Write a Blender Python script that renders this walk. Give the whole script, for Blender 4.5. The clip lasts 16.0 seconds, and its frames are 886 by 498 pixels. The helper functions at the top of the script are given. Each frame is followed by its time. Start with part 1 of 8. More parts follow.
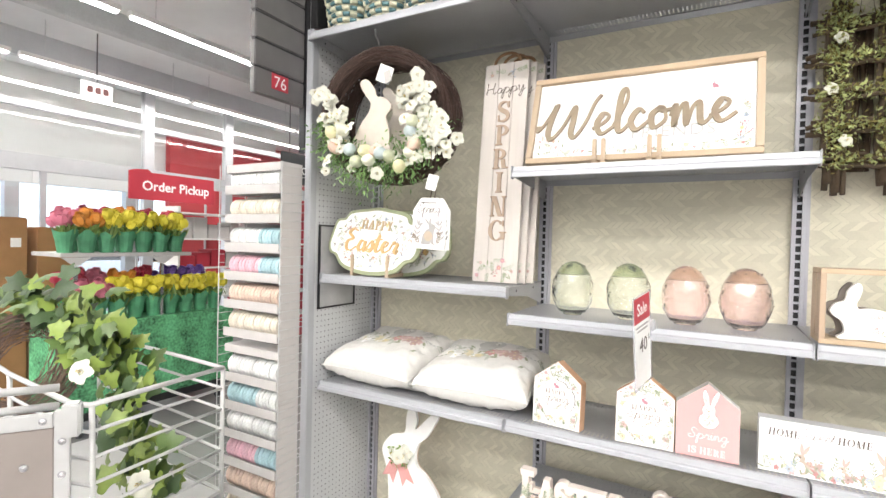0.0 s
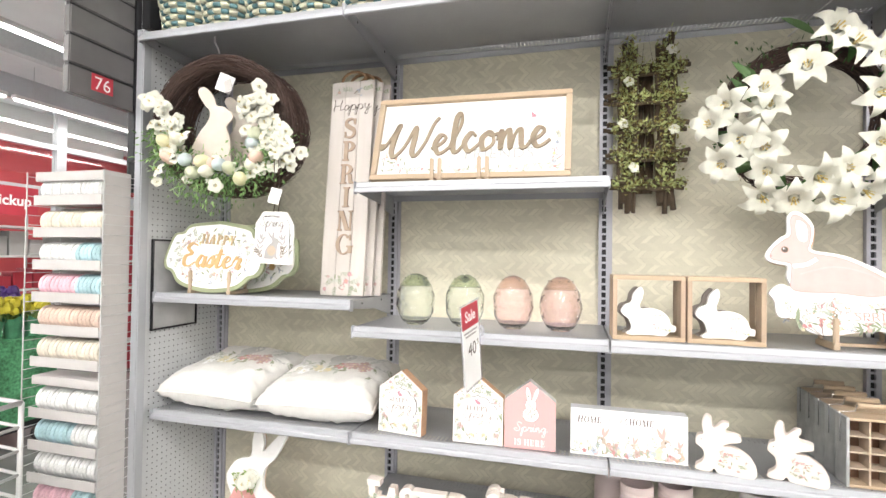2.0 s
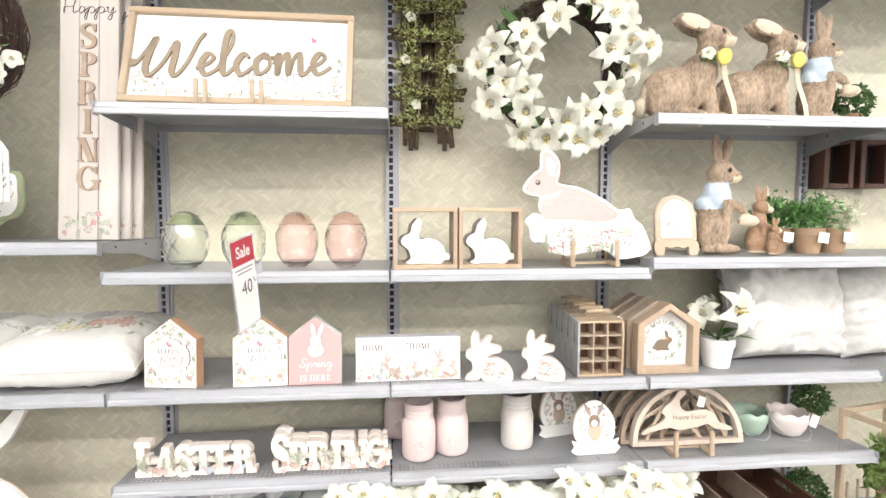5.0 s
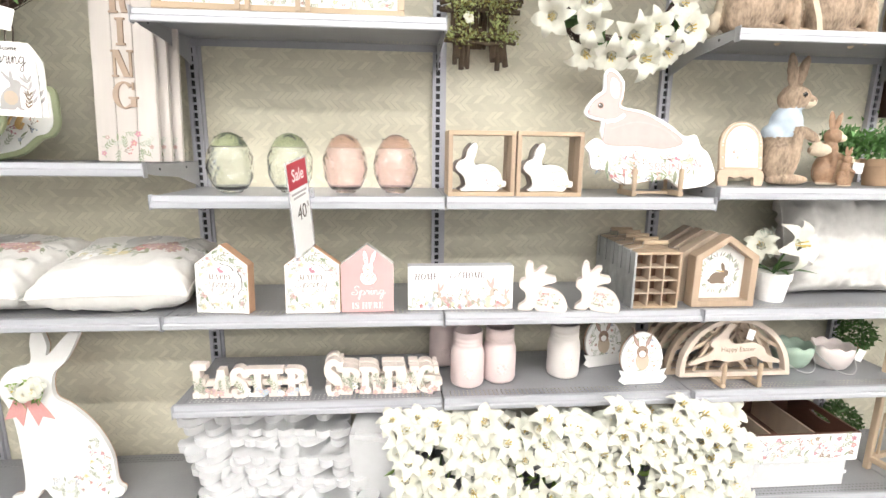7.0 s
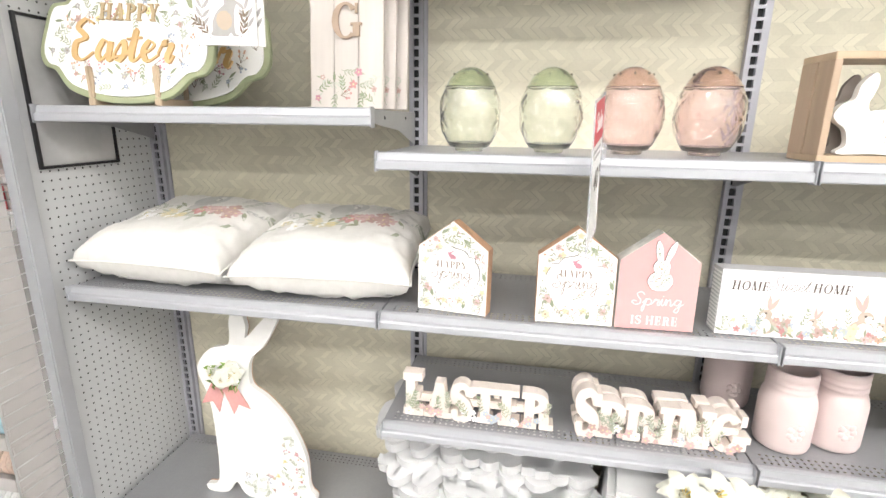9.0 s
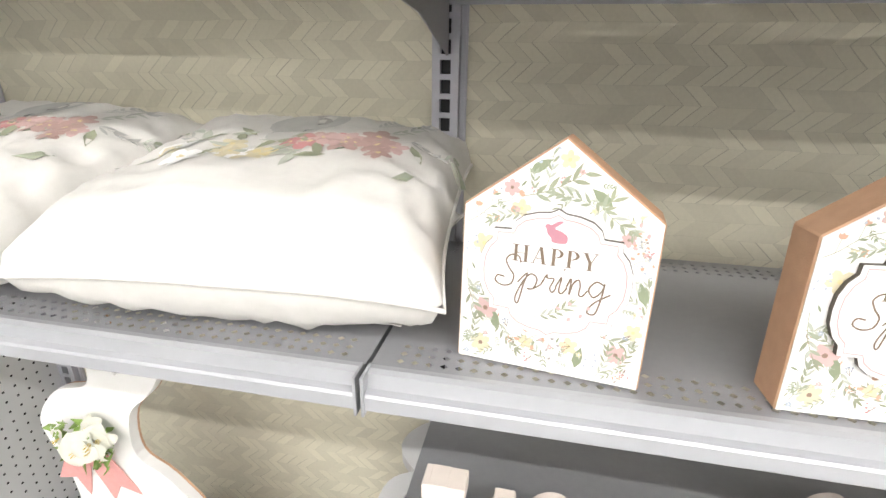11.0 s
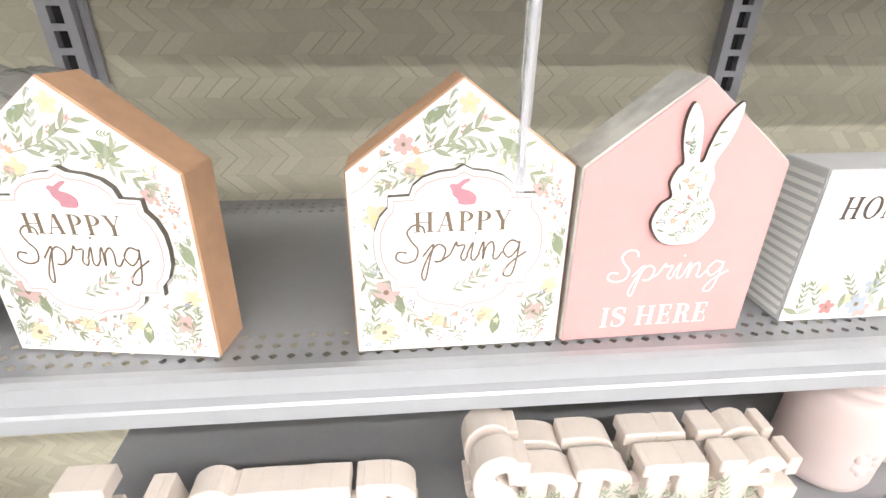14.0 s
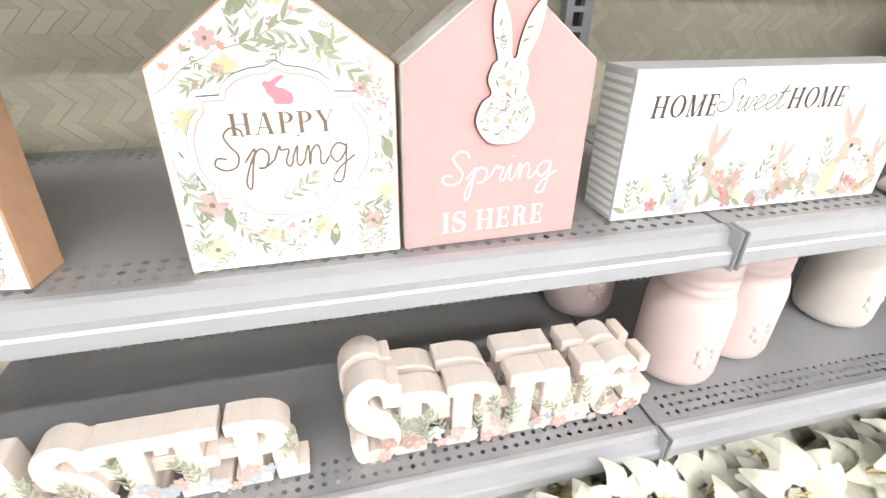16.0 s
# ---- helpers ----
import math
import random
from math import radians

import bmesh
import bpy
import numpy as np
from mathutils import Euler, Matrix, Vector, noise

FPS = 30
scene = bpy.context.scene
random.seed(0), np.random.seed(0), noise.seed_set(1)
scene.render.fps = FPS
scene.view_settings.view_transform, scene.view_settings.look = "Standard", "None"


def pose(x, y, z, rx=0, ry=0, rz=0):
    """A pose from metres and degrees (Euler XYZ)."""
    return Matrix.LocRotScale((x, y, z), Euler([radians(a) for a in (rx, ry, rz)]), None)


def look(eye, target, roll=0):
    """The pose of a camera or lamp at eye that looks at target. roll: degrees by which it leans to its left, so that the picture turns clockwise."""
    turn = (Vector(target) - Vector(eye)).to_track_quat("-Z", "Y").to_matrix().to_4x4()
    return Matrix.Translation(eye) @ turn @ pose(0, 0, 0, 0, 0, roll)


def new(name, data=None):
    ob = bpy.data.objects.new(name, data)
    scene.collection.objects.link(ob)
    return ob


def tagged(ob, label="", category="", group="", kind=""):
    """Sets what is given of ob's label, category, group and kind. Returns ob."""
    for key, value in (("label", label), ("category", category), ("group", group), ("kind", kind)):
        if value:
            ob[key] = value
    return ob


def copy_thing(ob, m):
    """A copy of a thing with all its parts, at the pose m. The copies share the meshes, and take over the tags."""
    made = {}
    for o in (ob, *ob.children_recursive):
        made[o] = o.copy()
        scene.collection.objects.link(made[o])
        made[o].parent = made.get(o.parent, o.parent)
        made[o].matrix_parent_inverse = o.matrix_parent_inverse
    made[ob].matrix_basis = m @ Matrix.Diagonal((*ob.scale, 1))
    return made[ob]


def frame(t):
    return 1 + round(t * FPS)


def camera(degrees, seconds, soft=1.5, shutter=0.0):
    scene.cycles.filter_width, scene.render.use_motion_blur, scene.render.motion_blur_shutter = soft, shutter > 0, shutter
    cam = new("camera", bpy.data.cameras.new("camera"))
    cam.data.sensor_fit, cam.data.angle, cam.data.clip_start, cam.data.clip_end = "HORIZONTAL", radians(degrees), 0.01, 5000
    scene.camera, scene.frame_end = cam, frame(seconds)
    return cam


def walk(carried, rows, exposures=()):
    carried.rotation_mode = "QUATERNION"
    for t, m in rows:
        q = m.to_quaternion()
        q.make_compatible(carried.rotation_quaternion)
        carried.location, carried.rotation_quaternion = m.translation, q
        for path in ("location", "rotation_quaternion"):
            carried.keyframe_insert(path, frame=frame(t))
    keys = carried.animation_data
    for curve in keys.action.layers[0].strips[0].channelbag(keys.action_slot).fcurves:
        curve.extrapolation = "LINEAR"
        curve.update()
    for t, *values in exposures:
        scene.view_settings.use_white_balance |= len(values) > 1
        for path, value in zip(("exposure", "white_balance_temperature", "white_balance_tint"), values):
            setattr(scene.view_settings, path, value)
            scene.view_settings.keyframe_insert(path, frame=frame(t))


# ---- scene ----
cam = camera(84.0, 16.0)
PATH = [
    (0, (-0.248, -1.7, 1.582), (-1.22, 0.047, 1.546), 1.4),
    (0.5, (-0.214, -1.691, 1.582), (-1.127, 0.089, 1.562), 1.4),
    (1, (-0.181, -1.686, 1.589), (-0.992, 0.142, 1.579), 1.2),
    (1.5, (-0.15, -1.694, 1.584), (-0.824, 0.189, 1.595), 1.0),
    (2, (-0.106, -1.693, 1.582), (-0.631, 0.236, 1.613), 0.8),
    (2.5, (-0.057, -1.689, 1.578), (-0.437, 0.274, 1.625), 0.5),
    (3, (-0.018, -1.684, 1.568), (-0.255, 0.302, 1.622), 0.2),
    (3.5, (0.021, -1.682, 1.559), (-0.079, 0.315, 1.61), -0.1),
    (4, (0.051, -1.673, 1.525), (0.078, 0.326, 1.563), -0.3),
    (4.2, (0.058, -1.672, 1.516), (0.125, 0.327, 1.529), -0.3),
    (6.3, (-0.075, -1.593, 1.493), (0.167, 0.36, 1.138), 0.8),
    (6.5, (-0.089, -1.586, 1.484), (0.131, 0.367, 1.116), 0.7),
    (7, (-0.135, -1.581, 1.47), (0.024, 0.372, 1.07), 0.7),
    (7.5, (-0.223, -1.578, 1.458), (-0.145, 0.375, 1.034), 0.8),
    (8, (-0.348, -1.53, 1.432), (-0.384, 0.418, 0.978), 0.9),
    (8.5, (-0.477, -1.383, 1.397), (-0.666, 0.549, 0.915), 0.8),
    (9, (-0.549, -1.105, 1.391), (-0.899, 0.798, 0.883), 0.7),
    (9.2, (-0.577, -1.001, 1.381), (-0.971, 0.887, 0.852), 0.5),
    (11.3, (-0.762, -0.355, 1.209), (-1.118, 1.454, 0.433), 0.8),
    (11.5, (-0.74, -0.342, 1.217), (-1.085, 1.452, 0.403), 0.1),
    (12, (-0.689, -0.334, 1.214), (-0.967, 1.444, 0.34), -0.4),
    (12.5, (-0.639, -0.334, 1.207), (-0.796, 1.45, 0.316), 0.0),
    (13, (-0.581, -0.329, 1.204), (-0.626, 1.448, 0.288), 0.2),
    (13.5, (-0.533, -0.328, 1.202), (-0.466, 1.454, 0.296), 0.5),
    (14, (-0.487, -0.322, 1.208), (-0.326, 1.44, 0.275), 0.7),
    (14.5, (-0.445, -0.32, 1.214), (-0.188, 1.428, 0.277), 0.8),
    (15, (-0.424, -0.32, 1.222), (-0.079, 1.407, 0.275), 1.0),
    (15.5, (-0.405, -0.342, 1.195), (0.009, 1.359, 0.229), 1.3),
    (16, (-0.415, -0.367, 1.153), (0.035, 1.31, 0.161), 1.5),
]
walk(cam, [(t, look(eye, target, roll)) for t, eye, target, roll in PATH])

# ---- light ----
S = 0.9144            # width of one bay
scene.view_settings.exposure = 0.57
world = bpy.data.worlds.new("world")
scene.world = world
world.use_nodes = True
sky = world.node_tree.nodes.new("ShaderNodeTexSky")
sky.sky_type, sky.sun_disc = "NISHITA", False
sky.sun_elevation, sky.sun_rotation = radians(40), radians(250)
world.node_tree.links.new(sky.outputs[0], world.node_tree.nodes["Background"].inputs[0])
world.node_tree.nodes["Background"].inputs[1].default_value = 0.1
sun_data = bpy.data.lights.new("sun", "SUN")
sun_data.energy, sun_data.angle, sun_data.color = 2.0, radians(0.5), (1.0, 0.95, 0.88)
sun = new("sun", sun_data)
sun.matrix_world = look((-30, 10, 25), (-12, 2, 0))
CEIL = 4.6
LAMP_Z = 4.0
LAMP_ROWS = (-8.75, -6.05)
AISLE_ROWS = (-2.8, -4.5, -7.0, -11.3)
for lx, ly, turn, length, power in [(x, 1.0, 0, 15.0, 190.0) for x in LAMP_ROWS] + [(2.0, y, 90, 12.0, 260.0) for y in AISLE_ROWS]:
    d = bpy.data.lights.new("tube_light", "AREA")
    d.shape, d.size, d.size_y, d.energy, d.color = "RECTANGLE", 0.1, length, power, (1.0, 0.97, 0.935)
    ob = new("tube_light", d)
    ob.matrix_world = pose(lx, ly, LAMP_Z - 0.045, 0, 0, turn)

# ---- materials ----
MATS = {}


def mat(name, color, rough=0.5, metal=0.0, var=0.06, scale=30.0, bump=0.0, bump_scale=200.0, spec=0.5, per_object=0.0, emit=0.0, stretch=(1, 1, 1), trans=0.0, island=0.0):
    """A principled material with two scales of colour variation and a fine relief."""
    if name in MATS:
        return MATS[name]
    m = bpy.data.materials.new(name)
    m.use_nodes = True
    nt = m.node_tree
    n, ln = nt.nodes, nt.links
    b = n["Principled BSDF"]
    b.inputs["Roughness"].default_value = rough
    b.inputs["Metallic"].default_value = metal
    b.inputs["Specular IOR Level"].default_value = spec
    tc = n.new("ShaderNodeTexCoord")
    mp = n.new("ShaderNodeMapping")
    mp.inputs["Scale"].default_value = stretch
    ln.new(tc.outputs["Object"], mp.inputs[0])
    t1 = n.new("ShaderNodeTexNoise")
    t1.inputs["Scale"].default_value = scale
    t1.inputs["Detail"].default_value = 5
    ln.new(mp.outputs[0], t1.inputs[0])
    t2 = n.new("ShaderNodeTexNoise")
    t2.inputs["Scale"].default_value = scale * 0.13
    ln.new(mp.outputs[0], t2.inputs[0])
    add = n.new("ShaderNodeMath")
    add.operation = "ADD"
    ln.new(t1.outputs[0], add.inputs[0]), ln.new(t2.outputs[0], add.inputs[1])
    last = add.outputs[0]
    if per_object or island:
        info = n.new("ShaderNodeNewGeometry" if island else "ShaderNodeObjectInfo")
        k = n.new("ShaderNodeMath")
        k.operation = "MULTIPLY_ADD"
        k.inputs[1].default_value = per_object or island
        ln.new(info.outputs["Random Per Island" if island else "Random"], k.inputs[0])
        ln.new(last, k.inputs[2])
        last = k.outputs[0]
    mr = n.new("ShaderNodeMapRange")
    mr.inputs[1].default_value, mr.inputs[2].default_value = 0.5, 1.5 + (per_object or island)
    mr.inputs[3].default_value, mr.inputs[4].default_value = 1 - 2 * var, 1 + 2 * var
    ln.new(last, mr.inputs[0])
    mul = n.new("ShaderNodeVectorMath")
    mul.operation = "SCALE"
    mul.inputs[0].default_value = color
    ln.new(mr.outputs[0], mul.inputs[3])
    ln.new(mul.outputs[0], b.inputs["Base Color"])
    if bump:
        t3 = n.new("ShaderNodeTexNoise")
        t3.inputs["Scale"].default_value = bump_scale
        t3.inputs["Detail"].default_value = 3
        ln.new(mp.outputs[0], t3.inputs[0])
        bp = n.new("ShaderNodeBump")
        bp.inputs["Strength"].default_value = bump
        bp.inputs["Distance"].default_value = 0.002
        ln.new(t3.outputs[0], bp.inputs["Height"])
        ln.new(bp.outputs[0], b.inputs["Normal"])
    if emit:
        b.inputs["Emission Color"].default_value = (*color, 1)
        b.inputs["Emission Strength"].default_value = emit
    if trans:
        b.inputs["Transmission Weight"].default_value = trans
    MATS[name] = m
    return m


def weave_material(name, color):
    """Pale woven bamboo matting: zigzag strips with thin dark gaps, in the x-z plane."""
    m = bpy.data.materials.new(name)
    m.use_nodes = True
    nt = m.node_tree
    n, ln = nt.nodes, nt.links
    b = n["Principled BSDF"]
    b.inputs["Roughness"].default_value = 0.55
    tc = n.new("ShaderNodeTexCoord")
    sep = n.new("ShaderNodeSeparateXYZ")
    wob = n.new("ShaderNodeTexNoise")
    wob.inputs["Scale"].default_value = 9
    ln.new(tc.outputs["Object"], wob.inputs[0])
    mix = n.new("ShaderNodeMixRGB")
    mix.blend_type, mix.inputs[0].default_value = "ADD", 0.012
    ln.new(tc.outputs["Object"], mix.inputs[1]), ln.new(wob.outputs["Color"], mix.inputs[2])
    ln.new(mix.outputs[0], sep.inputs[0])

    def op(kind, a, c=None, d=None):
        k = n.new("ShaderNodeMath")
        k.operation = kind
        for i, v in enumerate((a, c, d)):
            if v is None:
                continue
            if isinstance(v, (int, float)):
                k.inputs[i].default_value = v
            else:
                ln.new(v, k.inputs[i])
        return k.outputs[0]

    period, strip = 0.029, 0.025
    u = op("DIVIDE", sep.outputs[2], period)
    tri = op("PINGPONG", u, 1.0)
    v = op("DIVIDE", op("ADD", sep.outputs[0], op("MULTIPLY", tri, period * 1.05)), strip)
    row, col = op("FLOOR", v), op("FLOOR", u)
    comb = n.new("ShaderNodeCombineXYZ")
    ln.new(row, comb.inputs[0]), ln.new(col, comb.inputs[1])
    wn = n.new("ShaderNodeTexWhiteNoise")
    ln.new(comb.outputs[0], wn.inputs[0])
    edge_v = op("ABSOLUTE", op("SUBTRACT", op("FRACT", v), 0.5))
    edge_u = op("ABSOLUTE", op("SUBTRACT", op("FRACT", u), 0.5))
    gap_v = op("MULTIPLY", op("GREATER_THAN", edge_v, 0.455), op("GREATER_THAN", wn.outputs["Value"], 0.5))
    gap_u = op("GREATER_THAN", edge_u, 0.485)
    gap = op("MULTIPLY", op("MAXIMUM", gap_v, op("MULTIPLY", gap_u, 0.3)), wob.outputs[0])
    big = n.new("ShaderNodeTexNoise")
    big.inputs["Scale"].default_value = 2.2
    ln.new(tc.outputs["Object"], big.inputs[0])
    grain = n.new("ShaderNodeTexNoise")
    grain.inputs["Scale"].default_value = 160
    ln.new(tc.outputs["Object"], grain.inputs[0])
    val = op("ADD", op("MULTIPLY", wn.outputs["Value"], 0.2), op("MULTIPLY", big.outputs[0], 0.3))
    val = op("ADD", op("ADD", val, op("MULTIPLY", grain.outputs[0], 0.14)), 0.74)
    val = op("SUBTRACT", val, op("MULTIPLY", gap, 0.6))
    mul = n.new("ShaderNodeVectorMath")
    mul.operation = "SCALE"
    mul.inputs[0].default_value = color
    ln.new(val, mul.inputs[3])
    ln.new(mul.outputs[0], b.inputs["Base Color"])
    bp = n.new("ShaderNodeBump")
    bp.inputs["Strength"].default_value, bp.inputs["Distance"].default_value = 0.3, 0.0012
    ln.new(op("SUBTRACT", op("MULTIPLY", wn.outputs["Value"], 0.4), gap), bp.inputs["Height"])
    ln.new(bp.outputs[0], b.inputs["Normal"])
    MATS[name] = m
    return m


def clear_glass(name, color, rough=0.015):
    """Solid tinted glass with a real wall thickness."""
    m = bpy.data.materials.new(name)
    m.use_nodes = True
    b = m.node_tree.nodes["Principled BSDF"]
    b.inputs["Base Color"].default_value = (*color, 1)
    b.inputs["Roughness"].default_value = rough
    b.inputs["IOR"].default_value = 1.46
    b.inputs["Transmission Weight"].default_value = 1.0
    b.inputs["Coat Weight"].default_value, b.inputs["Coat Roughness"].default_value = 1.0, 0.06
    MATS[name] = m
    return m


def glass_like(name, color, body):
    """Thin pressed glass: a clear tinted pane mixed with a glossy body."""
    m = bpy.data.materials.new(name)
    m.use_nodes = True
    n, ln = m.node_tree.nodes, m.node_tree.links
    b = n["Principled BSDF"]
    b.inputs["Base Color"].default_value = (*color, 1)
    b.inputs["Roughness"].default_value = 0.07
    b.inputs["Specular IOR Level"].default_value = 0.8
    tr = n.new("ShaderNodeBsdfTransparent")
    tr.inputs[0].default_value = (*[0.35 + 0.65 * c for c in color], 1)
    tx = n.new("ShaderNodeTexNoise")
    tx.inputs["Scale"].default_value = 60
    bp = n.new("ShaderNodeBump")
    bp.inputs["Strength"].default_value, bp.inputs["Distance"].default_value = 0.25, 0.002
    ln.new(tx.outputs[0], bp.inputs["Height"]), ln.new(bp.outputs[0], b.inputs["Normal"])
    mx = n.new("ShaderNodeMixShader")
    mx.inputs[0].default_value = body
    ln.new(tr.outputs[0], mx.inputs[1]), ln.new(b.outputs[0], mx.inputs[2])
    ln.new(mx.outputs[0], n["Material Output"].inputs[0])
    MATS[name] = m
    return m


M_METAL = mat("shelf_grey_paint", (0.31, 0.315, 0.33), 0.38, 0.25, 0.03, 90, 0.12, 900)
M_LIP = mat("shelf_lip_paint", (0.41, 0.42, 0.445), 0.34, 0.25, 0.02, 60, 0.08, 900)
M_UPRIGHT = mat("upright_paint", (0.40, 0.40, 0.44), 0.42, 0.2, 0.04, 40)
# Near-black: shade painted into slots and peg holes; also the dark bolts.
M_DARK = mat("slot_shade_bolt_dark", (0.02, 0.02, 0.022), 0.7)
M_WEAVE = weave_material("woven_mat", (0.54, 0.51, 0.405))
M_PEG = mat("pegboard_paint", (0.55, 0.56, 0.57), 0.5, 0.1, 0.03, 20)
M_FLOOR = mat("polished_concrete", (0.27, 0.265, 0.26), 0.22, 0, 0.12, 3, 0.05, 60)
M_CEIL = mat("ceiling_paint", (0.80, 0.81, 0.82), 0.8, 0, 0.04, 2)
M_WALL = mat("wall_paint", (0.80, 0.80, 0.79), 0.75, 0, 0.03, 2)
M_WHITE = mat("white_paint", (0.80, 0.79, 0.77), 0.42, 0, 0.02, 40, 0.06, 300)
M_PRINT = mat("white_print", (0.82, 0.815, 0.80), 0.35, 0, 0.015, 50, 0.04, 500)
M_WOOD = mat("natural_wood", (0.42, 0.315, 0.225), 0.55, 0, 0.14, 26, 0.2, 120, stretch=(1, 1, 0.12))
M_WOODX = mat("pale_wood_rail", (0.50, 0.38, 0.26), 0.55, 0, 0.12, 26, 0.2, 120, stretch=(0.12, 1, 1))
M_WOODL = mat("light_wood", (0.47, 0.365, 0.26), 0.5, 0, 0.1, 30, 0.15, 150, stretch=(1, 1, 0.15))
M_MDF = mat("raw_mdf_edge", (0.52, 0.32, 0.20), 0.75, 0, 0.08, 60, 0.25, 700)
M_GREYWOOD = mat("greywashed_wood", (0.42, 0.33, 0.25), 0.6, 0, 0.14, 20, 0.2, 120, stretch=(1, 1, 0.15))
M_DARKWOOD = mat("stained_wood", (0.10, 0.045, 0.03), 0.5, 0, 0.2, 20, 0.2, 120, stretch=(0.2, 1, 1))
M_PINK = mat("pink_paint", (0.69, 0.37, 0.36), 0.42, 0, 0.025, 40, 0.06, 300)
M_BLACK = mat("black_plastic", (0.018, 0.018, 0.02), 0.35)
M_CHROME = mat("chrome_wire", (0.62, 0.62, 0.64), 0.25, 0.9, 0.03)
M_WIREW = mat("white_wire", (0.50, 0.50, 0.495), 0.35, 0.1, 0.03)
M_RED = mat("red_sign", (0.46, 0.04, 0.06), 0.45, 0, 0.04, 5)
M_CREAM = mat("cream_wood", (0.72, 0.64, 0.585), 0.6, 0, 0.04, 40, 0.12, 200)
M_FABRIC = mat("white_cotton", (0.68, 0.665, 0.635), 0.9, 0, 0.04, 60, 0.35, 900)
M_TWIG = mat("dark_twig", (0.075, 0.044, 0.035), 0.75, 0, 0.42, 60, 0.5, 200, island=1.0)
M_PETAL = mat("white_petal", (0.63, 0.625, 0.54), 0.6, 0, 0.05, 60, 0.1, 300)
M_STAMEN = mat("yellow_stamen", (0.60, 0.45, 0.12), 0.6, 0, 0.15, 90)
M_LEAF = mat("green_leaf", (0.065, 0.14, 0.035), 0.5, 0, 0.25, 40, 0.15, 200, island=1.0)
M_LEAFL = mat("light_green_leaf", (0.20, 0.30, 0.075), 0.5, 0, 0.25, 40, 0.15, 200, island=1.0)
M_MOSS = mat("moss", (0.22, 0.19, 0.06), 0.9, 0, 0.3, 60, 0.5, 300, island=1.0)
M_JAR = mat("pink_ceramic", (0.66, 0.545, 0.53), 0.45, 0, 0.02, 30, 0.05, 200)
M_FUR = mat("sisal_fur", (0.335, 0.25, 0.18), 0.9, 0, 0.42, 110, 1.0, 130, stretch=(1, 1, 0.45))
M_GRAYP = mat("grey_card", (0.52, 0.50, 0.485), 0.7, 0, 0.03, 20)
INK = {
    "ink": mat("print_ink", (0.075, 0.055, 0.045), 0.5), "taupe": mat("print_taupe", (0.19, 0.14, 0.10), 0.5),
    "sage": mat("print_sage", (0.33, 0.36, 0.27), 0.5, var=0.15), "leaf": mat("print_leaf", (0.25, 0.29, 0.19), 0.5, var=0.15),
    "pale": mat("print_pale_leaf", (0.45, 0.475, 0.41), 0.5, var=0.1), "pink": mat("print_pink", (0.50, 0.235, 0.235), 0.5, var=0.1),
    "blush": mat("print_blush", (0.46, 0.315, 0.285), 0.5, var=0.06), "rose": mat("print_rose", (0.49, 0.23, 0.28), 0.5, var=0.1),
    "orange": mat("print_orange", (0.58, 0.36, 0.26), 0.5, var=0.1), "yellow": mat("print_yellow", (0.70, 0.60, 0.32), 0.5, var=0.1),
    "blue": mat("print_blue", (0.34, 0.39, 0.47), 0.5, var=0.1), "grey": mat("print_grey", (0.38, 0.365, 0.355), 0.5, var=0.1),
    "cream": mat("print_cream", (0.48, 0.39, 0.30), 0.5, var=0.06), "gold": mat("print_gold", (0.58, 0.38, 0.17), 0.45),
    "skin": mat("print_skin", (0.54, 0.375, 0.35), 0.5, var=0.05), "butter": mat("print_butter", (0.64, 0.58, 0.41), 0.5, var=0.06), "fawn": mat("print_fawn", (0.49, 0.41, 0.34), 0.5, var=0.12),
    "petal": mat("print_petal", (0.57, 0.40, 0.385), 0.5, var=0.08), "olive": mat("print_olive", (0.31, 0.33, 0.23), 0.5, var=0.2), "mist": mat("print_mist", (0.46, 0.46, 0.445), 0.5, var=0.08), "sky": mat("print_sky", (0.42, 0.47, 0.54), 0.5, var=0.08),
    "white": mat("print_white", (0.86, 0.855, 0.845), 0.4), "brown": mat("print_brown", (0.28, 0.19, 0.14), 0.5, var=0.1),
}
INKS = list(INK)


# ---- building helpers ----
FINE = {"floral_print", "twig_ring", "rear_twig_ring", "foliage", "greenery", "dark_greenery", "moss", "vine_leaves", "filler_leaves", "floral_relief", "peg_holes", "garden_print", "weave", "fern", "lid_perforation", "relief", "leaves", "bead_rim"}
def part(name, bm, material, parent, label="", smooth=False, m=None):
    """Links a bmesh as one mesh object under a thing or a part."""
    me = bpy.data.meshes.new(name)
    bm.to_mesh(me)
    bm.free()
    for k in (material if isinstance(material, (list, tuple)) else [material]):
        me.materials.append(k)
    if smooth:
        me.shade_smooth()
    ob = new(name, me)
    ob.parent = parent
    if m is not None:
        ob.matrix_basis = m
    if name in FINE:
        ob["kind"] = "stuff"
    return tagged(ob, label)


def thing(name, label, category, m=None, group="", kind=""):
    ob = new(name)
    ob.empty_display_size = 0.05
    if m is not None:
        ob.matrix_basis = m
    return tagged(ob, label, category, group, kind)


def box(x0, x1, y0, y1, z0, z1, bev=0.0, bm=None):
    own = bmesh.new()
    bmesh.ops.create_cube(own, size=1, matrix=Matrix.Translation(((x0 + x1) / 2, (y0 + y1) / 2, (z0 + z1) / 2)) @ Matrix.Diagonal((x1 - x0, y1 - y0, z1 - z0, 1)))
    if bev:
        bmesh.ops.bevel(own, geom=own.edges[:], offset=bev, segments=2, affect="EDGES")
    if bm is None:
        return own
    return merge(bm, own)


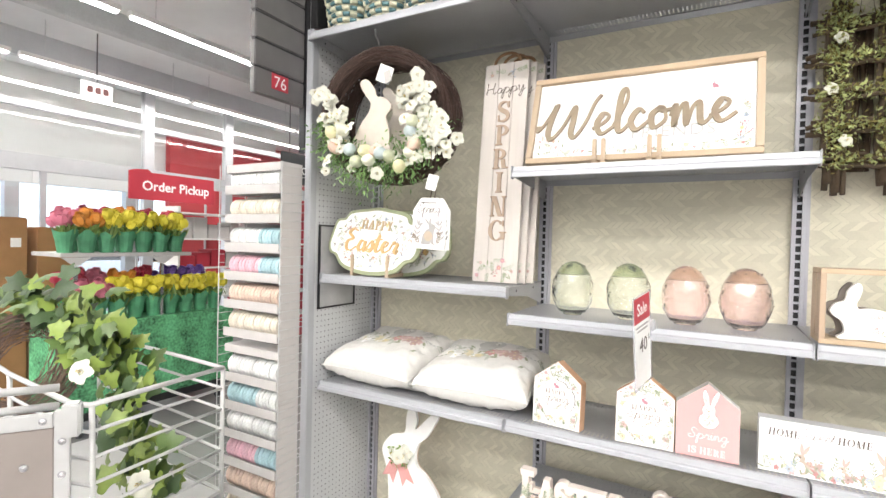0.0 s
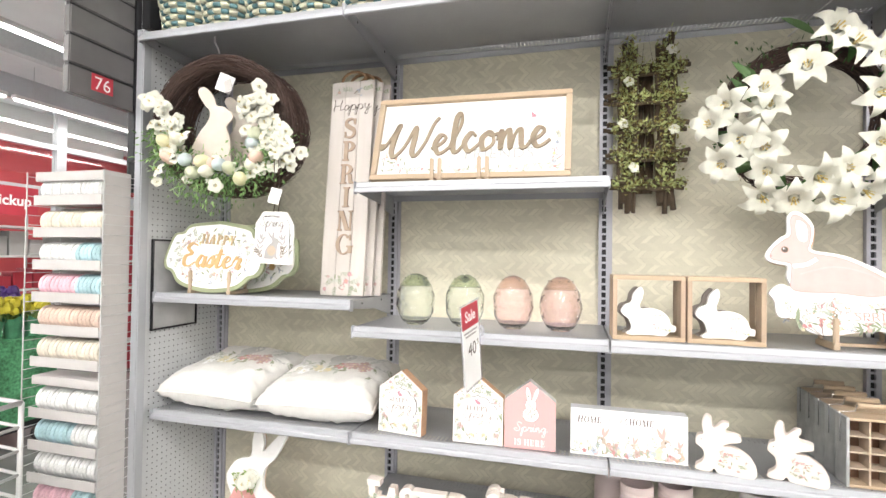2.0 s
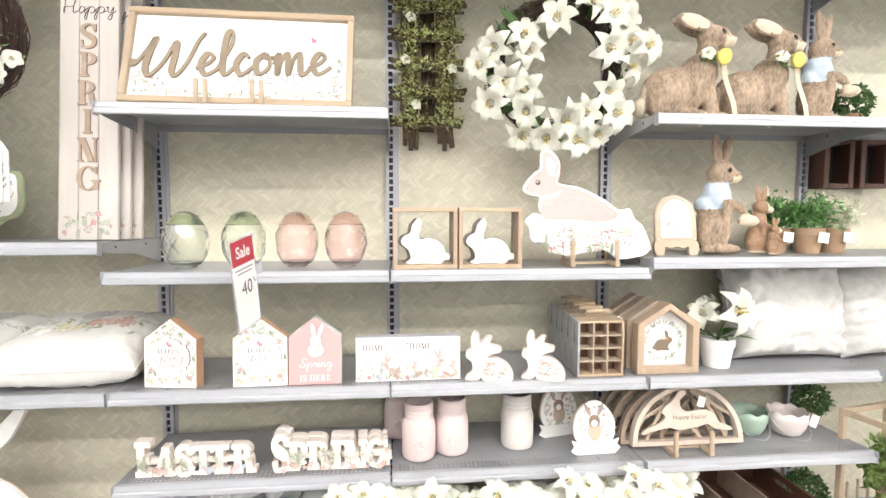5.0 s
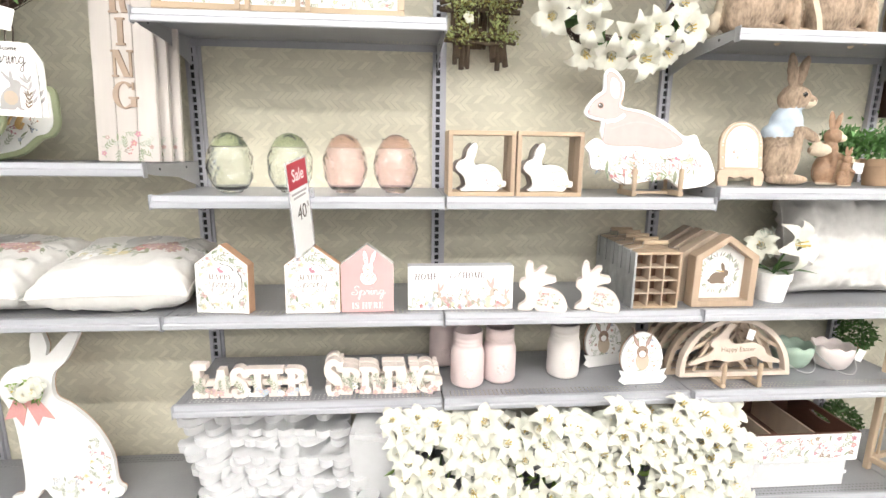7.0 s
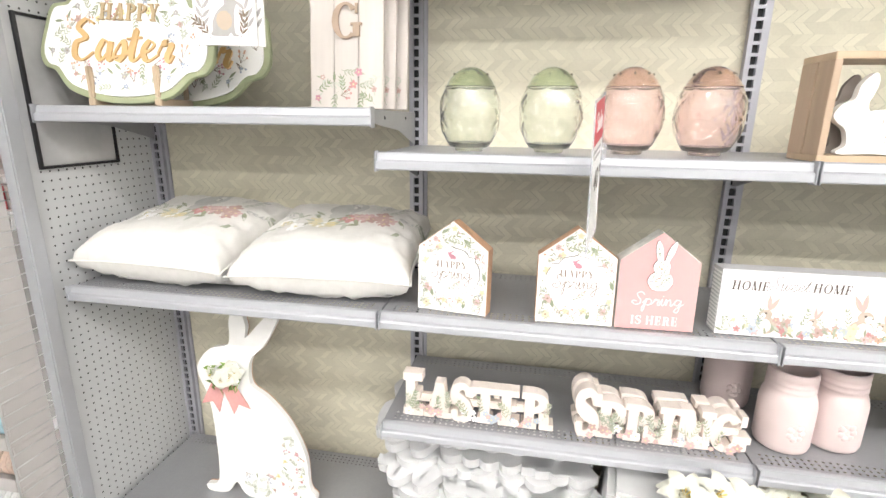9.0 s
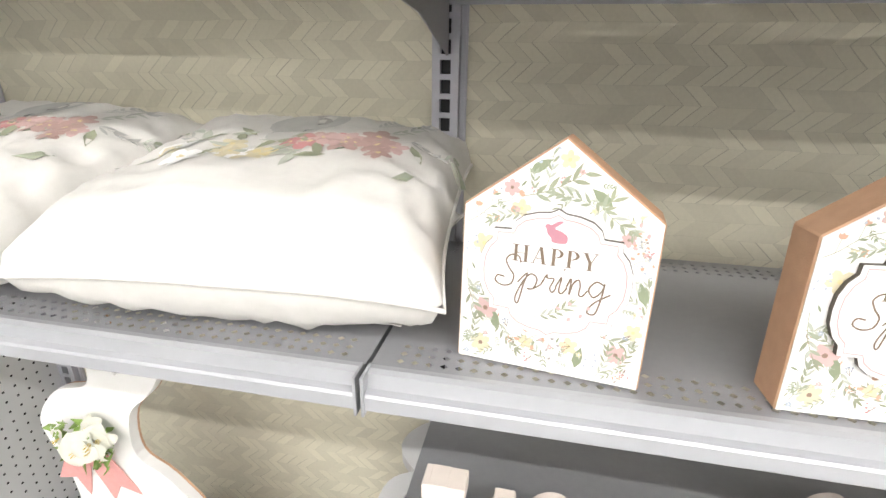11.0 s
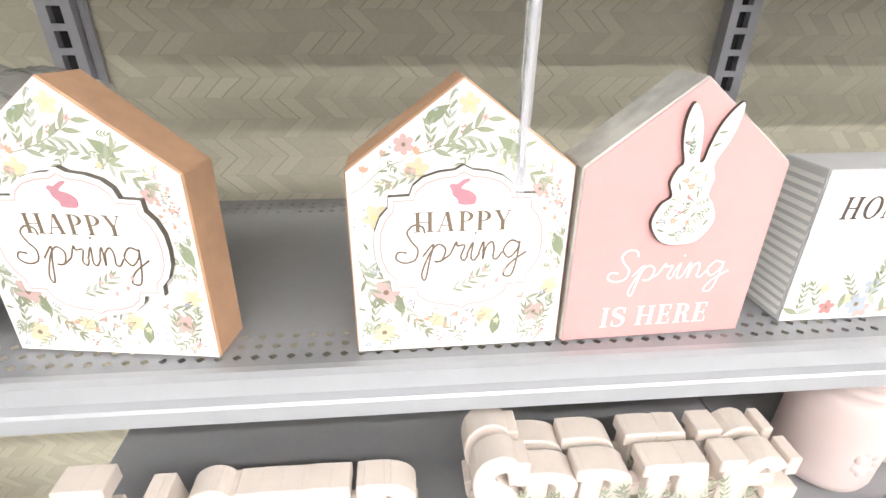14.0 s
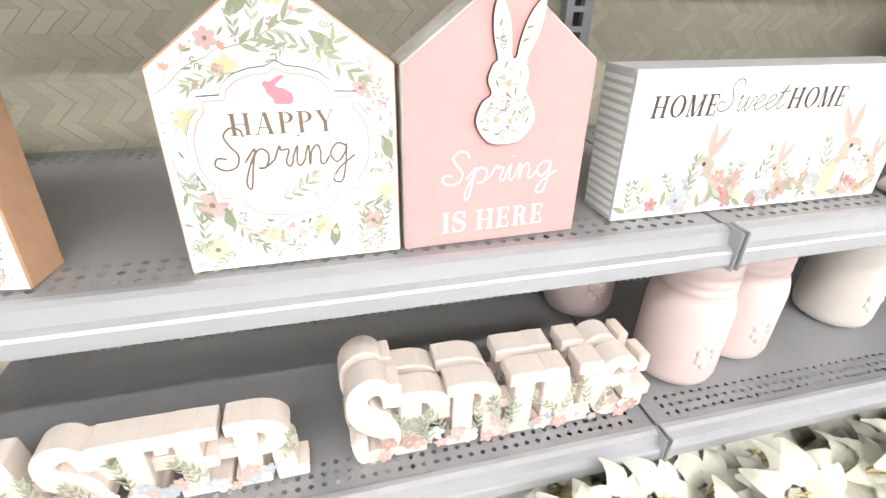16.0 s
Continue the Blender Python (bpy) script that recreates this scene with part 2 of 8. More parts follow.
def merge(bm, own, m=None):
    if m is not None:
        bmesh.ops.transform(own, matrix=m, verts=own.verts[:])
    me = bpy.data.meshes.new("scratch")
    own.to_mesh(me)
    own.free()
    bm.from_mesh(me)
    bpy.data.meshes.remove(me)
    return bm


def lathe(profile, seg=28, lobes=0.0):
    """A solid of revolution about z from (radius, height) pairs."""
    bm = bmesh.new()
    rings = []
    for r, z in profile:
        if r < 1e-5:
            rings.append([bm.verts.new((0, 0, z))])
        else:
            rings.append([bm.verts.new((r * math.cos(2 * math.pi * k / seg), r * math.sin(2 * math.pi * k / seg), z)) for k in range(seg)])
    for a, c in zip(rings, rings[1:]):
        for k in range(seg):
            q = [a[k % len(a)], a[(k + 1) % len(a)], c[(k + 1) % len(c)], c[k % len(c)]]
            q = list(dict.fromkeys(q))
            if len(q) > 2:
                bm.faces.new(q)
    bmesh.ops.recalc_face_normals(bm, faces=bm.faces[:])
    return bm


def slab(outline, depth, bev=0.0, y0=0.0, holes=()):
    """An outline in the x-z plane, pulled back along y; the front faces -y."""
    bm = bmesh.new()
    if holes:
        edges = []
        for loop in (outline, *holes):
            vs = [bm.verts.new((x, y0, z)) for x, z in loop]
            edges += [bm.edges.new((vs[i], vs[(i + 1) % len(vs)])) for i in range(len(vs))]
        got = bmesh.ops.triangle_fill(bm, use_beauty=True, use_dissolve=False, edges=edges)
        faces = [f for f in got["geom"] if isinstance(f, bmesh.types.BMFace)]
    else:
        faces = [bm.faces.new([bm.verts.new((x, y0, z)) for x, z in outline])]
    for f in faces:
        f.normal_update()
        if f.normal.y > 0:
            f.normal_flip()
    ext = bmesh.ops.extrude_face_region(bm, geom=faces)
    back = [v for v in ext["geom"] if isinstance(v, bmesh.types.BMVert)]
    bmesh.ops.translate(bm, verts=back, vec=(0, depth, 0))
    bmesh.ops.recalc_face_normals(bm, faces=bm.faces[:])
    if bev:
        sharp = [e for e in bm.edges if len(e.link_faces) == 2 and e.calc_face_angle(0) > 0.7]
        bmesh.ops.bevel(bm, geom=sharp, offset=bev, segments=1, affect="EDGES")
    return bm


def tube(points, r, seg=8, closed=False, taper=None, bm=None):
    bm = bm or bmesh.new()
    pts = [Vector(p) for p in points]
    rings, n = [], len(pts)
    side = None
    for i, p in enumerate(pts):
        a = pts[(i - 1) % n] if closed or i else pts[0]
        c = pts[(i + 1) % n] if closed or i < n - 1 else pts[-1]
        d = (c - a).normalized()
        side = d.orthogonal().normalized() if side is None else (side - d * side.dot(d)).normalized()
        up = d.cross(side)
        rr = r if taper is None else r + (taper - r) * i / max(1, n - 1)
        rings.append([bm.verts.new(p + rr * (math.cos(2 * math.pi * k / seg) * side + math.sin(2 * math.pi * k / seg) * up)) for k in range(seg)])
    for i in range(n if closed else n - 1):
        a, c = rings[i], rings[(i + 1) % n]
        for k in range(seg):
            f = bm.faces.new((a[k], a[(k + 1) % seg], c[(k + 1) % seg], c[k]))
            f.smooth = True
    if not closed:
        bm.faces.new(rings[0][::-1]), bm.faces.new(rings[-1])
    return bm


def curve(points, steps=6, closed=False):
    """A smooth line through 2D or 3D points."""
    n, out = len(points), []
    P = [Vector((*p, 0)) if len(p) == 2 else Vector(p) for p in points]
    for i in range(n if closed else n - 1):
        a, b, c, d = (P[(i + k) % n] if closed else P[min(max(i + k, 0), n - 1)] for k in (-1, 0, 1, 2))
        for s in range(steps):
            t = s / steps
            v = 0.5 * (2 * b + (c - a) * t + (2 * a - 5 * b + 4 * c - d) * t * t + (3 * b - a - 3 * c + d) * t ** 3)
            out.append((v.x, v.y) if len(points[0]) == 2 else tuple(v))
    if not closed:
        out.append(tuple(points[-1]))
    return out


class Flat:
    """Flat printed shapes in the x-z plane, facing -y, each a hair above the last."""

    def __init__(self):
        self.bm, self.n, self.clip = bmesh.new(), 0, None

    def poly(self, pts, ink):
        if self.clip and not all(inside(x, z, self.clip) for x, z in pts):
            return
        y = -0.0003 - 2.5e-6 * (self.n % 200)
        self.n += 1
        f = self.bm.faces.new([self.bm.verts.new((x, y, z)) for x, z in pts])
        f.normal_update()
        if f.normal.y > 0:
            f.normal_flip()
        f.material_index = INKS.index(ink)

    def strip(self, pts, w, ink, taper=False):
        if self.clip and not all(inside(x, z, self.clip) for x, z in pts):
            return
        y = -0.0003 - 2.5e-6 * (self.n % 200)
        self.n += 1
        L = []
        n = len(pts)
        for i, (x, z) in enumerate(pts):
            ax, az = pts[max(i - 1, 0)]
            bx, bz = pts[min(i + 1, n - 1)]
            d = math.hypot(bx - ax, bz - az) or 1
            nx, nz = -(bz - az) / d, (bx - ax) / d
            h = w / 2 * ((1 - 0.85 * i / (n - 1)) if taper else 1)
            L.append((self.bm.verts.new((x + nx * h, y, z + nz * h)), self.bm.verts.new((x - nx * h, y, z - nz * h))))
        for a, b in zip(L, L[1:]):
            f = self.bm.faces.new((a[0], a[1], b[1], b[0]))
            f.normal_update()
            if f.normal.y > 0:
                f.normal_flip()
            f.material_index = INKS.index(ink)

    def leaf(self, x, z, ang, length, w, ink):
        c, s = math.cos(ang), math.sin(ang)
        out = [(0, 0), (0.3, 0.42), (0.6, 0.42), (1, 0), (0.6, -0.38), (0.3, -0.4)]
        self.poly([(x + c * u * length - s * v * w, z + s * u * length + c * v * w) for u, v in out], ink)

    def blob(self, x, z, r, ink, n=8, flat=1.0, ang=0.0, wave=0.0):
        c, s = math.cos(ang), math.sin(ang)
        pts = []
        for k in range(n):
            a = 2 * math.pi * k / n
            rr = r * (1 + wave * (k % 2))
            u, v = rr * math.cos(a), rr * flat * math.sin(a)
            pts.append((x + c * u - s * v, z + s * u + c * v))
        self.poly(pts, ink)

    def flower(self, x, z, r, ink, heart, petals=5, rnd=random):
        a0 = rnd.uniform(0, 6)
        for k in range(petals):
            a = a0 + 2 * math.pi * k / petals
            self.blob(x + 0.55 * r * math.cos(a), z + 0.55 * r * math.sin(a), 0.5 * r, ink, 7, 0.75, a)
        self.blob(x, z, 0.22 * r, heart, 6)

    def sprig(self, x, z, ang, length, ink, rnd=random, n=4, leafw=0.3, bend=0.6):
        pts = [(x, z)]
        a = ang
        for k in range(n):
            pts.append((pts[-1][0] + length / n * math.cos(a), pts[-1][1] + length / n * math.sin(a)))
            a += bend / n
        self.strip(curve(pts, 3), length * 0.025, ink)
        for k in range(1, n + 1):
            for side in (1, -1):
                self.leaf(*pts[k], ang + bend * k / n + side * rnd.uniform(0.5, 0.9), length * 0.42, length * leafw * 0.42, ink)
        self.leaf(*pts[-1], a, length * 0.42, length * leafw * 0.42, ink)

    def berries(self, x, z, ang, length, ink, stem, rnd=random):
        for k in range(6):
            a = ang + rnd.uniform(-0.7, 0.7)
            d = length * rnd.uniform(0.45, 1)
            self.strip([(x, z), (x + d * math.cos(a), z + d * math.sin(a))], length * 0.03, stem)
            self.blob(x + d * math.cos(a), z + d * math.sin(a), length * 0.1, ink, 6)

    def mesh(self, name, parent, label="", m=None):
        return part(name, self.bm, [INK[k] for k in INKS], parent, label, m=m)


def inside(x, z, outline):
    hit, n = False, len(outline)
    for i in range(n):
        (x0, z0), (x1, z1) = outline[i], outline[i - 1]
        if (z0 > z) != (z1 > z) and x < (x1 - x0) * (z - z0) / (z1 - z0) + x0:
            hit = not hit
    return hit


def florals(F, outline, count, size, rnd, keep_out=None, tones=("pink", "orange", "yellow", "blue", "blush")):
    """Scatters a watercolour print of sprigs and blossoms over an outline."""
    xs, zs = [p[0] for p in outline], [p[1] for p in outline]
    placed, tries = [], 0
    while len(placed) < count and tries < count * 40:
        tries += 1
        x, z = rnd.uniform(min(xs), max(xs)), rnd.uniform(min(zs), max(zs))
        if any((x - a) ** 2 + (z - b) ** 2 < (size * 0.55) ** 2 for a, b in placed):
            continue
        ok = all(inside(x + size * 0.45 * math.cos(q), z + size * 0.45 * math.sin(q), outline) for q in (0.3, 1.3, 2.4, 3.4, 4.5, 5.5))
        if not ok or (keep_out and keep_out(x, z)):
            continue
        placed.append((x, z))
        k, ang = rnd.random(), rnd.uniform(0, 6.28)
        dx, dz = size * 0.5 * math.cos(ang), size * 0.5 * math.sin(ang)
        if k < 0.34:
            F.sprig(x - dx, z - dz, ang, size * 0.85, rnd.choice(("sage", "leaf", "pale", "sage")), rnd)
        elif k < 0.66:
            F.leaf(x, z, ang, size * 0.45, size * 0.14, "sage"), F.leaf(x, z, ang + 2, size * 0.45, size * 0.14, "pale")
            F.flower(x, z, size * rnd.uniform(0.15, 0.26), rnd.choice(tones), rnd.choice(("yellow", "brown", "white")), 5, rnd)
        elif k < 0.86:
            F.berries(x - dx, z - dz, ang, size * 0.8, rnd.choice(("orange", "pink", "blue", "rose")), "taupe", rnd)
        else:
            F.leaf(x - dx, z - dz, ang, size * 0.7, size * 0.2, "leaf")


def words(text, height, material, parent, name="lettering", depth=0.0008, at=(0, 0, 0), bold=0.0, align="CENTER", shear=0.0, m=None, label="", squeeze=1.0, bevel=0.0, spacing=1.0, serif=""):
    """Plain lettering in the built-in font, upright in the x-z plane and facing -y."""
    cu = bpy.data.curves.new(name, "FONT")
    cu.body, cu.size, cu.extrude, cu.offset, cu.align_x, cu.shear = text, height * 1.38, depth / 2, bold, align, shear
    cu.space_character, cu.bevel_depth, cu.resolution_u = spacing, bevel, 3
    tmp = new("scratch", cu)
    me = bpy.data.meshes.new_from_object(tmp.evaluated_get(bpy.context.evaluated_depsgraph_get()))
    bpy.data.objects.remove(tmp)
    bpy.data.curves.remove(cu)
    me.materials.clear()
    me.materials.append(material)
    if serif:
        ends = set()
        V = me.vertices
        flat = [e for e in me.edges if abs(V[e.vertices[0]].co.y - V[e.vertices[1]].co.y) < height * 0.004 and 0.02 * height < abs(V[e.vertices[0]].co.x - V[e.vertices[1]].co.x) < 0.32 * height]
        top = max([V[e.vertices[0]].co.y for e in flat] or [0])
        for e in flat:
            a, b = V[e.vertices[0]].co, V[e.vertices[1]].co
            if abs(a.y) < height * 0.02 and "b" in serif:
                ends.add((round(min(a.x, b.x), 4), round(max(a.x, b.x), 4), 0))
            elif abs(a.y - top) < height * 0.02 and "t" in serif:
                ends.add((round(min(a.x, b.x), 4), round(max(a.x, b.x), 4), 1))
        bm = bmesh.new()
        bm.from_mesh(me)
        for x0, x1, up in ends:
            z0, pad, thick = (top - 0.055 * height if up else 0), 0.085 * height, 0.055 * height
            box(x0 - pad, x1 + pad, z0, z0 + thick, -depth / 2, depth / 2 + 0.0001, bm=bm)
        bm.to_mesh(me)
        bm.free()
    me.transform(Matrix.Translation(at) @ pose(0, 0, 0, 90) @ Matrix.Diagonal((squeeze, 1, 1, 1)))
    me.name = name
    ob = new(name, me)
    ob.parent = parent
    if m is not None:
        ob.matrix_basis = m
    return tagged(ob, label)


# Monoline script letters as points on a grid (x-height 1), with each letter's advance.
SCRIPT = {
    "S": (1.2, [(1.1, 1.6), (1.0, 1.95), (0.65, 2.05), (0.38, 1.7), (0.55, 1.2), (0.8, 0.75), (0.68, 0.2), (0.25, 0.05), (-0.1, 0.3), (0.0, 0.65), (0.35, 0.6)]),
    "p": (0.95, [(-0.2, 0.35), (0.25, 1.0), (0.1, 0.2), (-0.1, -0.95), (-0.25, -0.6), (0.1, 0.5), (0.45, 0.98), (0.75, 0.7), (0.6, 0.1), (0.3, 0.05), (0.55, 0.05), (0.95, 0.4)]),
    "r": (0.7, [(0, 0.4), (0.25, 1.05), (0.3, 0.85), (0.6, 0.85), (0.45, 0.25), (0.6, 0.02), (0.75, 0.35)]),
    "i": (0.5, [(0, 0.35), (0.25, 1.0), (0.18, 0.2), (0.32, 0.02), (0.55, 0.4)]),
    "n": (0.95, [(0, 0.4), (0.2, 1.0), (0.18, 0.02), (0.3, 0.7), (0.55, 0.98), (0.65, 0.6), (0.62, 0.12), (0.78, 0.02), (1.0, 0.4)]),
    "g": (1.0, [(0.75, 0.85), (0.4, 1.0), (0.1, 0.5), (0.35, 0.05), (0.7, 0.5), (0.78, 0.95), (0.7, 0.0), (0.5, -0.95), (0.15, -0.9), (0.4, -0.3), (1.1, 0.35)]),
    "W": (2.1, [(-0.35, 0.75), (-0.3, 0.5), (0.0, 0.9), (0.3, 1.5), (0.42, 1.75), (0.25, 1.1), (0.15, 0.3), (0.35, 0.02), (0.8, 0.6), (1.2, 1.55), (1.22, 1.0), (1.15, 0.2), (1.35, 0.0), (1.75, 0.7), (2.05, 1.6), (2.3, 2.0)]),
    "e": (0.8, [(-0.05, 0.3), (0.4, 0.55), (0.6, 0.85), (0.35, 1.0), (0.12, 0.5), (0.35, 0.02), (0.85, 0.35)]),
    "l": (0.55, [(0, 0.35), (0.45, 1.5), (0.42, 2.1), (0.22, 1.8), (0.15, 0.4), (0.3, 0.02), (0.6, 0.35)]),
    "c": (0.75, [(0.62, 0.8), (0.4, 1.0), (0.12, 0.5), (0.35, 0.02), (0.8, 0.4)]),
    "o": (0.85, [(0.5, 1.0), (0.15, 0.65), (0.25, 0.05), (0.65, 0.35), (0.6, 0.9), (0.45, 0.95), (0.6, 0.8), (0.95, 0.85)]),
    "m": (1.4, [(0, 0.5), (0.15, 1.0), (0.15, 0.02), (0.3, 0.75), (0.5, 0.98), (0.58, 0.02), (0.75, 0.75), (0.98, 0.98), (1.05, 0.15), (1.2, 0.02), (1.45, 0.35)]),
    "E": (1.2, [(1.0, 1.85), (0.6, 2.05), (0.25, 1.65), (0.65, 1.15), (0.2, 0.85), (0.2, 0.2), (0.6, 0.0), (1.1, 0.4)]),
    "a": (0.9, [(0.65, 0.8), (0.35, 1.0), (0.1, 0.4), (0.3, 0.02), (0.62, 0.5), (0.68, 0.95), (0.65, 0.15), (0.78, 0.02), (0.95, 0.35)]),
    "s": (0.65, [(-0.05, 0.25), (0.35, 1.0), (0.5, 0.4), (0.25, 0.0), (0.05, 0.15), (0.7, 0.35)]),
    "t": (0.6, [(0, 0.35), (0.3, 1.6), (0.18, 0.3), (0.35, 0.02), (0.65, 0.35)]),
    "w": (1.15, [(0, 0.8), (0.15, 1.0), (0.15, 0.2), (0.35, 0.02), (0.55, 0.4), (0.6, 0.95), (0.65, 0.2), (0.85, 0.05), (1.05, 0.9), (1.2, 0.8)]),
    "H": (1.5, [(0.2, 1.9), (0.3, 2.05), (0.15, 0.0), (0.2, 0.9), (1.05, 1.1), (1.25, 2.1), (1.05, 0.8), (1.1, 0.05), (1.5, 0.35)]),
    "y": (0.95, [(0, 0.8), (0.15, 1.0), (0.15, 0.3), (0.4, 0.1), (0.7, 0.95), (0.6, -0.2), (0.4, -0.95), (0.15, -0.8), (0.4, -0.2), (1.0, 0.35)]),
    " ": (0.6, []),
}


def script(word, x, z, unit, rise=0.0, wide=1.0):
    """The strokes of a handwritten word, as lists of points, and the width of the word."""
    strokes, pen = [], 0.0
    for ch in word:
        adv, pts = SCRIPT[ch]
        if pts:
            strokes.append([(x + (pen + u) * unit * wide, z + (v + rise * (pen + u)) * unit) for u, v in curve(pts, 8)])
        if ch == "i":
            strokes.append([(x + (pen + 0.32) * unit * wide, z + (1.45 + rise * pen) * unit), (x + (pen + 0.37) * unit * wide, z + (1.55 + rise * pen) * unit)])
        if ch == "t":
            strokes.append([(x + (pen - 0.1) * unit * wide, z + (1.1 + rise * pen) * unit), (x + (pen + 0.6) * unit * wide, z + (1.2 + rise * pen) * unit)])
        pen += adv
    return strokes, pen * unit * wide


def glyph(ch, t=0.15, n=0.045, s=0.075):
    """A serif capital of height 1 as polygons, with stem width t, hairline n and serif reach s, and its advance."""
    P = []

    def rect(x0, x1, z0, z1):
        P.append([(x0, z0), (x1, z0), (x1, z1), (x0, z1)])

    def stem(x, w, feet="bt"):
        rect(x, x + w, 0, 1)
        for z in [0] * ("b" in feet) + [1 - n] * ("t" in feet):
            rect(x - s, x + w + s, z, z + n)

    def slant(a, b, w, z0=0.0, z1=1.0):
        P.append([(a, z0), (a + w, z0), (b + w, z1), (b, z1)])

    def bowl(cx, cz, rx, rz, a0, a1, fat):
        k = [math.radians(a0 + (a1 - a0) * i / 16) for i in range(17)]
        P.append([(cx + rx * math.cos(q), cz + rz * math.sin(q)) for q in k] + [(cx + (rx - fat) * math.cos(q), cz + (rz - n) * math.sin(q)) for q in k[::-1]])

    a = 0.09
    if ch == "H":
        stem(a, t), stem(0.5 + t / 2, t), rect(a + t, 0.5 + t / 2, 0.5 - n / 2, 0.5 + n / 2)
        return P, 0.62 + 1.5 * t
    if ch == "I":
        stem(a, t)
        return P, 0.2 + t
    if ch == "E":
        stem(a, t, ""), rect(a - s, 0.5 + t * 0.6, 0, n), rect(a - s, 0.47 + t * 0.6, 1 - n, 1), rect(a + t, 0.4 + t * 0.6, 0.5 - n / 2, 0.5 + n / 2)
        if t < 0.25:
            rect(0.5 + t * 0.6 - n, 0.5 + t * 0.6, n, 0.27), rect(0.47 + t * 0.6 - n, 0.47 + t * 0.6, 0.75, 1 - n), rect(0.4 + t * 0.6 - n, 0.4 + t * 0.6, 0.36, 0.64)
        return P, 0.6 + t * 0.6
    if ch in "PR":
        stem(a, t, "bt")
        bowl(a + t, 0.73, 0.3 + t * 0.4, 0.27, 90, -90, t), rect(a + t, a + t + 0.02, 0.46, 0.46 + n)
        if ch == "R":
            slant(0.38 + t * 0.6, 0.22 + t, t, 0.0, 0.48)
            rect(0.38 + t * 0.6, 0.42 + t * 1.6 + s, 0, n)
            return P, 0.5 + t * 1.6
        return P, 0.45 + t * 1.2
    if ch == "A":
        slant(0.05, 0.36, n), slant(0.5, 0.33, t), rect(0.15, 0.55, 0.3, 0.3 + n)
        rect(-0.03, 0.05 + n + s, 0, n), rect(0.5 - s, 0.5 + t + s, 0, n)
        return P, 0.62 + t
    if ch == "Y":
        P.append([(0.3, 0.45), (0.3 + t, 0.45), (0.06 + t, 1), (0.06, 1)]), P.append([(0.3 + t - n, 0.45), (0.3 + t, 0.45), (0.66, 1), (0.66 - n, 1)])
        rect(0.3, 0.3 + t, 0, 0.46), rect(0.3 - s, 0.3 + t + s, 0, n), rect(0.06 - s, 0.06 + t + s, 1 - n, 1), rect(0.64 - n - s, 0.66 + s, 1 - n, 1)
        return P, 0.72
    if ch == "N":
        stem(a, n * 1.2, "b"), stem(0.55 + t * 0.6, n * 1.2, "t"), slant(0.53 + t * 0.6 - t, a, t * 1.15), rect(a - s, a + t, 1 - n, 1)
        return P, 0.72 + t * 0.6
    if ch == "M":
        stem(a, n, "b"), stem(0.72, t), slant(0.42 - t / 2, a, t), slant(0.42, 0.72 + t / 2, n), rect(a - s, a + t, 1 - n, 1)
        return P, 0.84 + t
    if ch == "T":
        stem(0.34, t, "b"), rect(0.04, 0.64 + t, 1 - n, 1), rect(0.04, 0.04 + n, 0.74, 1 - n), rect(0.64 + t - n, 0.64 + t, 0.74, 1 - n)
        return P, 0.66 + t
    if ch in "OG":
        rx = 0.36 + t * 0.3
        if ch == "O":
            bowl(0.05 + rx, 0.5, rx, 0.51, 90, 270, t), bowl(0.05 + rx, 0.5, rx, 0.51, 90, -90, t)
        else:
            bowl(0.05 + rx, 0.5, rx, 0.51, 40, 270, t), bowl(0.05 + rx, 0.5, rx, 0.51, 270, 312, t * 0.8)
            rect(0.05 + 1.55 * rx, 0.05 + 1.55 * rx + t, 0.06, 0.44), rect(0.05 + 1.55 * rx - s, 0.05 + 1.55 * rx + t + s, 0.44 - n, 0.44)
            rect(0.05 + 1.7 * rx, 0.05 + 1.7 * rx + n, 0.7, 0.98)
        return P, 0.1 + 2 * rx
    line = curve([(0.56, 0.7), (0.5, 0.92), (0.32, 0.97), (0.13, 0.86), (0.14, 0.66), (0.32, 0.53), (0.52, 0.4), (0.55, 0.17), (0.36, 0.025), (0.14, 0.07), (0.07, 0.3)], 4)
    left, right, m = [], [], len(line)
    for i, (x, z) in enumerate(line):
        (x0, z0), (x1, z1) = line[max(i - 1, 0)], line[min(i + 1, m - 1)]
        d = math.hypot(x1 - x0, z1 - z0) or 1
        w = (n + (t * 1.15 - n) * math.exp(-((i / (m - 1) - 0.5) / 0.24) ** 2)) / 2
        left.append((x - (z1 - z0) / d * w, z + (x1 - x0) / d * w)), right.append((x + (z1 - z0) / d * w, z - (x1 - x0) / d * w))
    P.append(left + right[::-1])
    rect(0.55, 0.55 + n, 0.68, 0.98), rect(0.05, 0.05 + n, 0.02, 0.32)
    return P, 0.66


def capitals(text, x, z, height, t=0.15, n=0.045, s=0.075, gap=0.08, width=None, slope=0.0):
    """Centred serif capitals: for each letter its polygons in place; stretched to the width if one is given."""
    out, pen = [], 0.0
    for ch in text:
        if ch == " ":
            pen += 0.35
            continue
        polys, adv = glyph(ch, t, n, s)
        out.append([[(pen + u + slope * v, v) for u, v in q] for q in polys])
        pen += adv + gap
    pen -= gap
    k = (width or pen * height) / pen
    return [[[(x + (u - pen / 2) * k, z + v * height) for u, v in q] for q in letter] for letter in out]


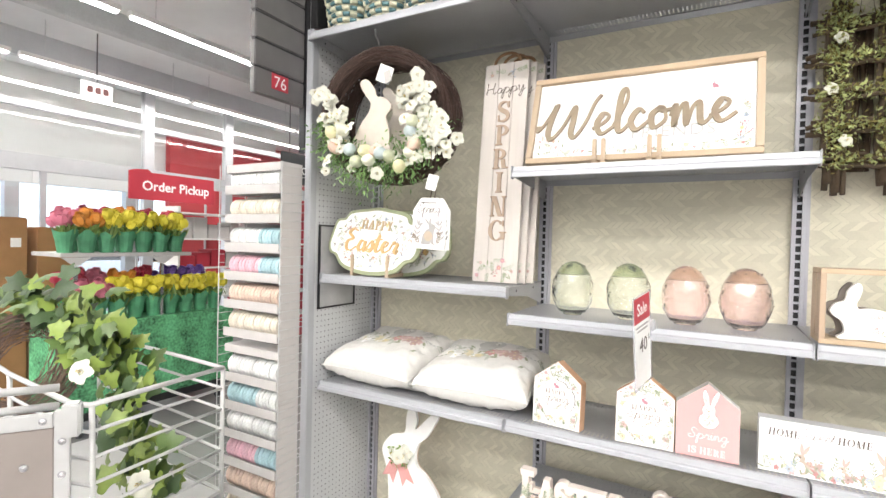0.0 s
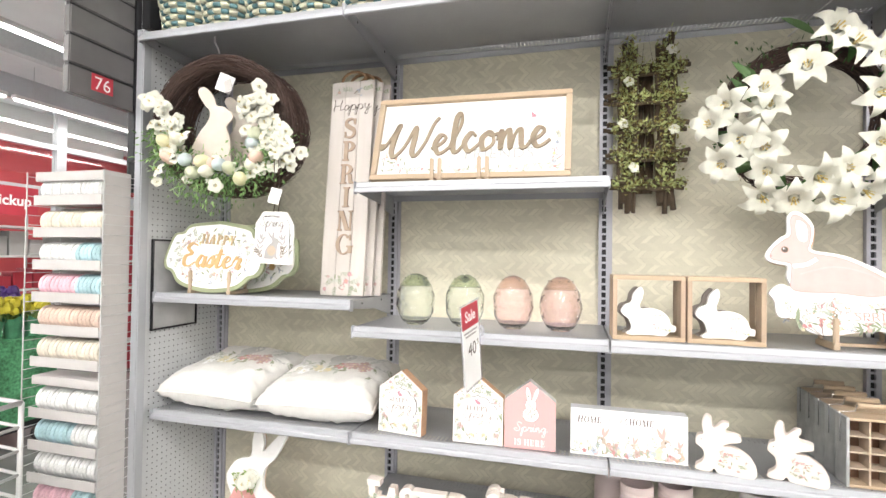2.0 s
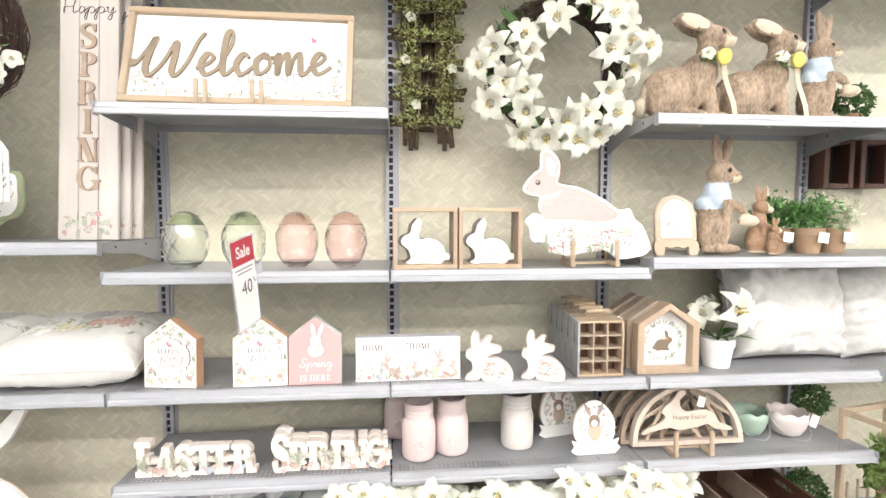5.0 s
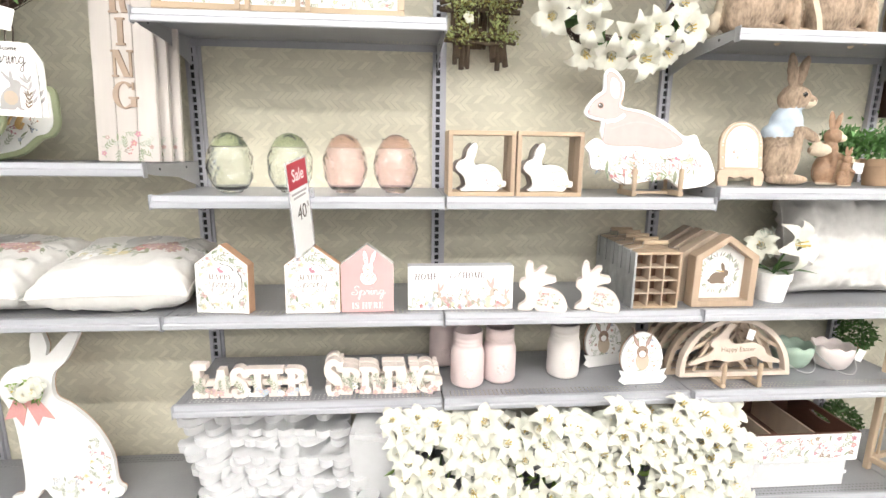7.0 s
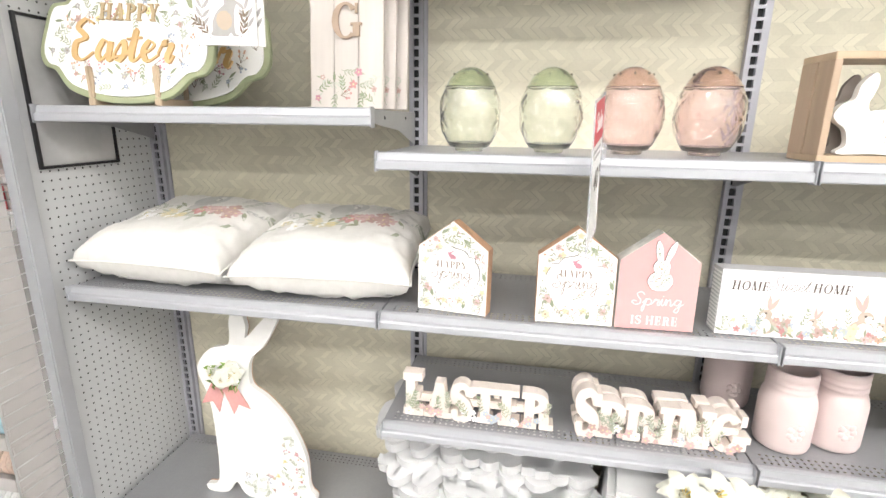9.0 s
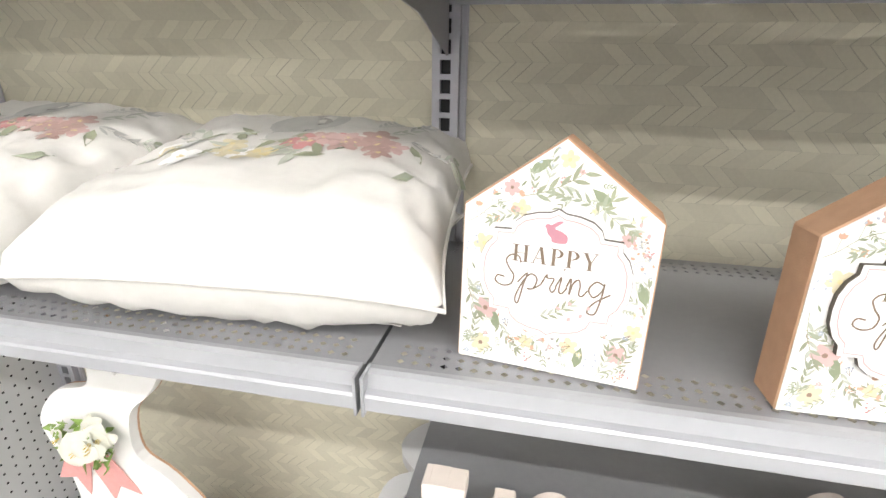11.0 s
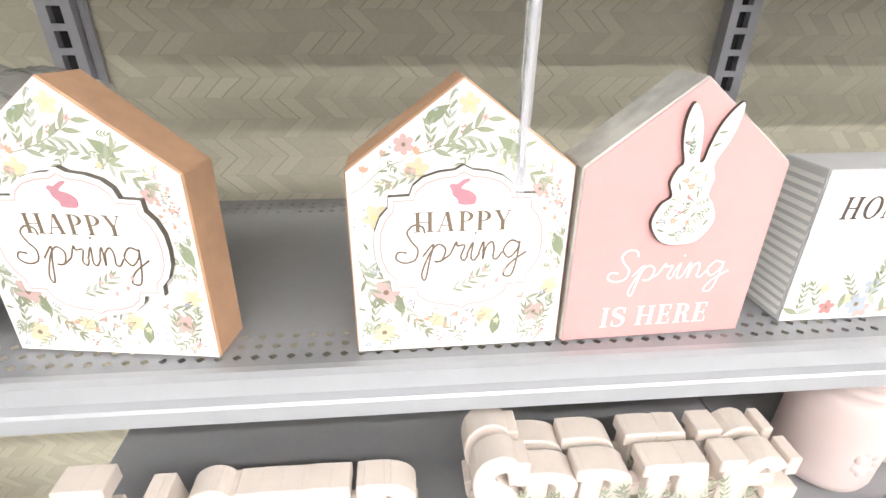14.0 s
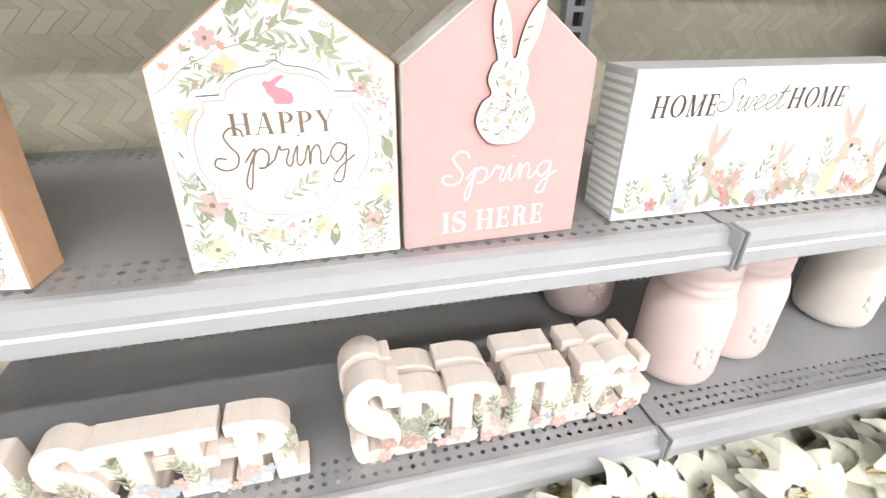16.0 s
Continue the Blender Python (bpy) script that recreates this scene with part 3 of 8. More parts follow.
def raised(letter, depth, y, bev=0.0, k=0):
    """The polygons of one letter as a solid standing out from y towards -y; k sets neighbours apart."""
    bm = bmesh.new()
    zs = [v for q in letter for u, v in q]
    mid = (min(zs) + max(zs)) / 2
    for i, q in enumerate(letter):
        f = 1 - 0.004 * i - 0.0019 * (k % 3)
        merge(bm, slab([(u, mid + (v - mid) * f) for u, v in q], depth + 1e-4 * i + 5e-5 * k, bev, y - depth - 2e-4 * i - 4e-5 * k))
    return bm


# ---- the hall ----
tagged(part("floor", box(-30, 9, -14, 14, -0.1, 0), M_FLOOR, None), "grey polished concrete shop floor", "floor", kind="structure")
tagged(part("ceiling", box(-9.6, 8.2, -13.2, 12, CEIL, CEIL + 0.2), M_CEIL, None), "light grey painted open shop ceiling", "ceiling", kind="structure")
tagged(part("wall_east", box(8, 8.2, -13, 12, 0, CEIL), M_WALL, None), "plain white painted shop wall", "wall", kind="structure")
tagged(part("wall_south", box(-9.6, 8.2, -13.2, -13, 0, CEIL), M_WALL, None), "plain white painted shop wall", "wall", kind="structure")
tagged(part("wall_north", box(-20, 8.2, 12, 12.2, 0, CEIL), M_WALL, None), "plain white painted shop wall", "wall", kind="structure")
M_TUBE = mat("lit_tube", (1.0, 0.98, 0.95), 0.4, emit=7.0, var=0.0)
M_GIRDER = mat("girder_paint", (0.55, 0.56, 0.57), 0.6)
spots = [(lx, -6.4 + 2.6 * k, 0) for lx in LAMP_ROWS for k in range(6)] + [(-1.4 + 2.6 * k, y, 90) for y in AISLE_ROWS for k in range(4)]
for lx, ly, turn in spots:
        lamp = thing("ceiling_light", "long white fluorescent tube lamp under the ceiling, switched on", "light", pose(lx, ly, LAMP_Z, 0, 0, turn), "ceiling light rows")
        part("housing", box(-0.05, 0.05, 0, 2.5, 0, 0.06, 0.006), M_WHITE, lamp)
        part("tube", box(-0.035, 0.035, 0.02, 2.48, -0.03, -0.002, 0.01), M_TUBE, lamp, "glowing white tube")
        for cy in (0.3, 2.2):
            part("hanger", box(-0.004, 0.004, cy - 0.004, cy + 0.004, 0.06, CEIL - LAMP_Z), M_GIRDER, lamp)
for gx in (-7.6, -2.0, 3.4):
    tagged(part("beam", box(gx - 0.09, gx + 0.09, -13, 12, CEIL - 0.3, CEIL, 0.01), M_GIRDER, None), "grey painted steel ceiling beam", "beam", kind="structure")
duct = thing("air_duct", "round grey sheet metal air duct under the ceiling", "duct", pose(-4.6, 0, CEIL - 0.28))
part("pipe", tube([(0, -7, 0), (0, 12, 0)], 0.24, 20), M_GIRDER, duct)

# Shop front with glazing, seen behind the flowers.
M_ALU = mat("aluminium_frame", (0.55, 0.56, 0.58), 0.35, 0.6, 0.03)
M_GLASS = mat("pane_glass", (0.95, 0.97, 0.97), 0.02, trans=1.0, var=0.0)
tagged(part("wall_west", box(-9.6, -9.4, -13, -7.1, 0, CEIL), M_WALL, None), "plain white painted shop wall", "wall", kind="structure")
front = thing("window_1", "aluminium shop front glazing with large panes", "window", pose(-9.5, 0, 0), kind="structure")
for y0, y1 in ((-7, -4.6), (-4.6, -2.2), (-2.2, 0.2), (0.2, 3.6), (3.6, 5.3), (5.3, 8.2), (8.2, 12)):
    part("window_frame", box(-0.07, 0.07, y0 - 0.09, y0 + 0.09, 0, 4.3, 0.006), M_ALU, front)
    for z0, z1 in ((2.75, 3.45), (3.55, 4.2)):
        ob = part("pane", box(-0.006, 0.006, y0 + 0.09, y1 - 0.09, z0, z1), M_GLASS, front)
        ob.visible_shadow = False
for z0, z1 in ((2.5, 2.75), (3.45, 3.55), (4.2, 4.6)):
    part("window_frame", box(-0.05, 0.05, -7, 12, z0, z1, 0.004), M_ALU, front)
for y0, y1 in ((-2.1, 0.1), (0.3, 1.85), (1.95, 3.5)):
    part("window_frame", box(-0.03, 0.03, y0, y0 + 0.08, 0, 2.5, 0.004), M_ALU, front)
    ob = part("pane", box(-0.006, 0.006, y0 + 0.08, y1, 0.1, 2.5), M_GLASS, front)
    ob.visible_shadow = False
M_REDWALL = mat("red_wall_paint", (0.55, 0.07, 0.08), 0.6, 0, 0.05, 2)
tagged(part("wall_red", box(-13.2, -13.0, 6.2, 12, 0, 4.4), M_REDWALL, None), "red painted wall beyond the shop front", "wall", kind="structure")
tagged(part("ceiling_lobby", box(-13.4, -9.6, -7, 12, CEIL - 0.2, CEIL), M_CEIL, None), "grey lobby ceiling", "ceiling", kind="structure")
tagged(part("wall_lobby", box(-13.4, -13.2, -7, 12, 2.6, CEIL - 0.2), M_WALL, None), "pale grey lobby wall above the outer doors", "wall", kind="structure")
for py in (-6.9, -4.4, -2.0, 0.4, 2.8, 5.2):
    tagged(part("wall_pier", box(-13.4, -13.2, py, py + 0.25, 0, 2.6), M_ALU, None), "aluminium pier of the outer doors", "pier", kind="structure")
for lx in (-10.7, -12.2):
    lamp = thing("ceiling_light", "white tube lamp under the lobby ceiling, switched on", "light", pose(lx, 0, 4.1), "lobby light rows")
    part("tube", box(-0.04, 0.04, -1, 9, -0.03, 0, 0.01), M_TUBE, lamp, "glowing white tube")
    part("housing", box(-0.05, 0.05, -1, 9, 0.002, 0.3, 0.01), M_WHITE, lamp)
M_ROAD = mat("asphalt", (0.055, 0.055, 0.057), 0.85, 0, 0.2, 6)
tagged(part("ground", box(-160, -30, -120, 120, -0.12, -0.02), M_ROAD, None), "grey asphalt car park outside", "ground", kind="structure")

# Added sheet whose own pale blue glow stands in for bright daylight outside.
M_DAY = mat("daylight_glow_sheet", (0.80, 0.90, 1.0), 1.0, emit=1.3, var=0.04, scale=0.2)
tagged(part("backdrop", box(-90, -89, -120, 120, -1, 40), M_DAY, None), "added glowing sheet for bright daylight beyond the car park", "backdrop", kind="structure")

# Counter lettering wall behind the checkout.
check = thing("checkout_sign", "dark hanging checkout sign with white letters", "sign", pose(-7.6, 5.05, 2.62))
for hy in (0.2, 1.4):
    part("hanger", box(-0.005, 0.005, hy - 0.005, hy + 0.005, 0.6, CEIL - 2.62), M_BLACK, check)
part("board", box(-0.03, 0.03, 0, 1.6, 0, 0.6, 0.005), M_BLACK, check)
words("CHECK", 0.14, INK["white"], check, m=pose(0.034, 0.12, 0.22, 0, 0, 90), align="LEFT")

# ---- gondola ----
X0, X1 = -2 * S, 3 * S
YB, YU = 0.425, 0.402
PITCH = 0.029
gond = thing("gondola", "grey steel gondola frame with pale woven bamboo back panels", "shelving unit", kind="structure")
for k in range(-2, 3):
    part("back_panel", box(k * S + 0.002, (k + 1) * S - 0.002, YB, YB + 0.02, 0.15, 2.5), M_WEAVE, gond, "pale sage woven bamboo back panel")
part("rear_panel", box(X0, X1, YB + 0.022, YB + 0.05, 0, 2.52), M_UPRIGHT, gond)
part("kick_plate", box(X0, X1, 0.03, 0.05, 0, 0.128), M_BLACK, gond, "black kick plate")
for k in range(-2, 4):
    x = k * S
    bm = box(x - 0.021, x - 0.0085, YU, YB - 0.001, 0.15, 2.52)
    box(x + 0.0085, x + 0.021, YU, YB - 0.001, 0.15, 2.52, bm=bm)
    n = int(2.3 / PITCH)
    for i in range(n):
        z = 0.17 + i * PITCH
        box(x - 0.0085, x + 0.0085, YU, YU + 0.003, z, z + 0.0085, bm=bm)
    up = part("upright", bm, M_UPRIGHT, gond, "grey slotted steel upright")
    # Added near-black strip: the shade inside the slots, put into colour.
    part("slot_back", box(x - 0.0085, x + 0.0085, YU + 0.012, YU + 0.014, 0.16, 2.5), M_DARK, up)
    part("side_trim", box(x + 0.0215, x + 0.032, YU + 0.012, YB - 0.001, 0.15, 2.5, 0.002), M_UPRIGHT, up)


def holed_sheet(w, d, rows_front, rows_back, pitch=0.0155, rowstep=0.0145):
    """Sheet steel deck with rows of diamond holes along front and back; front edge at y=0."""
    bm = bmesh.new()
    cache = {}

    def V(x, y):
        key = (round(x, 5), round(y, 5))
        if key not in cache:
            cache[key] = bm.verts.new((x, y, 0))
        return cache[key]

    n = int((w - 0.03) / pitch)
    xs = [(w - n * pitch) / 2 + i * pitch for i in range(n + 1)]
    ys0 = 0.022
    bands = [(ys0 + r * rowstep, ys0 + (r + 1) * rowstep) for r in range(rows_front)]
    yb = d - 0.012 - rows_back * rowstep
    bands2 = [(yb + r * rowstep, yb + (r + 1) * rowstep) for r in range(rows_back)]
    h = 0.0043
    for y0, y1 in bands + bands2:
        for a, b in zip(xs, xs[1:]):
            cx, cy = (a + b) / 2, (y0 + y1) / 2
            L, R, D, U = V(cx - h, cy), V(cx + h, cy), V(cx, cy - h * 0.9), V(cx, cy + h * 0.9)
            p, q, r, s = V(a, y0), V(b, y0), V(b, y1), V(a, y1)
            for f in ((p, q, D), (q, r, R), (r, s, U), (s, p, L), (p, D, L), (q, R, D), (r, U, R), (s, L, U)):
                bm.faces.new(f)
        for a, b in ((0, xs[0]), (xs[-1], w)):
            bm.faces.new((V(a, y0), V(b, y0), V(b, y1), V(a, y1)))
    for y0, y1 in ((0, ys0), (bands[-1][1], yb), (bands2[-1][1], d)):
        bm.faces.new((V(0, y0), V(w, y0), V(w, y1), V(0, y1)))
    bmesh.ops.recalc_face_normals(bm, faces=bm.faces[:])
    if bm.faces[0].normal.z < 0:
        bmesh.ops.reverse_faces(bm, faces=bm.faces[:])
    return bm


def lip_strip(w):
    prof = [(0.014, -0.003), (0.014, 0.003), (0.006, 0.004), (0.0, 0.001), (-0.002, -0.010), (-0.003, -0.014), (-0.010, -0.017), (-0.012, -0.020), (-0.013, -0.034), (-0.010, -0.037), (-0.004, -0.037), (0.002, -0.034), (0.006, -0.006)]
    bm = bmesh.new()
    a = [bm.verts.new((0, y, z)) for y, z in prof]
    b = [bm.verts.new((w, y, z)) for y, z in prof]
    n = len(prof)
    for i in range(n):
        bm.faces.new((a[i], a[(i + 1) % n], b[(i + 1) % n], b[i]))
    bm.faces.new(a[::-1]), bm.faces.new(b)
    bmesh.ops.recalc_face_normals(bm, faces=bm.faces[:])
    return bm


def make_shelf(label, depth, bracket=True):
    w = S - 0.005
    sh = thing("shelf", label, "shelf", pose(0, 0, -5), "gondola shelves")
    part("deck", holed_sheet(w, depth, 3, 3), M_METAL, sh)
    part("front_lip", lip_strip(w), M_LIP, sh, "bright grey price channel")
    part("back_flange", box(0, w, depth - 0.002, depth, -0.025, -0.0005), M_METAL, sh)
    for x in (0.0005, w - 0.0025):
        side = [(0.004, -0.001), (0.002, -0.028), (0.05, -0.036), (depth * 0.55, -0.05), (depth - 0.004, -0.095), (depth, -0.09), (depth, -0.001)] if bracket else [(0.004, -0.001), (0.004, -0.03), (depth, -0.03), (depth, -0.001)]
        bm = bmesh.new()
        a = [bm.verts.new((x, y, z)) for y, z in side]
        b = [bm.verts.new((x + 0.002, y, z)) for y, z in side]
        bm.faces.new(a), bm.faces.new(b[::-1])
        for i in range(len(side)):
            bm.faces.new((a[i], b[i], b[(i + 1) % len(side)], a[(i + 1) % len(side)]))
        bmesh.ops.recalc_face_normals(bm, faces=bm.faces[:])
        br = part("bracket", bm, M_METAL, sh)
        if bracket:
            for hy in (0.09, depth * 0.72):
                part("bolt", box(x - 0.0015, x + 0.0035, hy - 0.004, hy + 0.004, -0.022, -0.014, 0.001), M_DARK, br)
    for x in (0.0, w - 0.003):
        part("end_clip", box(x, x + 0.003, -0.0165, 0.012, -0.041, 0.006, 0.001), M_LIP, sh)
    return sh


T2B = 1.35
T1, T2, T3, T4, TA, TB, TT = 1.853, 1.315, 0.92, 0.607, 1.412, 0.17, 2.475
regular = make_shelf("grey perforated steel shelf on slotted brackets", YU - 0.002)
for x, z in ((-2 * S, TA), (-2 * S, T3), (-S, T1), (-S, T2), (-S, T3), (-S, T4), (0, T2), (0, T3), (0, T4), (S, T1), (S, T2B), (S, T3), (S, T4), (2 * S, T3), (2 * S, T2B), (2 * S, T1)):
    copy_thing(regular, pose(x + 0.0025, 0, z))
deep = make_shelf("deep grey perforated steel top shelf", YU + 0.098)
for k in range(-2, 3):
    copy_thing(deep, pose(k * S + 0.0025, -0.1, TT))
basedeck = make_shelf("grey perforated steel base deck of the gondola", YU + 0.028, False)
for k in range(-2, 3):
    copy_thing(basedeck, pose(k * S + 0.0025, -0.03, TB))
for master in (regular, deep, basedeck):
    for o in (*master.children_recursive, master):
        bpy.data.objects.remove(o)

# End panel of pegboard with a steel front post.
endp = thing("end_panel", "light grey perforated steel end panel of the gondola", "panel", kind="structure")
part("board", box(X0 - 0.028, X0 - 0.02, -0.04, YB, 0.02, 2.5), M_PEG, endp)
bm = bmesh.new()
for i in range(17):
    for j in range(94):
        cy, cz = 0.0 + i * 0.0254 + 0.0, 0.1 + j * 0.0254
        if cy > YB - 0.01:
            continue
        c = bmesh.ops.create_circle(bm, cap_ends=True, segments=6, radius=0.0032, matrix=Matrix.Translation((X0 - 0.0194, cy, cz)) @ pose(0, 0, 0, 0, 90))
part("peg_holes", bm, M_DARK, endp)
part("post", box(X0 - 0.034, X0 + 0.002, -0.085, -0.041, 0, 2.5, 0.004), M_LIP, endp, "light grey steel post")
part("foot", box(X0 - 0.034, X0 - 0.002, -0.13, -0.0855, 0, 0.1, 0.004), M_LIP, endp)


# ---- shared shapes ----
def ribbon(bm, pts, w, y=0.0, depth=0.004, pen=0.0):
    """A raised stroke of width w and the given depth along 2D points."""
    L = []
    n = len(pts)
    for i, (x, z) in enumerate(pts):
        ax, az = pts[max(i - 1, 0)]
        bx, bz = pts[min(i + 1, n - 1)]
        d = math.hypot(bx - ax, bz - az) or 1
        h = w / 2 * (1 - pen + 2 * pen * (max(0, az - bz) / d) ** 0.7)
        nx, nz = -(bz - az) / d * h, (bx - ax) / d * h
        L.append([bm.verts.new((x + nx, y, z + nz)), bm.verts.new((x - nx, y, z - nz)), bm.verts.new((x - nx, y + depth, z - nz)), bm.verts.new((x + nx, y + depth, z + nz))])
    for a, b in zip(L, L[1:]):
        for k in range(4):
            bm.faces.new((a[k], a[(k + 1) % 4], b[(k + 1) % 4], b[k]))
    bm.faces.new(L[0][::-1]), bm.faces.new(L[-1])
    return bm


def scaled(outline, w, h, ox=0.0, oz=0.0):
    return [(ox + x * w, oz + z * h) for x, z in outline]


CROUCH = curve([(0.18, 0), (0.1, 0.04), (0.2, 0.13), (0.16, 0.32), (0.05, 0.42), (0, 0.52), (0.07, 0.65), (0.2, 0.72), (0.24, 0.9), (0.37, 1.05), (0.43, 0.95), (0.4, 0.78), (0.36, 0.67), (0.4, 0.57), (0.56, 0.59), (0.76, 0.54), (0.9, 0.4), (0.95, 0.25), (1.03, 0.22), (1.02, 0.1), (0.92, 0.09), (0.82, 0), (0.5, 0.015)], 4, True)
SITTING = curve([(0.04, 0), (0, 0.035), (0.12, 0.07), (0.13, 0.3), (0.1, 0.5), (0.02, 0.62), (0.03, 0.68), (0.14, 0.755), (0.31, 0.79), (0.33, 0.9), (0.38, 0.985), (0.43, 0.97), (0.47, 0.88), (0.46, 0.825), (0.6, 0.91), (0.74, 0.985), (0.76, 0.95), (0.62, 0.8), (0.49, 0.72), (0.48, 0.6), (0.62, 0.54), (0.8, 0.42), (0.92, 0.26), (0.94, 0.1), (1.0, 0.055), (0.96, 0.01), (0.8, 0), (0.4, 0), (0.29, 0.07), (0.2, 0.01)], 4, True)
HOUSE = [(-0.5, 0), (0.5, 0), (0.5, 0.71), (0, 1), (-0.5, 0.71)]
BUNNY_FRONT = curve([(0, 0), (-0.3, 0.03), (-0.5, 0.17), (-0.42, 0.31), (-0.27, 0.37), (-0.34, 0.47), (-0.27, 0.57), (-0.2, 0.61), (-0.28, 0.75), (-0.3, 0.9), (-0.22, 1.0), (-0.06, 0.88), (0, 0.73), (0.02, 0.62), (0.1, 0.62), (0.14, 0.72), (0.26, 0.88), (0.48, 1.0), (0.5, 0.9), (0.42, 0.75), (0.27, 0.6), (0.33, 0.5), (0.3, 0.38), (0.42, 0.3), (0.5, 0.17), (0.3, 0.03)], 4, True)
RABBIT_MINI = curve([(0.1, 0), (0.05, 0.1), (0.15, 0.3), (0.02, 0.45), (0.0, 0.6), (0.15, 0.72), (0.2, 0.95), (0.32, 0.98), (0.34, 0.78), (0.45, 0.62), (0.75, 0.5), (0.95, 0.3), (1.0, 0.1), (0.9, 0.0), (0.5, 0.02)], 3, True)


def ornate(w, h):
    """A plaque outline with a pointed crown, stepped shoulders and round sides."""
    q = [(1.0, 0.0), (0.985, 0.2), (0.92, 0.38), (0.83, 0.49), (0.82, 0.63), (0.59, 0.64), (0.55, 0.76), (0.44, 0.86), (0.27, 0.92), (0.1, 0.94), (0.0, 1.0)]
    full = q + [(-x, z) for x, z in q[-2::-1]]
    full += [(x, -z) for x, z in full[-2:0:-1]]
    return [(x * w, z * h) for x, z in full]


HARE = curve([(0, 0.72), (0.1, 0.84), (0.25, 0.8), (0.52, 0.98), (0.72, 1.0), (0.68, 0.9), (0.42, 0.66), (0.7, 0.55), (0.95, 0.35), (0.95, 0.1), (0.8, 0), (0.35, 0.03), (0.3, 0.2), (0.12, 0.4), (0.08, 0.58)], 4, True)


def spray(F, ink, x, z, ang, length, rnd, buds=5):
    """A thin curved stem with side twigs, each ending in a small bud."""
    pts = [(x, z)]
    for k in range(buds):
        a = ang + 0.25 * math.sin(k)
        pts.append((pts[-1][0] + length / buds * math.cos(a), pts[-1][1] + length / buds * math.sin(a)))
    F.strip(curve(pts, 3), length * 0.014, "olive")
    for k in range(1, buds + 1):
        a, d = ang + (0.9 if k % 2 else -0.8) * (1 if k < buds else 0.1), length * 0.26
        bx, bz = pts[k][0] + d * math.cos(a), pts[k][1] + d * math.sin(a)
        F.strip([pts[k], (bx, bz)], length * 0.01, "olive")
        for q in (-0.6, 0.0, 0.6):
            F.leaf(bx, bz, a + q, length * 0.13, length * 0.09, ink)


def twig(F, x, z, ang, length, rnd, ink="olive", n=5, bend=0.5):
    """A slender stem with narrow paired leaves of two tones."""
    a, px, pz = ang, x, z
    for k in range(n):
        qx, qz = px + length / n * math.cos(a), pz + length / n * math.sin(a)
        F.strip([(px, pz), (qx, qz)], length * 0.014, ink)
        for side in (1, -1):
            F.leaf(qx, qz, a + side * rnd.uniform(0.45, 0.75), length * rnd.uniform(0.24, 0.34), length * 0.085, rnd.choice((ink, ink, "pale", "sage")))
        px, pz, a = qx, qz, a + bend / n
    F.leaf(px, pz, a, length * 0.3, length * 0.08, ink)


def painted_hare(F, x, z, h, flip=1):
    """A soft watercolour rabbit sitting among flowers."""
    F.blob(x, z + h * 0.22, h * 0.24, "fawn", 16, 0.95), F.blob(x - flip * h * 0.06, z + h * 0.2, h * 0.17, "white", 14, 1.1)
    F.blob(x - flip * h * 0.04, z + h * 0.5, h * 0.15, "fawn", 14, 0.85), F.blob(x - flip * h * 0.11, z + h * 0.46, h * 0.075, "white", 10)
    for a in (0.05, -0.5):
        F.leaf(x + flip * h * 0.02, z + h * 0.58, 1.57 + flip * a, h * 0.44, h * 0.13, "fawn"), F.leaf(x + flip * h * 0.02, z + h * 0.61, 1.57 + flip * a, h * 0.36, h * 0.07, "skin")
    F.blob(x - flip * h * 0.04, z + h * 0.53, h * 0.026, "ink", 8), F.blob(x - flip * h * 0.175, z + h * 0.48, h * 0.022, "taupe", 6)


def easel(name_label, w, m):
    """A small folding display stand of two wooden legs and a rail."""
    e = thing("display_easel", name_label, "easel", m, "wooden display easels")
    for x in (-w / 2, w / 2):
        leg = part("leg", box(x - 0.009, x + 0.009, -0.05, 0.07, 0, 0.018, 0.002), M_WOODL, e)
        part("prong", box(x - 0.007, x + 0.007, -0.05, -0.036, 0.0185, 0.095, 0.003), M_WOODL, e)
        part("back_post", box(x - 0.006, x + 0.006, 0.052, 0.062, 0.0185, 0.12, 0.002), M_WOODL, e)
    part("rail", box(-w / 2 + 0.0095, w / 2 - 0.0095, 0.015, 0.03, 0.003, 0.013, 0.002), M_WOODL, e)
    return e


def tilt_pose(x, y, z, back=0.0, turn=0.0, roll=0.0):
    """Stands a front-facing thing at a place, leaning back and turned, in degrees."""
    return pose(x, y, z, -back, roll, turn)


# ---- bay one ----
rnd = random.Random(5)

# Flat wooden rabbit on the base deck.
rab = thing("rabbit_cutout", "large white wooden sitting rabbit with pink ribbon and floral print", "rabbit decoration", tilt_pose(-1.575, 0.13, TB + 0.002, 2))
shape = scaled(SITTING, 0.395, 0.685)
part("board", slab(shape, 0.018), M_WHITE, rab)
part("edge_board", slab(scaled(SITTING, 0.393, 0.683, 0.001, 0.001), 0.004, 0, 0.0185), M_MDF, rab, "brown raw wood back")
F = Flat()
low = [(0.14, 0.01), (0.37, 0.01), (0.37, 0.1), (0.36, 0.2), (0.33, 0.26), (0.28, 0.25), (0.26, 0.12), (0.14, 0.09)]
florals(F, low, 34, 0.034, rnd, tones=("pink", "blush", "rose", "yellow", "cream"))
F.mesh("floral_print", rab)
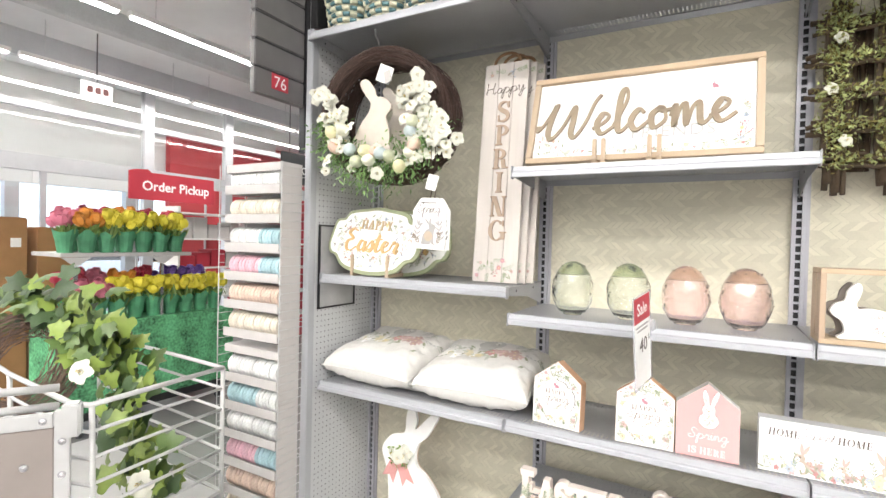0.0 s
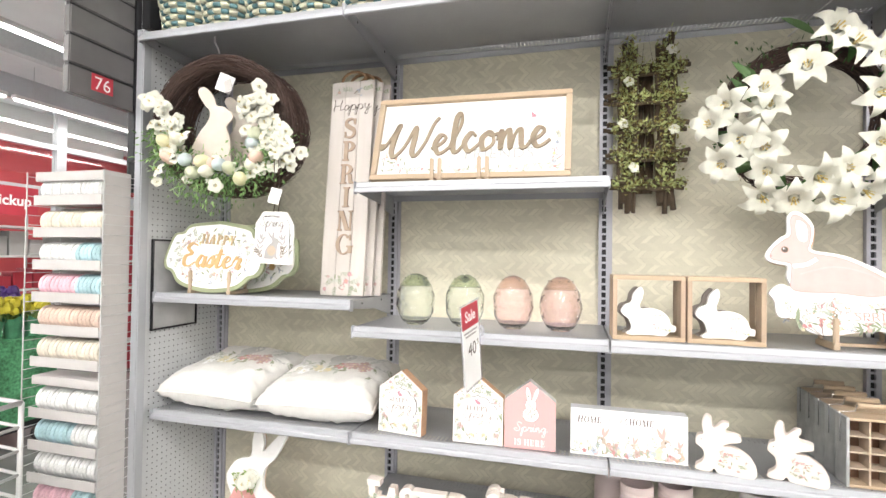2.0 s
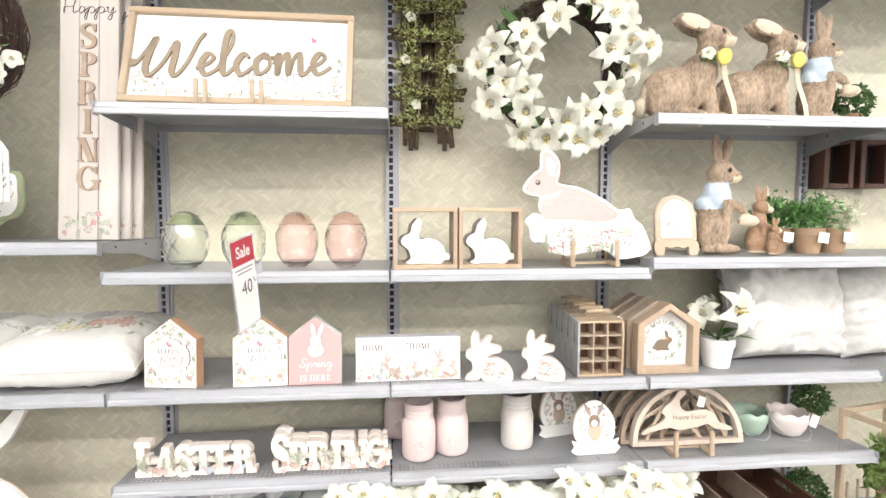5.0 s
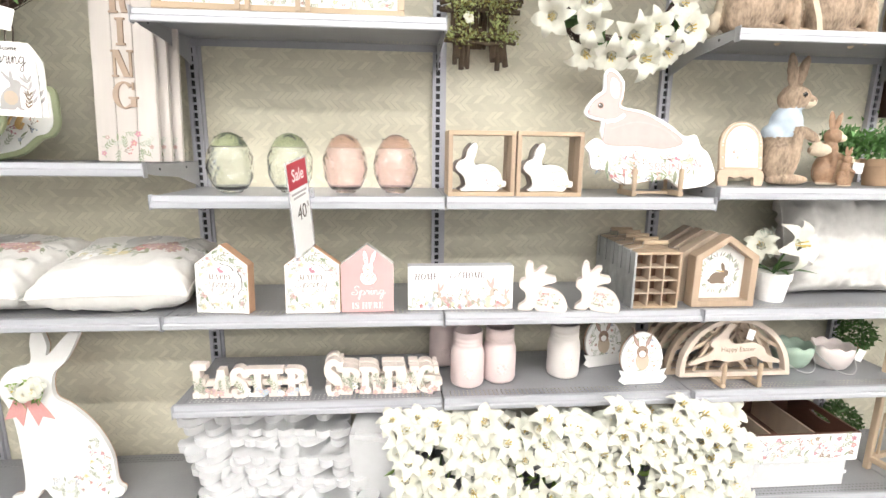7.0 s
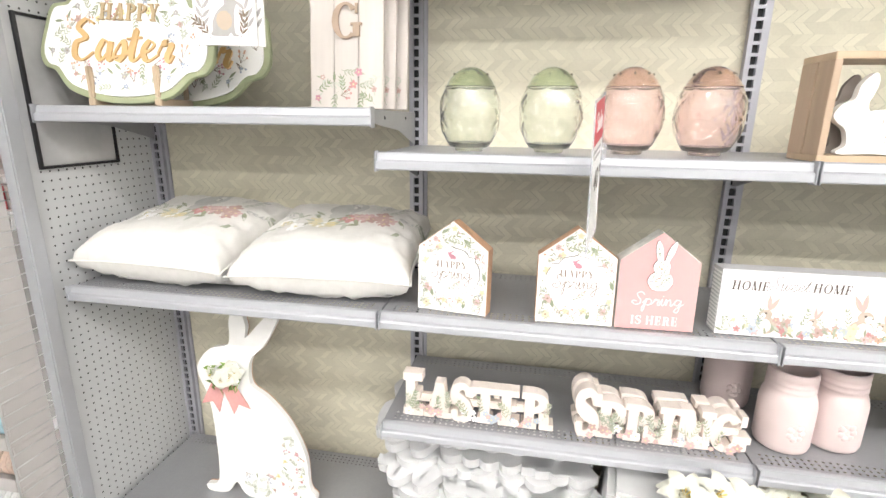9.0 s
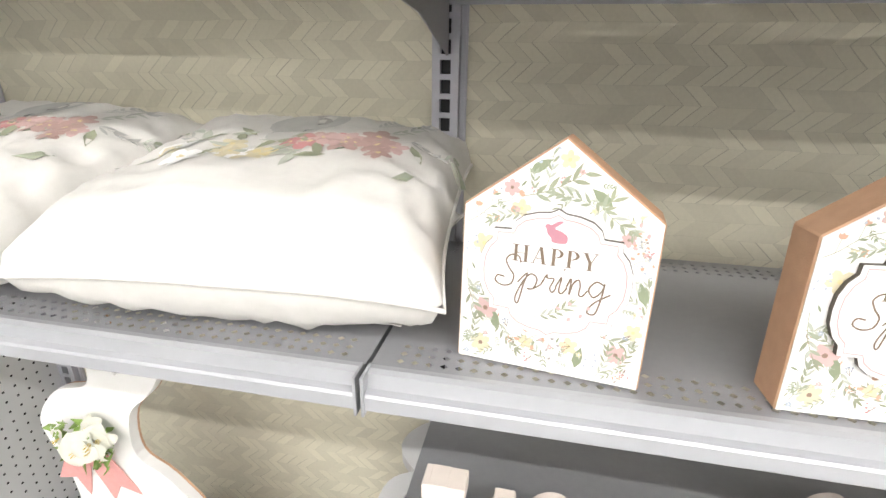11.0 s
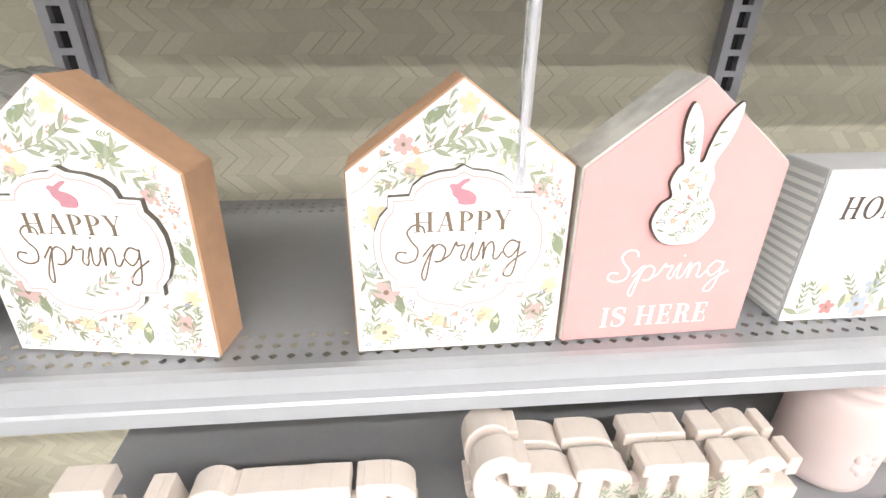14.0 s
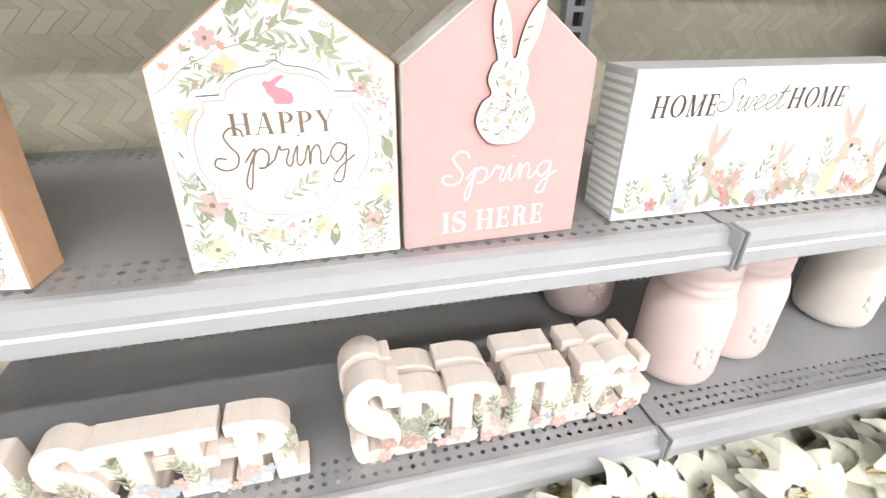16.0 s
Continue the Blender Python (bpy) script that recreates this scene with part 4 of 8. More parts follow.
for sx, rot in ((-1, 24), (1, -22)):
    out = [(-0.022, 0), (0.022, 0), (0.034, -0.115), (0.0, -0.085), (-0.034, -0.115)]
    part("ribbon_tail", slab(out, 0.003, 0.0008), mat("pink_ribbon", (0.66, 0.33, 0.31), 0.6, 0, 0.06, 80, 0.2, 500), rab, "pink ribbon", m=pose(0.1 + sx * 0.012, -0.012, 0.415, 6, rot, 0))


def petal_flower(petals, length, width, curl=0.5, cup=0.35):
    """A star flower facing +z: petals joined at the throat as curved grids, and thin stamens."""
    bm = bmesh.new()
    heart = bm.verts.new((0, 0, 0))
    for k in range(petals):
        a = 2 * math.pi * k / petals
        wide = width * (1.12 if k % 2 else 0.88) if petals == 6 else width
        rows = []
        for i in range(1, 8):
            t = i / 7
            r = length * t
            z = length * (cup * math.sin(t * 1.9) - curl * max(0, t - 0.5) ** 2 * 2.2) + (0.03 * length * t if k % 2 else 0)
            hw = wide * 0.5 * max(0.05, math.sin(math.pi * (0.1 + 0.88 * t ** 0.85))) ** (0.8 if petals == 6 else 0.55)
            rows.append([bm.verts.new((r * math.cos(a) - q * hw * math.sin(a), r * math.sin(a) + q * hw * math.cos(a), z + 0.09 * length * abs(q) * (1.1 - t))) for q in (-1, 0, 1)])
        for j in range(2):
            f = bm.faces.new((heart, rows[0][j], rows[0][j + 1]))
            f.smooth = True
        for p, q in zip(rows, rows[1:]):
            for j in range(2):
                bm.faces.new((p[j], p[j + 1], q[j + 1], q[j])).smooth = True
    for k in range(6):
        a, r = 1.05 * k + 0.4, 0.17 * length
        p = [Vector((r * math.cos(a + d), r * math.sin(a + d), length * (0.5 + 0.05 * (k % 2)))) for d in (-0.22, 0.22)]
        f = bm.faces.new((heart, bm.verts.new(p[0]), bm.verts.new(p[1])))
        f.material_index = 1
    return bm


def flower_mesh(name, petals, length, width, a, b, curl=0.5, cup=0.35):
    bm = petal_flower(petals, length, width, curl, cup)
    me = bpy.data.meshes.new(name)
    bm.to_mesh(me)
    bm.free()
    me.materials.append(a), me.materials.append(b)
    return me


LILY = flower_mesh("lily", 6, 0.068, 0.04, M_PETAL, M_STAMEN, 0.65, 0.5)
DOGWOOD = flower_mesh("blossom", 5, 0.026, 0.027, M_PETAL, M_STAMEN, 0.35, 0.18)


def leaf_mesh(name, length, width, material, bend=0.3):
    bm = bmesh.new()
    rows = []
    for i in range(6):
        t = i / 5
        hw = width / 2 * math.sin(math.pi * (0.06 + 0.94 * t)) ** 0.8
        z = -bend * length * t * t
        rows.append([bm.verts.new((s * hw, length * t, z + abs(s) * hw * 0.35)) for s in (-1, 0, 1)])
    for p, q in zip(rows, rows[1:]):
        for j in range(2):
            bm.faces.new((p[j], p[j + 1], q[j + 1], q[j])).smooth = True
    me = bpy.data.meshes.new(name)
    bm.to_mesh(me)
    bm.free()
    me.materials.append(material)
    return me


LEAF_LONG = leaf_mesh("leaf", 0.11, 0.026, M_LEAF)


def ivy_leaf(material, L=0.085):
    """A five-lobed ivy leaf with a raised midrib, from the stalk along +y."""
    bm = bmesh.new()
    rim = curve([(0.0, 0.0), (0.34, -0.06), (0.5, 0.2), (0.33, 0.36), (0.46, 0.62), (0.22, 0.66), (0.0, 1.0), (-0.22, 0.66), (-0.46, 0.62), (-0.33, 0.36), (-0.5, 0.2), (-0.34, -0.06)], 3, True)
    mid = bm.verts.new((0, L * 0.35, 0.004))
    vs = [bm.verts.new((x * L, z * L, -0.22 * L * (x * x * 2 + (z - 0.35) ** 2))) for x, z in rim]
    for i in range(len(vs)):
        bm.faces.new((mid, vs[i], vs[(i + 1) % len(vs)])).smooth = True
    me = bpy.data.meshes.new("leaf")
    bm.to_mesh(me)
    bm.free()
    me.materials.append(material)
    return me


IVY = [ivy_leaf(mat("ivy_" + n, c, 0.45, 0, 0.2, 40, 0.15, 200, per_object=0.6)) for n, c in (("lime", (0.19, 0.26, 0.05)), ("mid", (0.085, 0.14, 0.035)), ("deep", (0.045, 0.08, 0.03)))]


def put(name, me, parent, place, normal, spin=0.0, size=1.0):
    """Sets a shared mesh on a parent so that its +z points along normal."""
    ob = new(name, me)
    ob.parent = parent
    q = Vector(normal).to_track_quat("Z", "Y").to_matrix().to_4x4()
    ob.matrix_basis = Matrix.Translation(place) @ q @ pose(0, 0, 0, 0, 0, spin) @ Matrix.Diagonal((size, size, size, 1))
    return ob


def leaf_cloud(count, spread, leaf_len, leaf_w, rnd, keep=None):
    """Many small leaves in one mesh, scattered by spread(rnd) -> (place, outward)."""
    verts, faces = [], []
    for _ in range(count):
        p, d = spread(rnd)
        d = (Vector(d) + Vector((rnd.uniform(-0.8, 0.8), rnd.uniform(-0.8, 0.8), rnd.uniform(-0.8, 0.8)))).normalized()
        s = d.orthogonal().normalized()
        s = (s * math.cos(rnd.uniform(0, 6)) + d.cross(s) * math.sin(rnd.uniform(0, 6))).normalized()
        L, W = leaf_len * rnd.uniform(0.6, 1.2), leaf_w * rnd.uniform(0.6, 1.2)
        n, p = len(verts), Vector(p)
        up = d.cross(s) * W * 0.3
        verts += [p, p + d * L * 0.45 + s * W * 0.5 + up, p + d * L, p + d * L * 0.45 - s * W * 0.5 + up, p + d * L * 0.45]
        faces += [(n, n + 1, n + 4), (n + 1, n + 2, n + 4), (n + 2, n + 3, n + 4), (n + 3, n, n + 4)]
    bm = bmesh.new()
    vs = [bm.verts.new(v) for v in verts]
    for f in faces:
        bm.faces.new([vs[i] for i in f])
    return bm


bow = Vector((0.115, -0.02, 0.45))
for k in range(6):
    put("blossom", DOGWOOD, rab, bow + Vector((rnd.uniform(-0.04, 0.05), rnd.uniform(-0.015, 0), rnd.uniform(-0.02, 0.035))), (rnd.uniform(-0.5, 0.5), -1, rnd.uniform(-0.3, 0.5)), 40 * k, rnd.uniform(0.9, 1.3))
part("foliage", leaf_cloud(60, lambda r: (bow + Vector((r.uniform(-0.05, 0.05), r.uniform(-0.005, 0.008), r.uniform(-0.05, 0.03))), (r.uniform(-1, 1), -0.6, r.uniform(-1, 1))), 0.03, 0.012, rnd), M_LEAFL, rab)


# Cushions: a soft square with pinched corners and a printed garland.
def make_cushion(w, d, h, label, name="cushion", material=None, wrinkle=0.004, printed=True, seed=1):
    c = thing(name, label, "cushion", pose(0, 0, -5))
    r = random.Random(seed)
    bm = bmesh.new()
    N = 40

    def puff(u, v, side):
        x, y = u * w / 2, v * d / 2
        e = max(0.0, (1 - u ** 4) * (1 - v ** 4)) ** 0.42
        rim = max(abs(u), abs(v)) ** 3
        n = noise.noise(Vector((x * 9 + seed, y * 9, side))) * wrinkle * 1.6 + noise.noise(Vector((x * 30 + seed, y * 12, side))) * wrinkle * 0.7
        fold = 1 - abs(noise.noise(Vector((u * 4.2 + seed, v * 4.2, side * 3)))) * 3
        return h / 2 * e + (n + fold * rim * wrinkle * 1.4) * min(1, e * 1.6)

    for side in (1, -1):
        grid = []
        for i in range(N + 1):
            row = []
            for j in range(N + 1):
                u, v = i / N * 2 - 1, j / N * 2 - 1
                x, y = u * w / 2 * (1 - 0.07 * (1 - abs(v) ** 3) * abs(u)), v * d / 2 * (1 - 0.07 * (1 - abs(u) ** 3) * abs(v))
                row.append(bm.verts.new((x, y, side * puff(u, v, side))))
            grid.append(row)
        for i in range(N):
            for j in range(N):
                f = bm.faces.new((grid[i][j], grid[i + 1][j], grid[i + 1][j + 1], grid[i][j + 1]))
                f.smooth = True
                if side < 0:
                    f.normal_flip()
    bmesh.ops.remove_doubles(bm, verts=bm.verts[:], dist=0.0006)
    part("cover", bm, material or M_FABRIC, c)
    edge = [(w / 2 * u * (1 - 0.07 * (1 - abs(v) ** 3) * abs(u)), d / 2 * v * (1 - 0.07 * (1 - abs(u) ** 3) * abs(v)), 0) for u, v in [(-1 + k / 10, -1) for k in range(20)] + [(1, -1 + k / 10) for k in range(20)] + [(1 - k / 10, 1) for k in range(20)] + [(-1, 1 - k / 10) for k in range(20)]]
    part("piping", tube(edge, 0.003, 6, True), material or M_FABRIC, c)
    if printed:
        F = Flat()
        F.blob(0.0, 0.1, 0.062, "mist", 18, 0.75), F.blob(-0.01, 0.055, 0.04, "mist", 14, 0.9), F.blob(0.0, 0.1, 0.035, "grey", 12, 0.6)
        for a in (1.3, 1.75):
            F.leaf(0.0, 0.12, a, 0.085, 0.03, "grey")
        for k in range(34):
            x, z, a = r.gauss(0, 0.1), r.gauss(0.01, 0.03), r.uniform(0, 6.28)
            F.leaf(x, z, a, 0.045, 0.016, r.choice(("sage", "olive", "pale")))
        for x, z, a in ((0.12, 0.06, 0.7), (0.15, 0.03, 0.3), (0.1, 0.08, 1.1), (-0.14, 0.03, 2.6), (-0.12, -0.01, 3.4)):
            twig(F, x, z, a, 0.08, r, "mist")
        for k in range(26):
            side = r.choice((-1, 1))
            F.flower(side * 0.075 + r.gauss(0, 0.04), 0.0 + 0.025 * side + r.gauss(0, 0.02), r.uniform(0.013, 0.028), r.choice(("butter", "butter", "white", "yellow") if side < 0 else ("petal", "pink", "petal", "blush")), "yellow", 5, r)
        bm2 = F.bm
        for v in bm2.verts:
            x, y, lift = v.co.x, v.co.z, -v.co.y
            u, q = x / (w / 2), y / (d / 2)
            u, q = u / (1 - 0.07 * (1 - abs(q) ** 3) * abs(u)), q / (1 - 0.07 * (1 - abs(u) ** 3) * abs(q))
            v.co = (x, y, puff(max(-1, min(1, u)), max(-1, min(1, q)), 1) + 0.0013 + lift)
        bmesh.ops.recalc_face_normals(bm2, faces=bm2.faces[:])
        F.mesh("floral_print", c)
    return c


lab = "white cotton cushion with printed spring flowers and a grey rabbit"
cush = make_cushion(0.49, 0.46, 0.165, lab, seed=3, wrinkle=0.009)
copy_thing(cush, pose(-1.577, 0.232, T3 + 0.108, 9, 0, -3))
copy_thing(cush, pose(-1.095, 0.225, T3 + 0.104, 8, 0, 4))
plain = make_cushion(0.43, 0.36, 0.12, "plain backed white cotton cushion under another", seed=8, printed=False)
copy_thing(plain, pose(-1.50, 0.24, T3 + 0.035, 3, 0, 5) @ Matrix.Diagonal((1, 1, 0.5, 1)))
copy_thing(plain, pose(-1.10, 0.245, T3 + 0.035, 3, 0, -2) @ Matrix.Diagonal((1, 1, 0.5, 1)))
for master in (cush, plain):
    for o in (*master.children_recursive, master):
        bpy.data.objects.remove(o)

# Scalloped plaque on an easel.
plaque_out = curve([(0.25, 0.02), (0.235, 0.075), (0.19, 0.085), (0.16, 0.115), (0.05, 0.13), (0, 0.135), (-0.05, 0.13), (-0.16, 0.115), (-0.19, 0.085), (-0.235, 0.075), (-0.25, 0.02), (-0.255, -0.03), (-0.235, -0.06), (-0.2, -0.07), (-0.15, -0.11), (-0.05, -0.13), (0.05, -0.13), (0.15, -0.11), (0.2, -0.07), (0.235, -0.06), (0.255, -0.03)], 4, True)
plaque_out = [(x, z * 1.16) for x, z in plaque_out]
M_SAGE = mat("sage_paint", (0.30, 0.33, 0.20), 0.6, 0, 0.06, 40)


def make_plaque(m):
    p = thing("easter_plaque", "scalloped sage green edged plaque with floral print and gold letters", "plaque", m, "scalloped plaques")
    part("rim", slab(plaque_out, 0.014, 0.002), M_SAGE, p, "sage green rim")
    part("face", slab([(x * 0.93, z * 0.89) for x, z in plaque_out], 0.003, 0, -0.0035), M_PRINT, p)
    F = Flat()
    florals(F, [(x * 0.92, z * 0.87) for x, z in plaque_out], 60, 0.042, random.Random(9), lambda x, z: abs(z) < 0.05 and abs(x) < 0.14, ("blue", "grey", "blush", "yellow", "pale"))
    F.mesh("floral_print", p, m=pose(0, -0.004, 0))
    for letter in capitals("HAPPY", 0.01, 0.05, 0.042, 0.2, 0.08, width=0.17):
        part("letter", raised(letter, 0.004, -0.0045), mat("wood_letter", (0.45, 0.34, 0.20), 0.5, 0, 0.08), p, "raised wooden letter")
    strokes, w = script("Easter", 0, 0, 0.049, 0.02, 1.25)
    bm = bmesh.new()
    for s in strokes:
        ribbon(bm, [(x - w / 2, z - 0.052) for x, z in s], 0.0105, -0.009, 0.005, 0.5)
    part("script_lettering", bm, INK["gold"], p, "golden script letters")
    return p


make_plaque(tilt_pose(-1.575, 0.045, TA + 0.158, 14, -2, 3))
make_plaque(tilt_pose(-1.50, 0.16, TA + 0.15, 14, 0, 0))
easel("pale wooden easel holding the scalloped plaque", 0.19, pose(-1.565, 0.055, TA + 0.003))

# Tall boards leaning in a row.
M_BOARD = mat("whitewashed_boards", (0.57, 0.525, 0.49), 0.6, 0, 0.07, 25, 0.2, 90, stretch=(1, 1, 0.1))
for k in range(3):
    b = thing("spring_board", "tall whitewashed plank sign with raised wooden letters", "sign", tilt_pose(-1.035 + 0.022 * k, 0.142 + 0.035 * k, TA + 0.004, 5.2), "tall plank signs")
    for i in range(3):
        part("plank", box(-0.0975 + 0.065 * i + 0.0008, -0.0325 + 0.065 * i - 0.0008, 0, 0.016, 0, 0.915, 0.0015), M_BOARD, b)
    F = Flat()
    rr = random.Random(21)
    florals(F, [(-0.095, 0.005), (0.095, 0.005), (0.095, 0.11), (-0.095, 0.11)], 16, 0.042, rr, tones=("pink", "blush", "rose"))
    florals(F, [(-0.095, 0.84), (0.095, 0.84), (0.095, 0.912), (-0.095, 0.912)], 8, 0.05, rr, tones=("blush", "grey"))
    F.mesh("floral_print", b)
    for i, ch in enumerate("SPRING"):
        letter = capitals(ch, 0, 0.664 - 0.099 * i, 0.085, 0.2, 0.075, 0.07)[0]
        part("letter", raised(letter, 0.006, -0.001), mat("tan_wood_letter", (0.37, 0.275, 0.205), 0.6, 0, 0.12, 30), b)
    strokes, w = script("Happy", 0, 0, 0.023, 0.04, 1.45)
    bm = bmesh.new()
    for s in strokes:
        ribbon(bm, [(x - w / 2, z + 0.785) for x, z in s], 0.0023, -0.0015, 0.0015)
    part("script_lettering", bm, INK["ink"], b)
    loop = [(0.07 * math.cos(a) * 0.8, 0.008, 0.915 + 0.045 * math.sin(a)) for a in [math.pi * q / 10 for q in range(11)]]
    part("rope", tube(loop, 0.0065, 6), mat("jute_rope", (0.30, 0.18, 0.10), 0.9, 0, 0.2, 90, 0.6, 400), b, "brown jute rope")


# Twig wreath with blossoms, eggs and two wooden rabbits.
def twig_ring(R, r, count, rnd, squash=1.0):
    bm = bmesh.new()
    for k in range(count):
        a0, span, ph, rr = rnd.uniform(0, 6.28), rnd.uniform(0.8, 2.2), rnd.uniform(0, 6.28), r * math.sqrt(rnd.random())
        tw = rnd.uniform(-1.5, 1.5)
        pts = []
        for i in range(9):
            a = a0 + span * i / 8
            q = ph + tw * i / 8
            rad = R + rr * math.cos(q)
            out = rad + rnd.gauss(0, 0.0035) + (0.012 * rnd.random() if i == 8 else 0)
            pts.append((out * math.cos(a), rr * math.sin(q) * squash + rnd.gauss(0, 0.003), out * math.sin(a)))
        tube(pts, rnd.uniform(0.0012, 0.0032), 5, bm=bm, taper=0.0008)
    return bm


WREATH_HARE = curve([(0, 0), (0.03, 0.12), (0.07, 0.2), (0.25, 0.42), (0.45, 0.58), (0.48, 0.7), (0.36, 0.79), (0.22, 0.93), (0.27, 1.0), (0.42, 0.99), (0.58, 0.87), (0.64, 0.78), (0.8, 0.76), (0.97, 0.68), (1.0, 0.61), (0.88, 0.52), (0.88, 0.47), (0.95, 0.34), (0.96, 0.18), (0.9, 0.02)], 4, True)
wr = thing("twig_wreath", "dark twig wreath with white blossoms, pastel eggs and wooden rabbits", "wreath", pose(-1.49, -0.005, 2.10, 0, 0, 13))
part("twig_ring", twig_ring(0.25, 0.036, 760, rnd, 1.5), M_TWIG, wr)
ring2 = part("rear_twig_ring", twig_ring(0.25, 0.034, 460, rnd, 1.3), M_TWIG, wr, "second wreath ring hanging behind", m=pose(0.03, 0.10, 0.0))
for k, dy in enumerate((0.0, 0.12)):
    part("rabbit_board", slab(scaled(WREATH_HARE, 0.185, 0.32, -0.145, 0), 0.008, 0.0015), mat("pale_ply", (0.60, 0.53, 0.46), 0.6, 0, 0.06, 30), wr, "pale wooden rabbit shape", m=pose(0.05 * k, dy - 0.02, -0.17))
for k in range(112):
    u = rnd.random()
    if k % 3 == 0:
        p = Vector((-0.26 + 0.12 * u + rnd.gauss(0, 0.025), 0, 0.12 - 0.27 * u + rnd.gauss(0, 0.03)))
    elif k % 9 == 1:
        p = Vector((rnd.uniform(-0.26, 0.2), 0, -0.2 + rnd.gauss(0, 0.03)))
    else:
        p = Vector((0.13 + 0.15 * u + rnd.gauss(0, 0.035), 0, 0.12 - 0.27 * u + rnd.gauss(0, 0.035)))
    p.y = rnd.uniform(-0.11, -0.055)
    put("blossom", DOGWOOD, wr, p, (rnd.uniform(-0.7, 0.7), -1, rnd.uniform(-0.3, 0.7)), rnd.uniform(0, 360), rnd.uniform(0.8, 1.25))
EGGS = [mat("egg_" + n, c, 0.5, 0, 0.08, 60) for n, c in (("yellow", (0.70, 0.67, 0.42)), ("cream", (0.70, 0.69, 0.56)), ("peach", (0.66, 0.47, 0.38)), ("blue", (0.50, 0.57, 0.58)), ("green", (0.60, 0.63, 0.46)))]
egg_prof = [(0.001, -0.031), (0.012, -0.028), (0.02, -0.018), (0.0232, -0.004), (0.021, 0.012), (0.014, 0.026), (0.007, 0.032), (0, 0.0335)]
for k in range(15):
    a = -2.75 + 2.4 * k / 14 + rnd.uniform(-0.1, 0.1)
    R = 0.22 + rnd.uniform(-0.06, 0.035)
    part("egg", lathe(egg_prof, 14), EGGS[k % 5], wr, smooth=True, m=pose(R * math.cos(a), -0.085 + rnd.uniform(-0.015, 0.01), R * math.sin(a), rnd.uniform(60, 120), rnd.uniform(-60, 60)) @ Matrix.Diagonal((1.15, 1.15, 1.15, 1)))


def low_arc(r):
    a = r.uniform(-3.05, -0.1)
    R = 0.235 + r.gauss(0, 0.045)
    return (R * math.cos(a), r.uniform(-0.085, -0.02), R * math.sin(a)), (math.cos(a) * r.uniform(-0.5, 1), -0.5, math.sin(a))


part("greenery", leaf_cloud(1500, low_arc, 0.03, 0.009, rnd), mat("bright_fern", (0.22, 0.36, 0.13), 0.55, 0, 0.3, 40, 0.15, 200, island=1.0), wr)
part("dark_greenery", leaf_cloud(220, low_arc, 0.034, 0.01, rnd), M_LEAF, wr)
part("hook", tube([(-0.03, 0.0, 0.29), (-0.03, -0.01, 0.31), (-0.035, -0.03, 0.33), (-0.04, -0.02, 0.356)], 0.0035, 6), M_WIREW, wr, "white metal hanging hook")
part("price_tag", box(-0.03, 0.03, -0.002, 0, 0, 0.07, 0.0005), M_PRINT, wr, "white price tag", m=pose(0.0, -0.03, 0.13, 10, 20, 15))
part("price_tag", box(-0.018, 0.018, -0.002, 0, 0, 0.05, 0.0005), M_GRAYP, wr, "grey price tag", m=pose(0.035, -0.045, 0.125, 0, -12, -20))

# Two hanging gift tag signs.
for k in range(2):
    tg = thing("tag_sign", "white tag shaped sign with a grey rabbit sketch, hanging", "sign", tilt_pose(-1.238 + 0.012 * k, -0.045 + 0.012 * k, 1.545, -1, 0, 2) @ Matrix.Diagonal((0.9, 1, 0.92, 1)), "hanging tag signs")
    out = [(-0.083, 0), (0.083, 0), (0.083, 0.165), (0.045, 0.218), (-0.045, 0.218), (-0.083, 0.165)]
    part("board", slab(out, 0.006, 0.0008), M_PRINT, tg)
    F = Flat()
    for sx in (-1, 1):
        F.sprig(sx * 0.062, 0.02, 1.57, 0.08, "grey", random.Random(3), bend=0.3 * sx)
        F.sprig(sx * 0.04, 0.015, 1.57 - sx * 0.5, 0.05, "taupe", random.Random(4))
    F.poly(scaled(SITTING, -0.075, 0.115, 0.037, 0.02), "grey")
    F.blob(0.0, 0.055, 0.022, "cream", 10)
    for s in script("Spring", -0.055, 0.155, 0.021)[0]:
        F.strip(s, 0.0026, "ink")
    F.mesh("print", tg)
    words("welcome", 0.014, INK["ink"], tg, at=(0, -0.001, 0.193))
    part("string", tube([(0, 0.003, 0.21), (0.006, 0.003, 0.25), (0, 0.006, 0.32), (-0.02, 0.02, 0.45), (-0.03, 0.03, 0.58)], 0.0016, 5), M_TWIG, tg, "thin brown string")
pt = thing("price_tag", "small white paper price tag on the wreath", "tag", tilt_pose(-1.225, -0.06, 1.775, 5, 10, 14))
part("paper", box(-0.022, 0.022, 0, 0.0015, 0, 0.06, 0.0004), M_PRINT, pt)

# Dark framed card hanging on the end panel.
fr = thing("wall_picture", "thin black frame with a grey card on the end panel", "picture frame", pose(X0 - 0.016, 0, 0))
for y0, y1, z0, z1 in ((-0.005, 0.005, 1.25, 1.64), (0.245, 0.255, 1.25, 1.64), (0.005, 0.245, 1.25, 1.258), (0.005, 0.245, 1.632, 1.64)):
    part("frame_bar", box(-0.003, 0.006, y0, y1, z0, z1, 0.001), M_BLACK, fr)
part("card", box(-0.001, 0.002, 0.005, 0.245, 1.258, 1.632), mat("grey_photo_card", (0.42, 0.42, 0.42), 0.4, 0, 0.3, 6), fr)

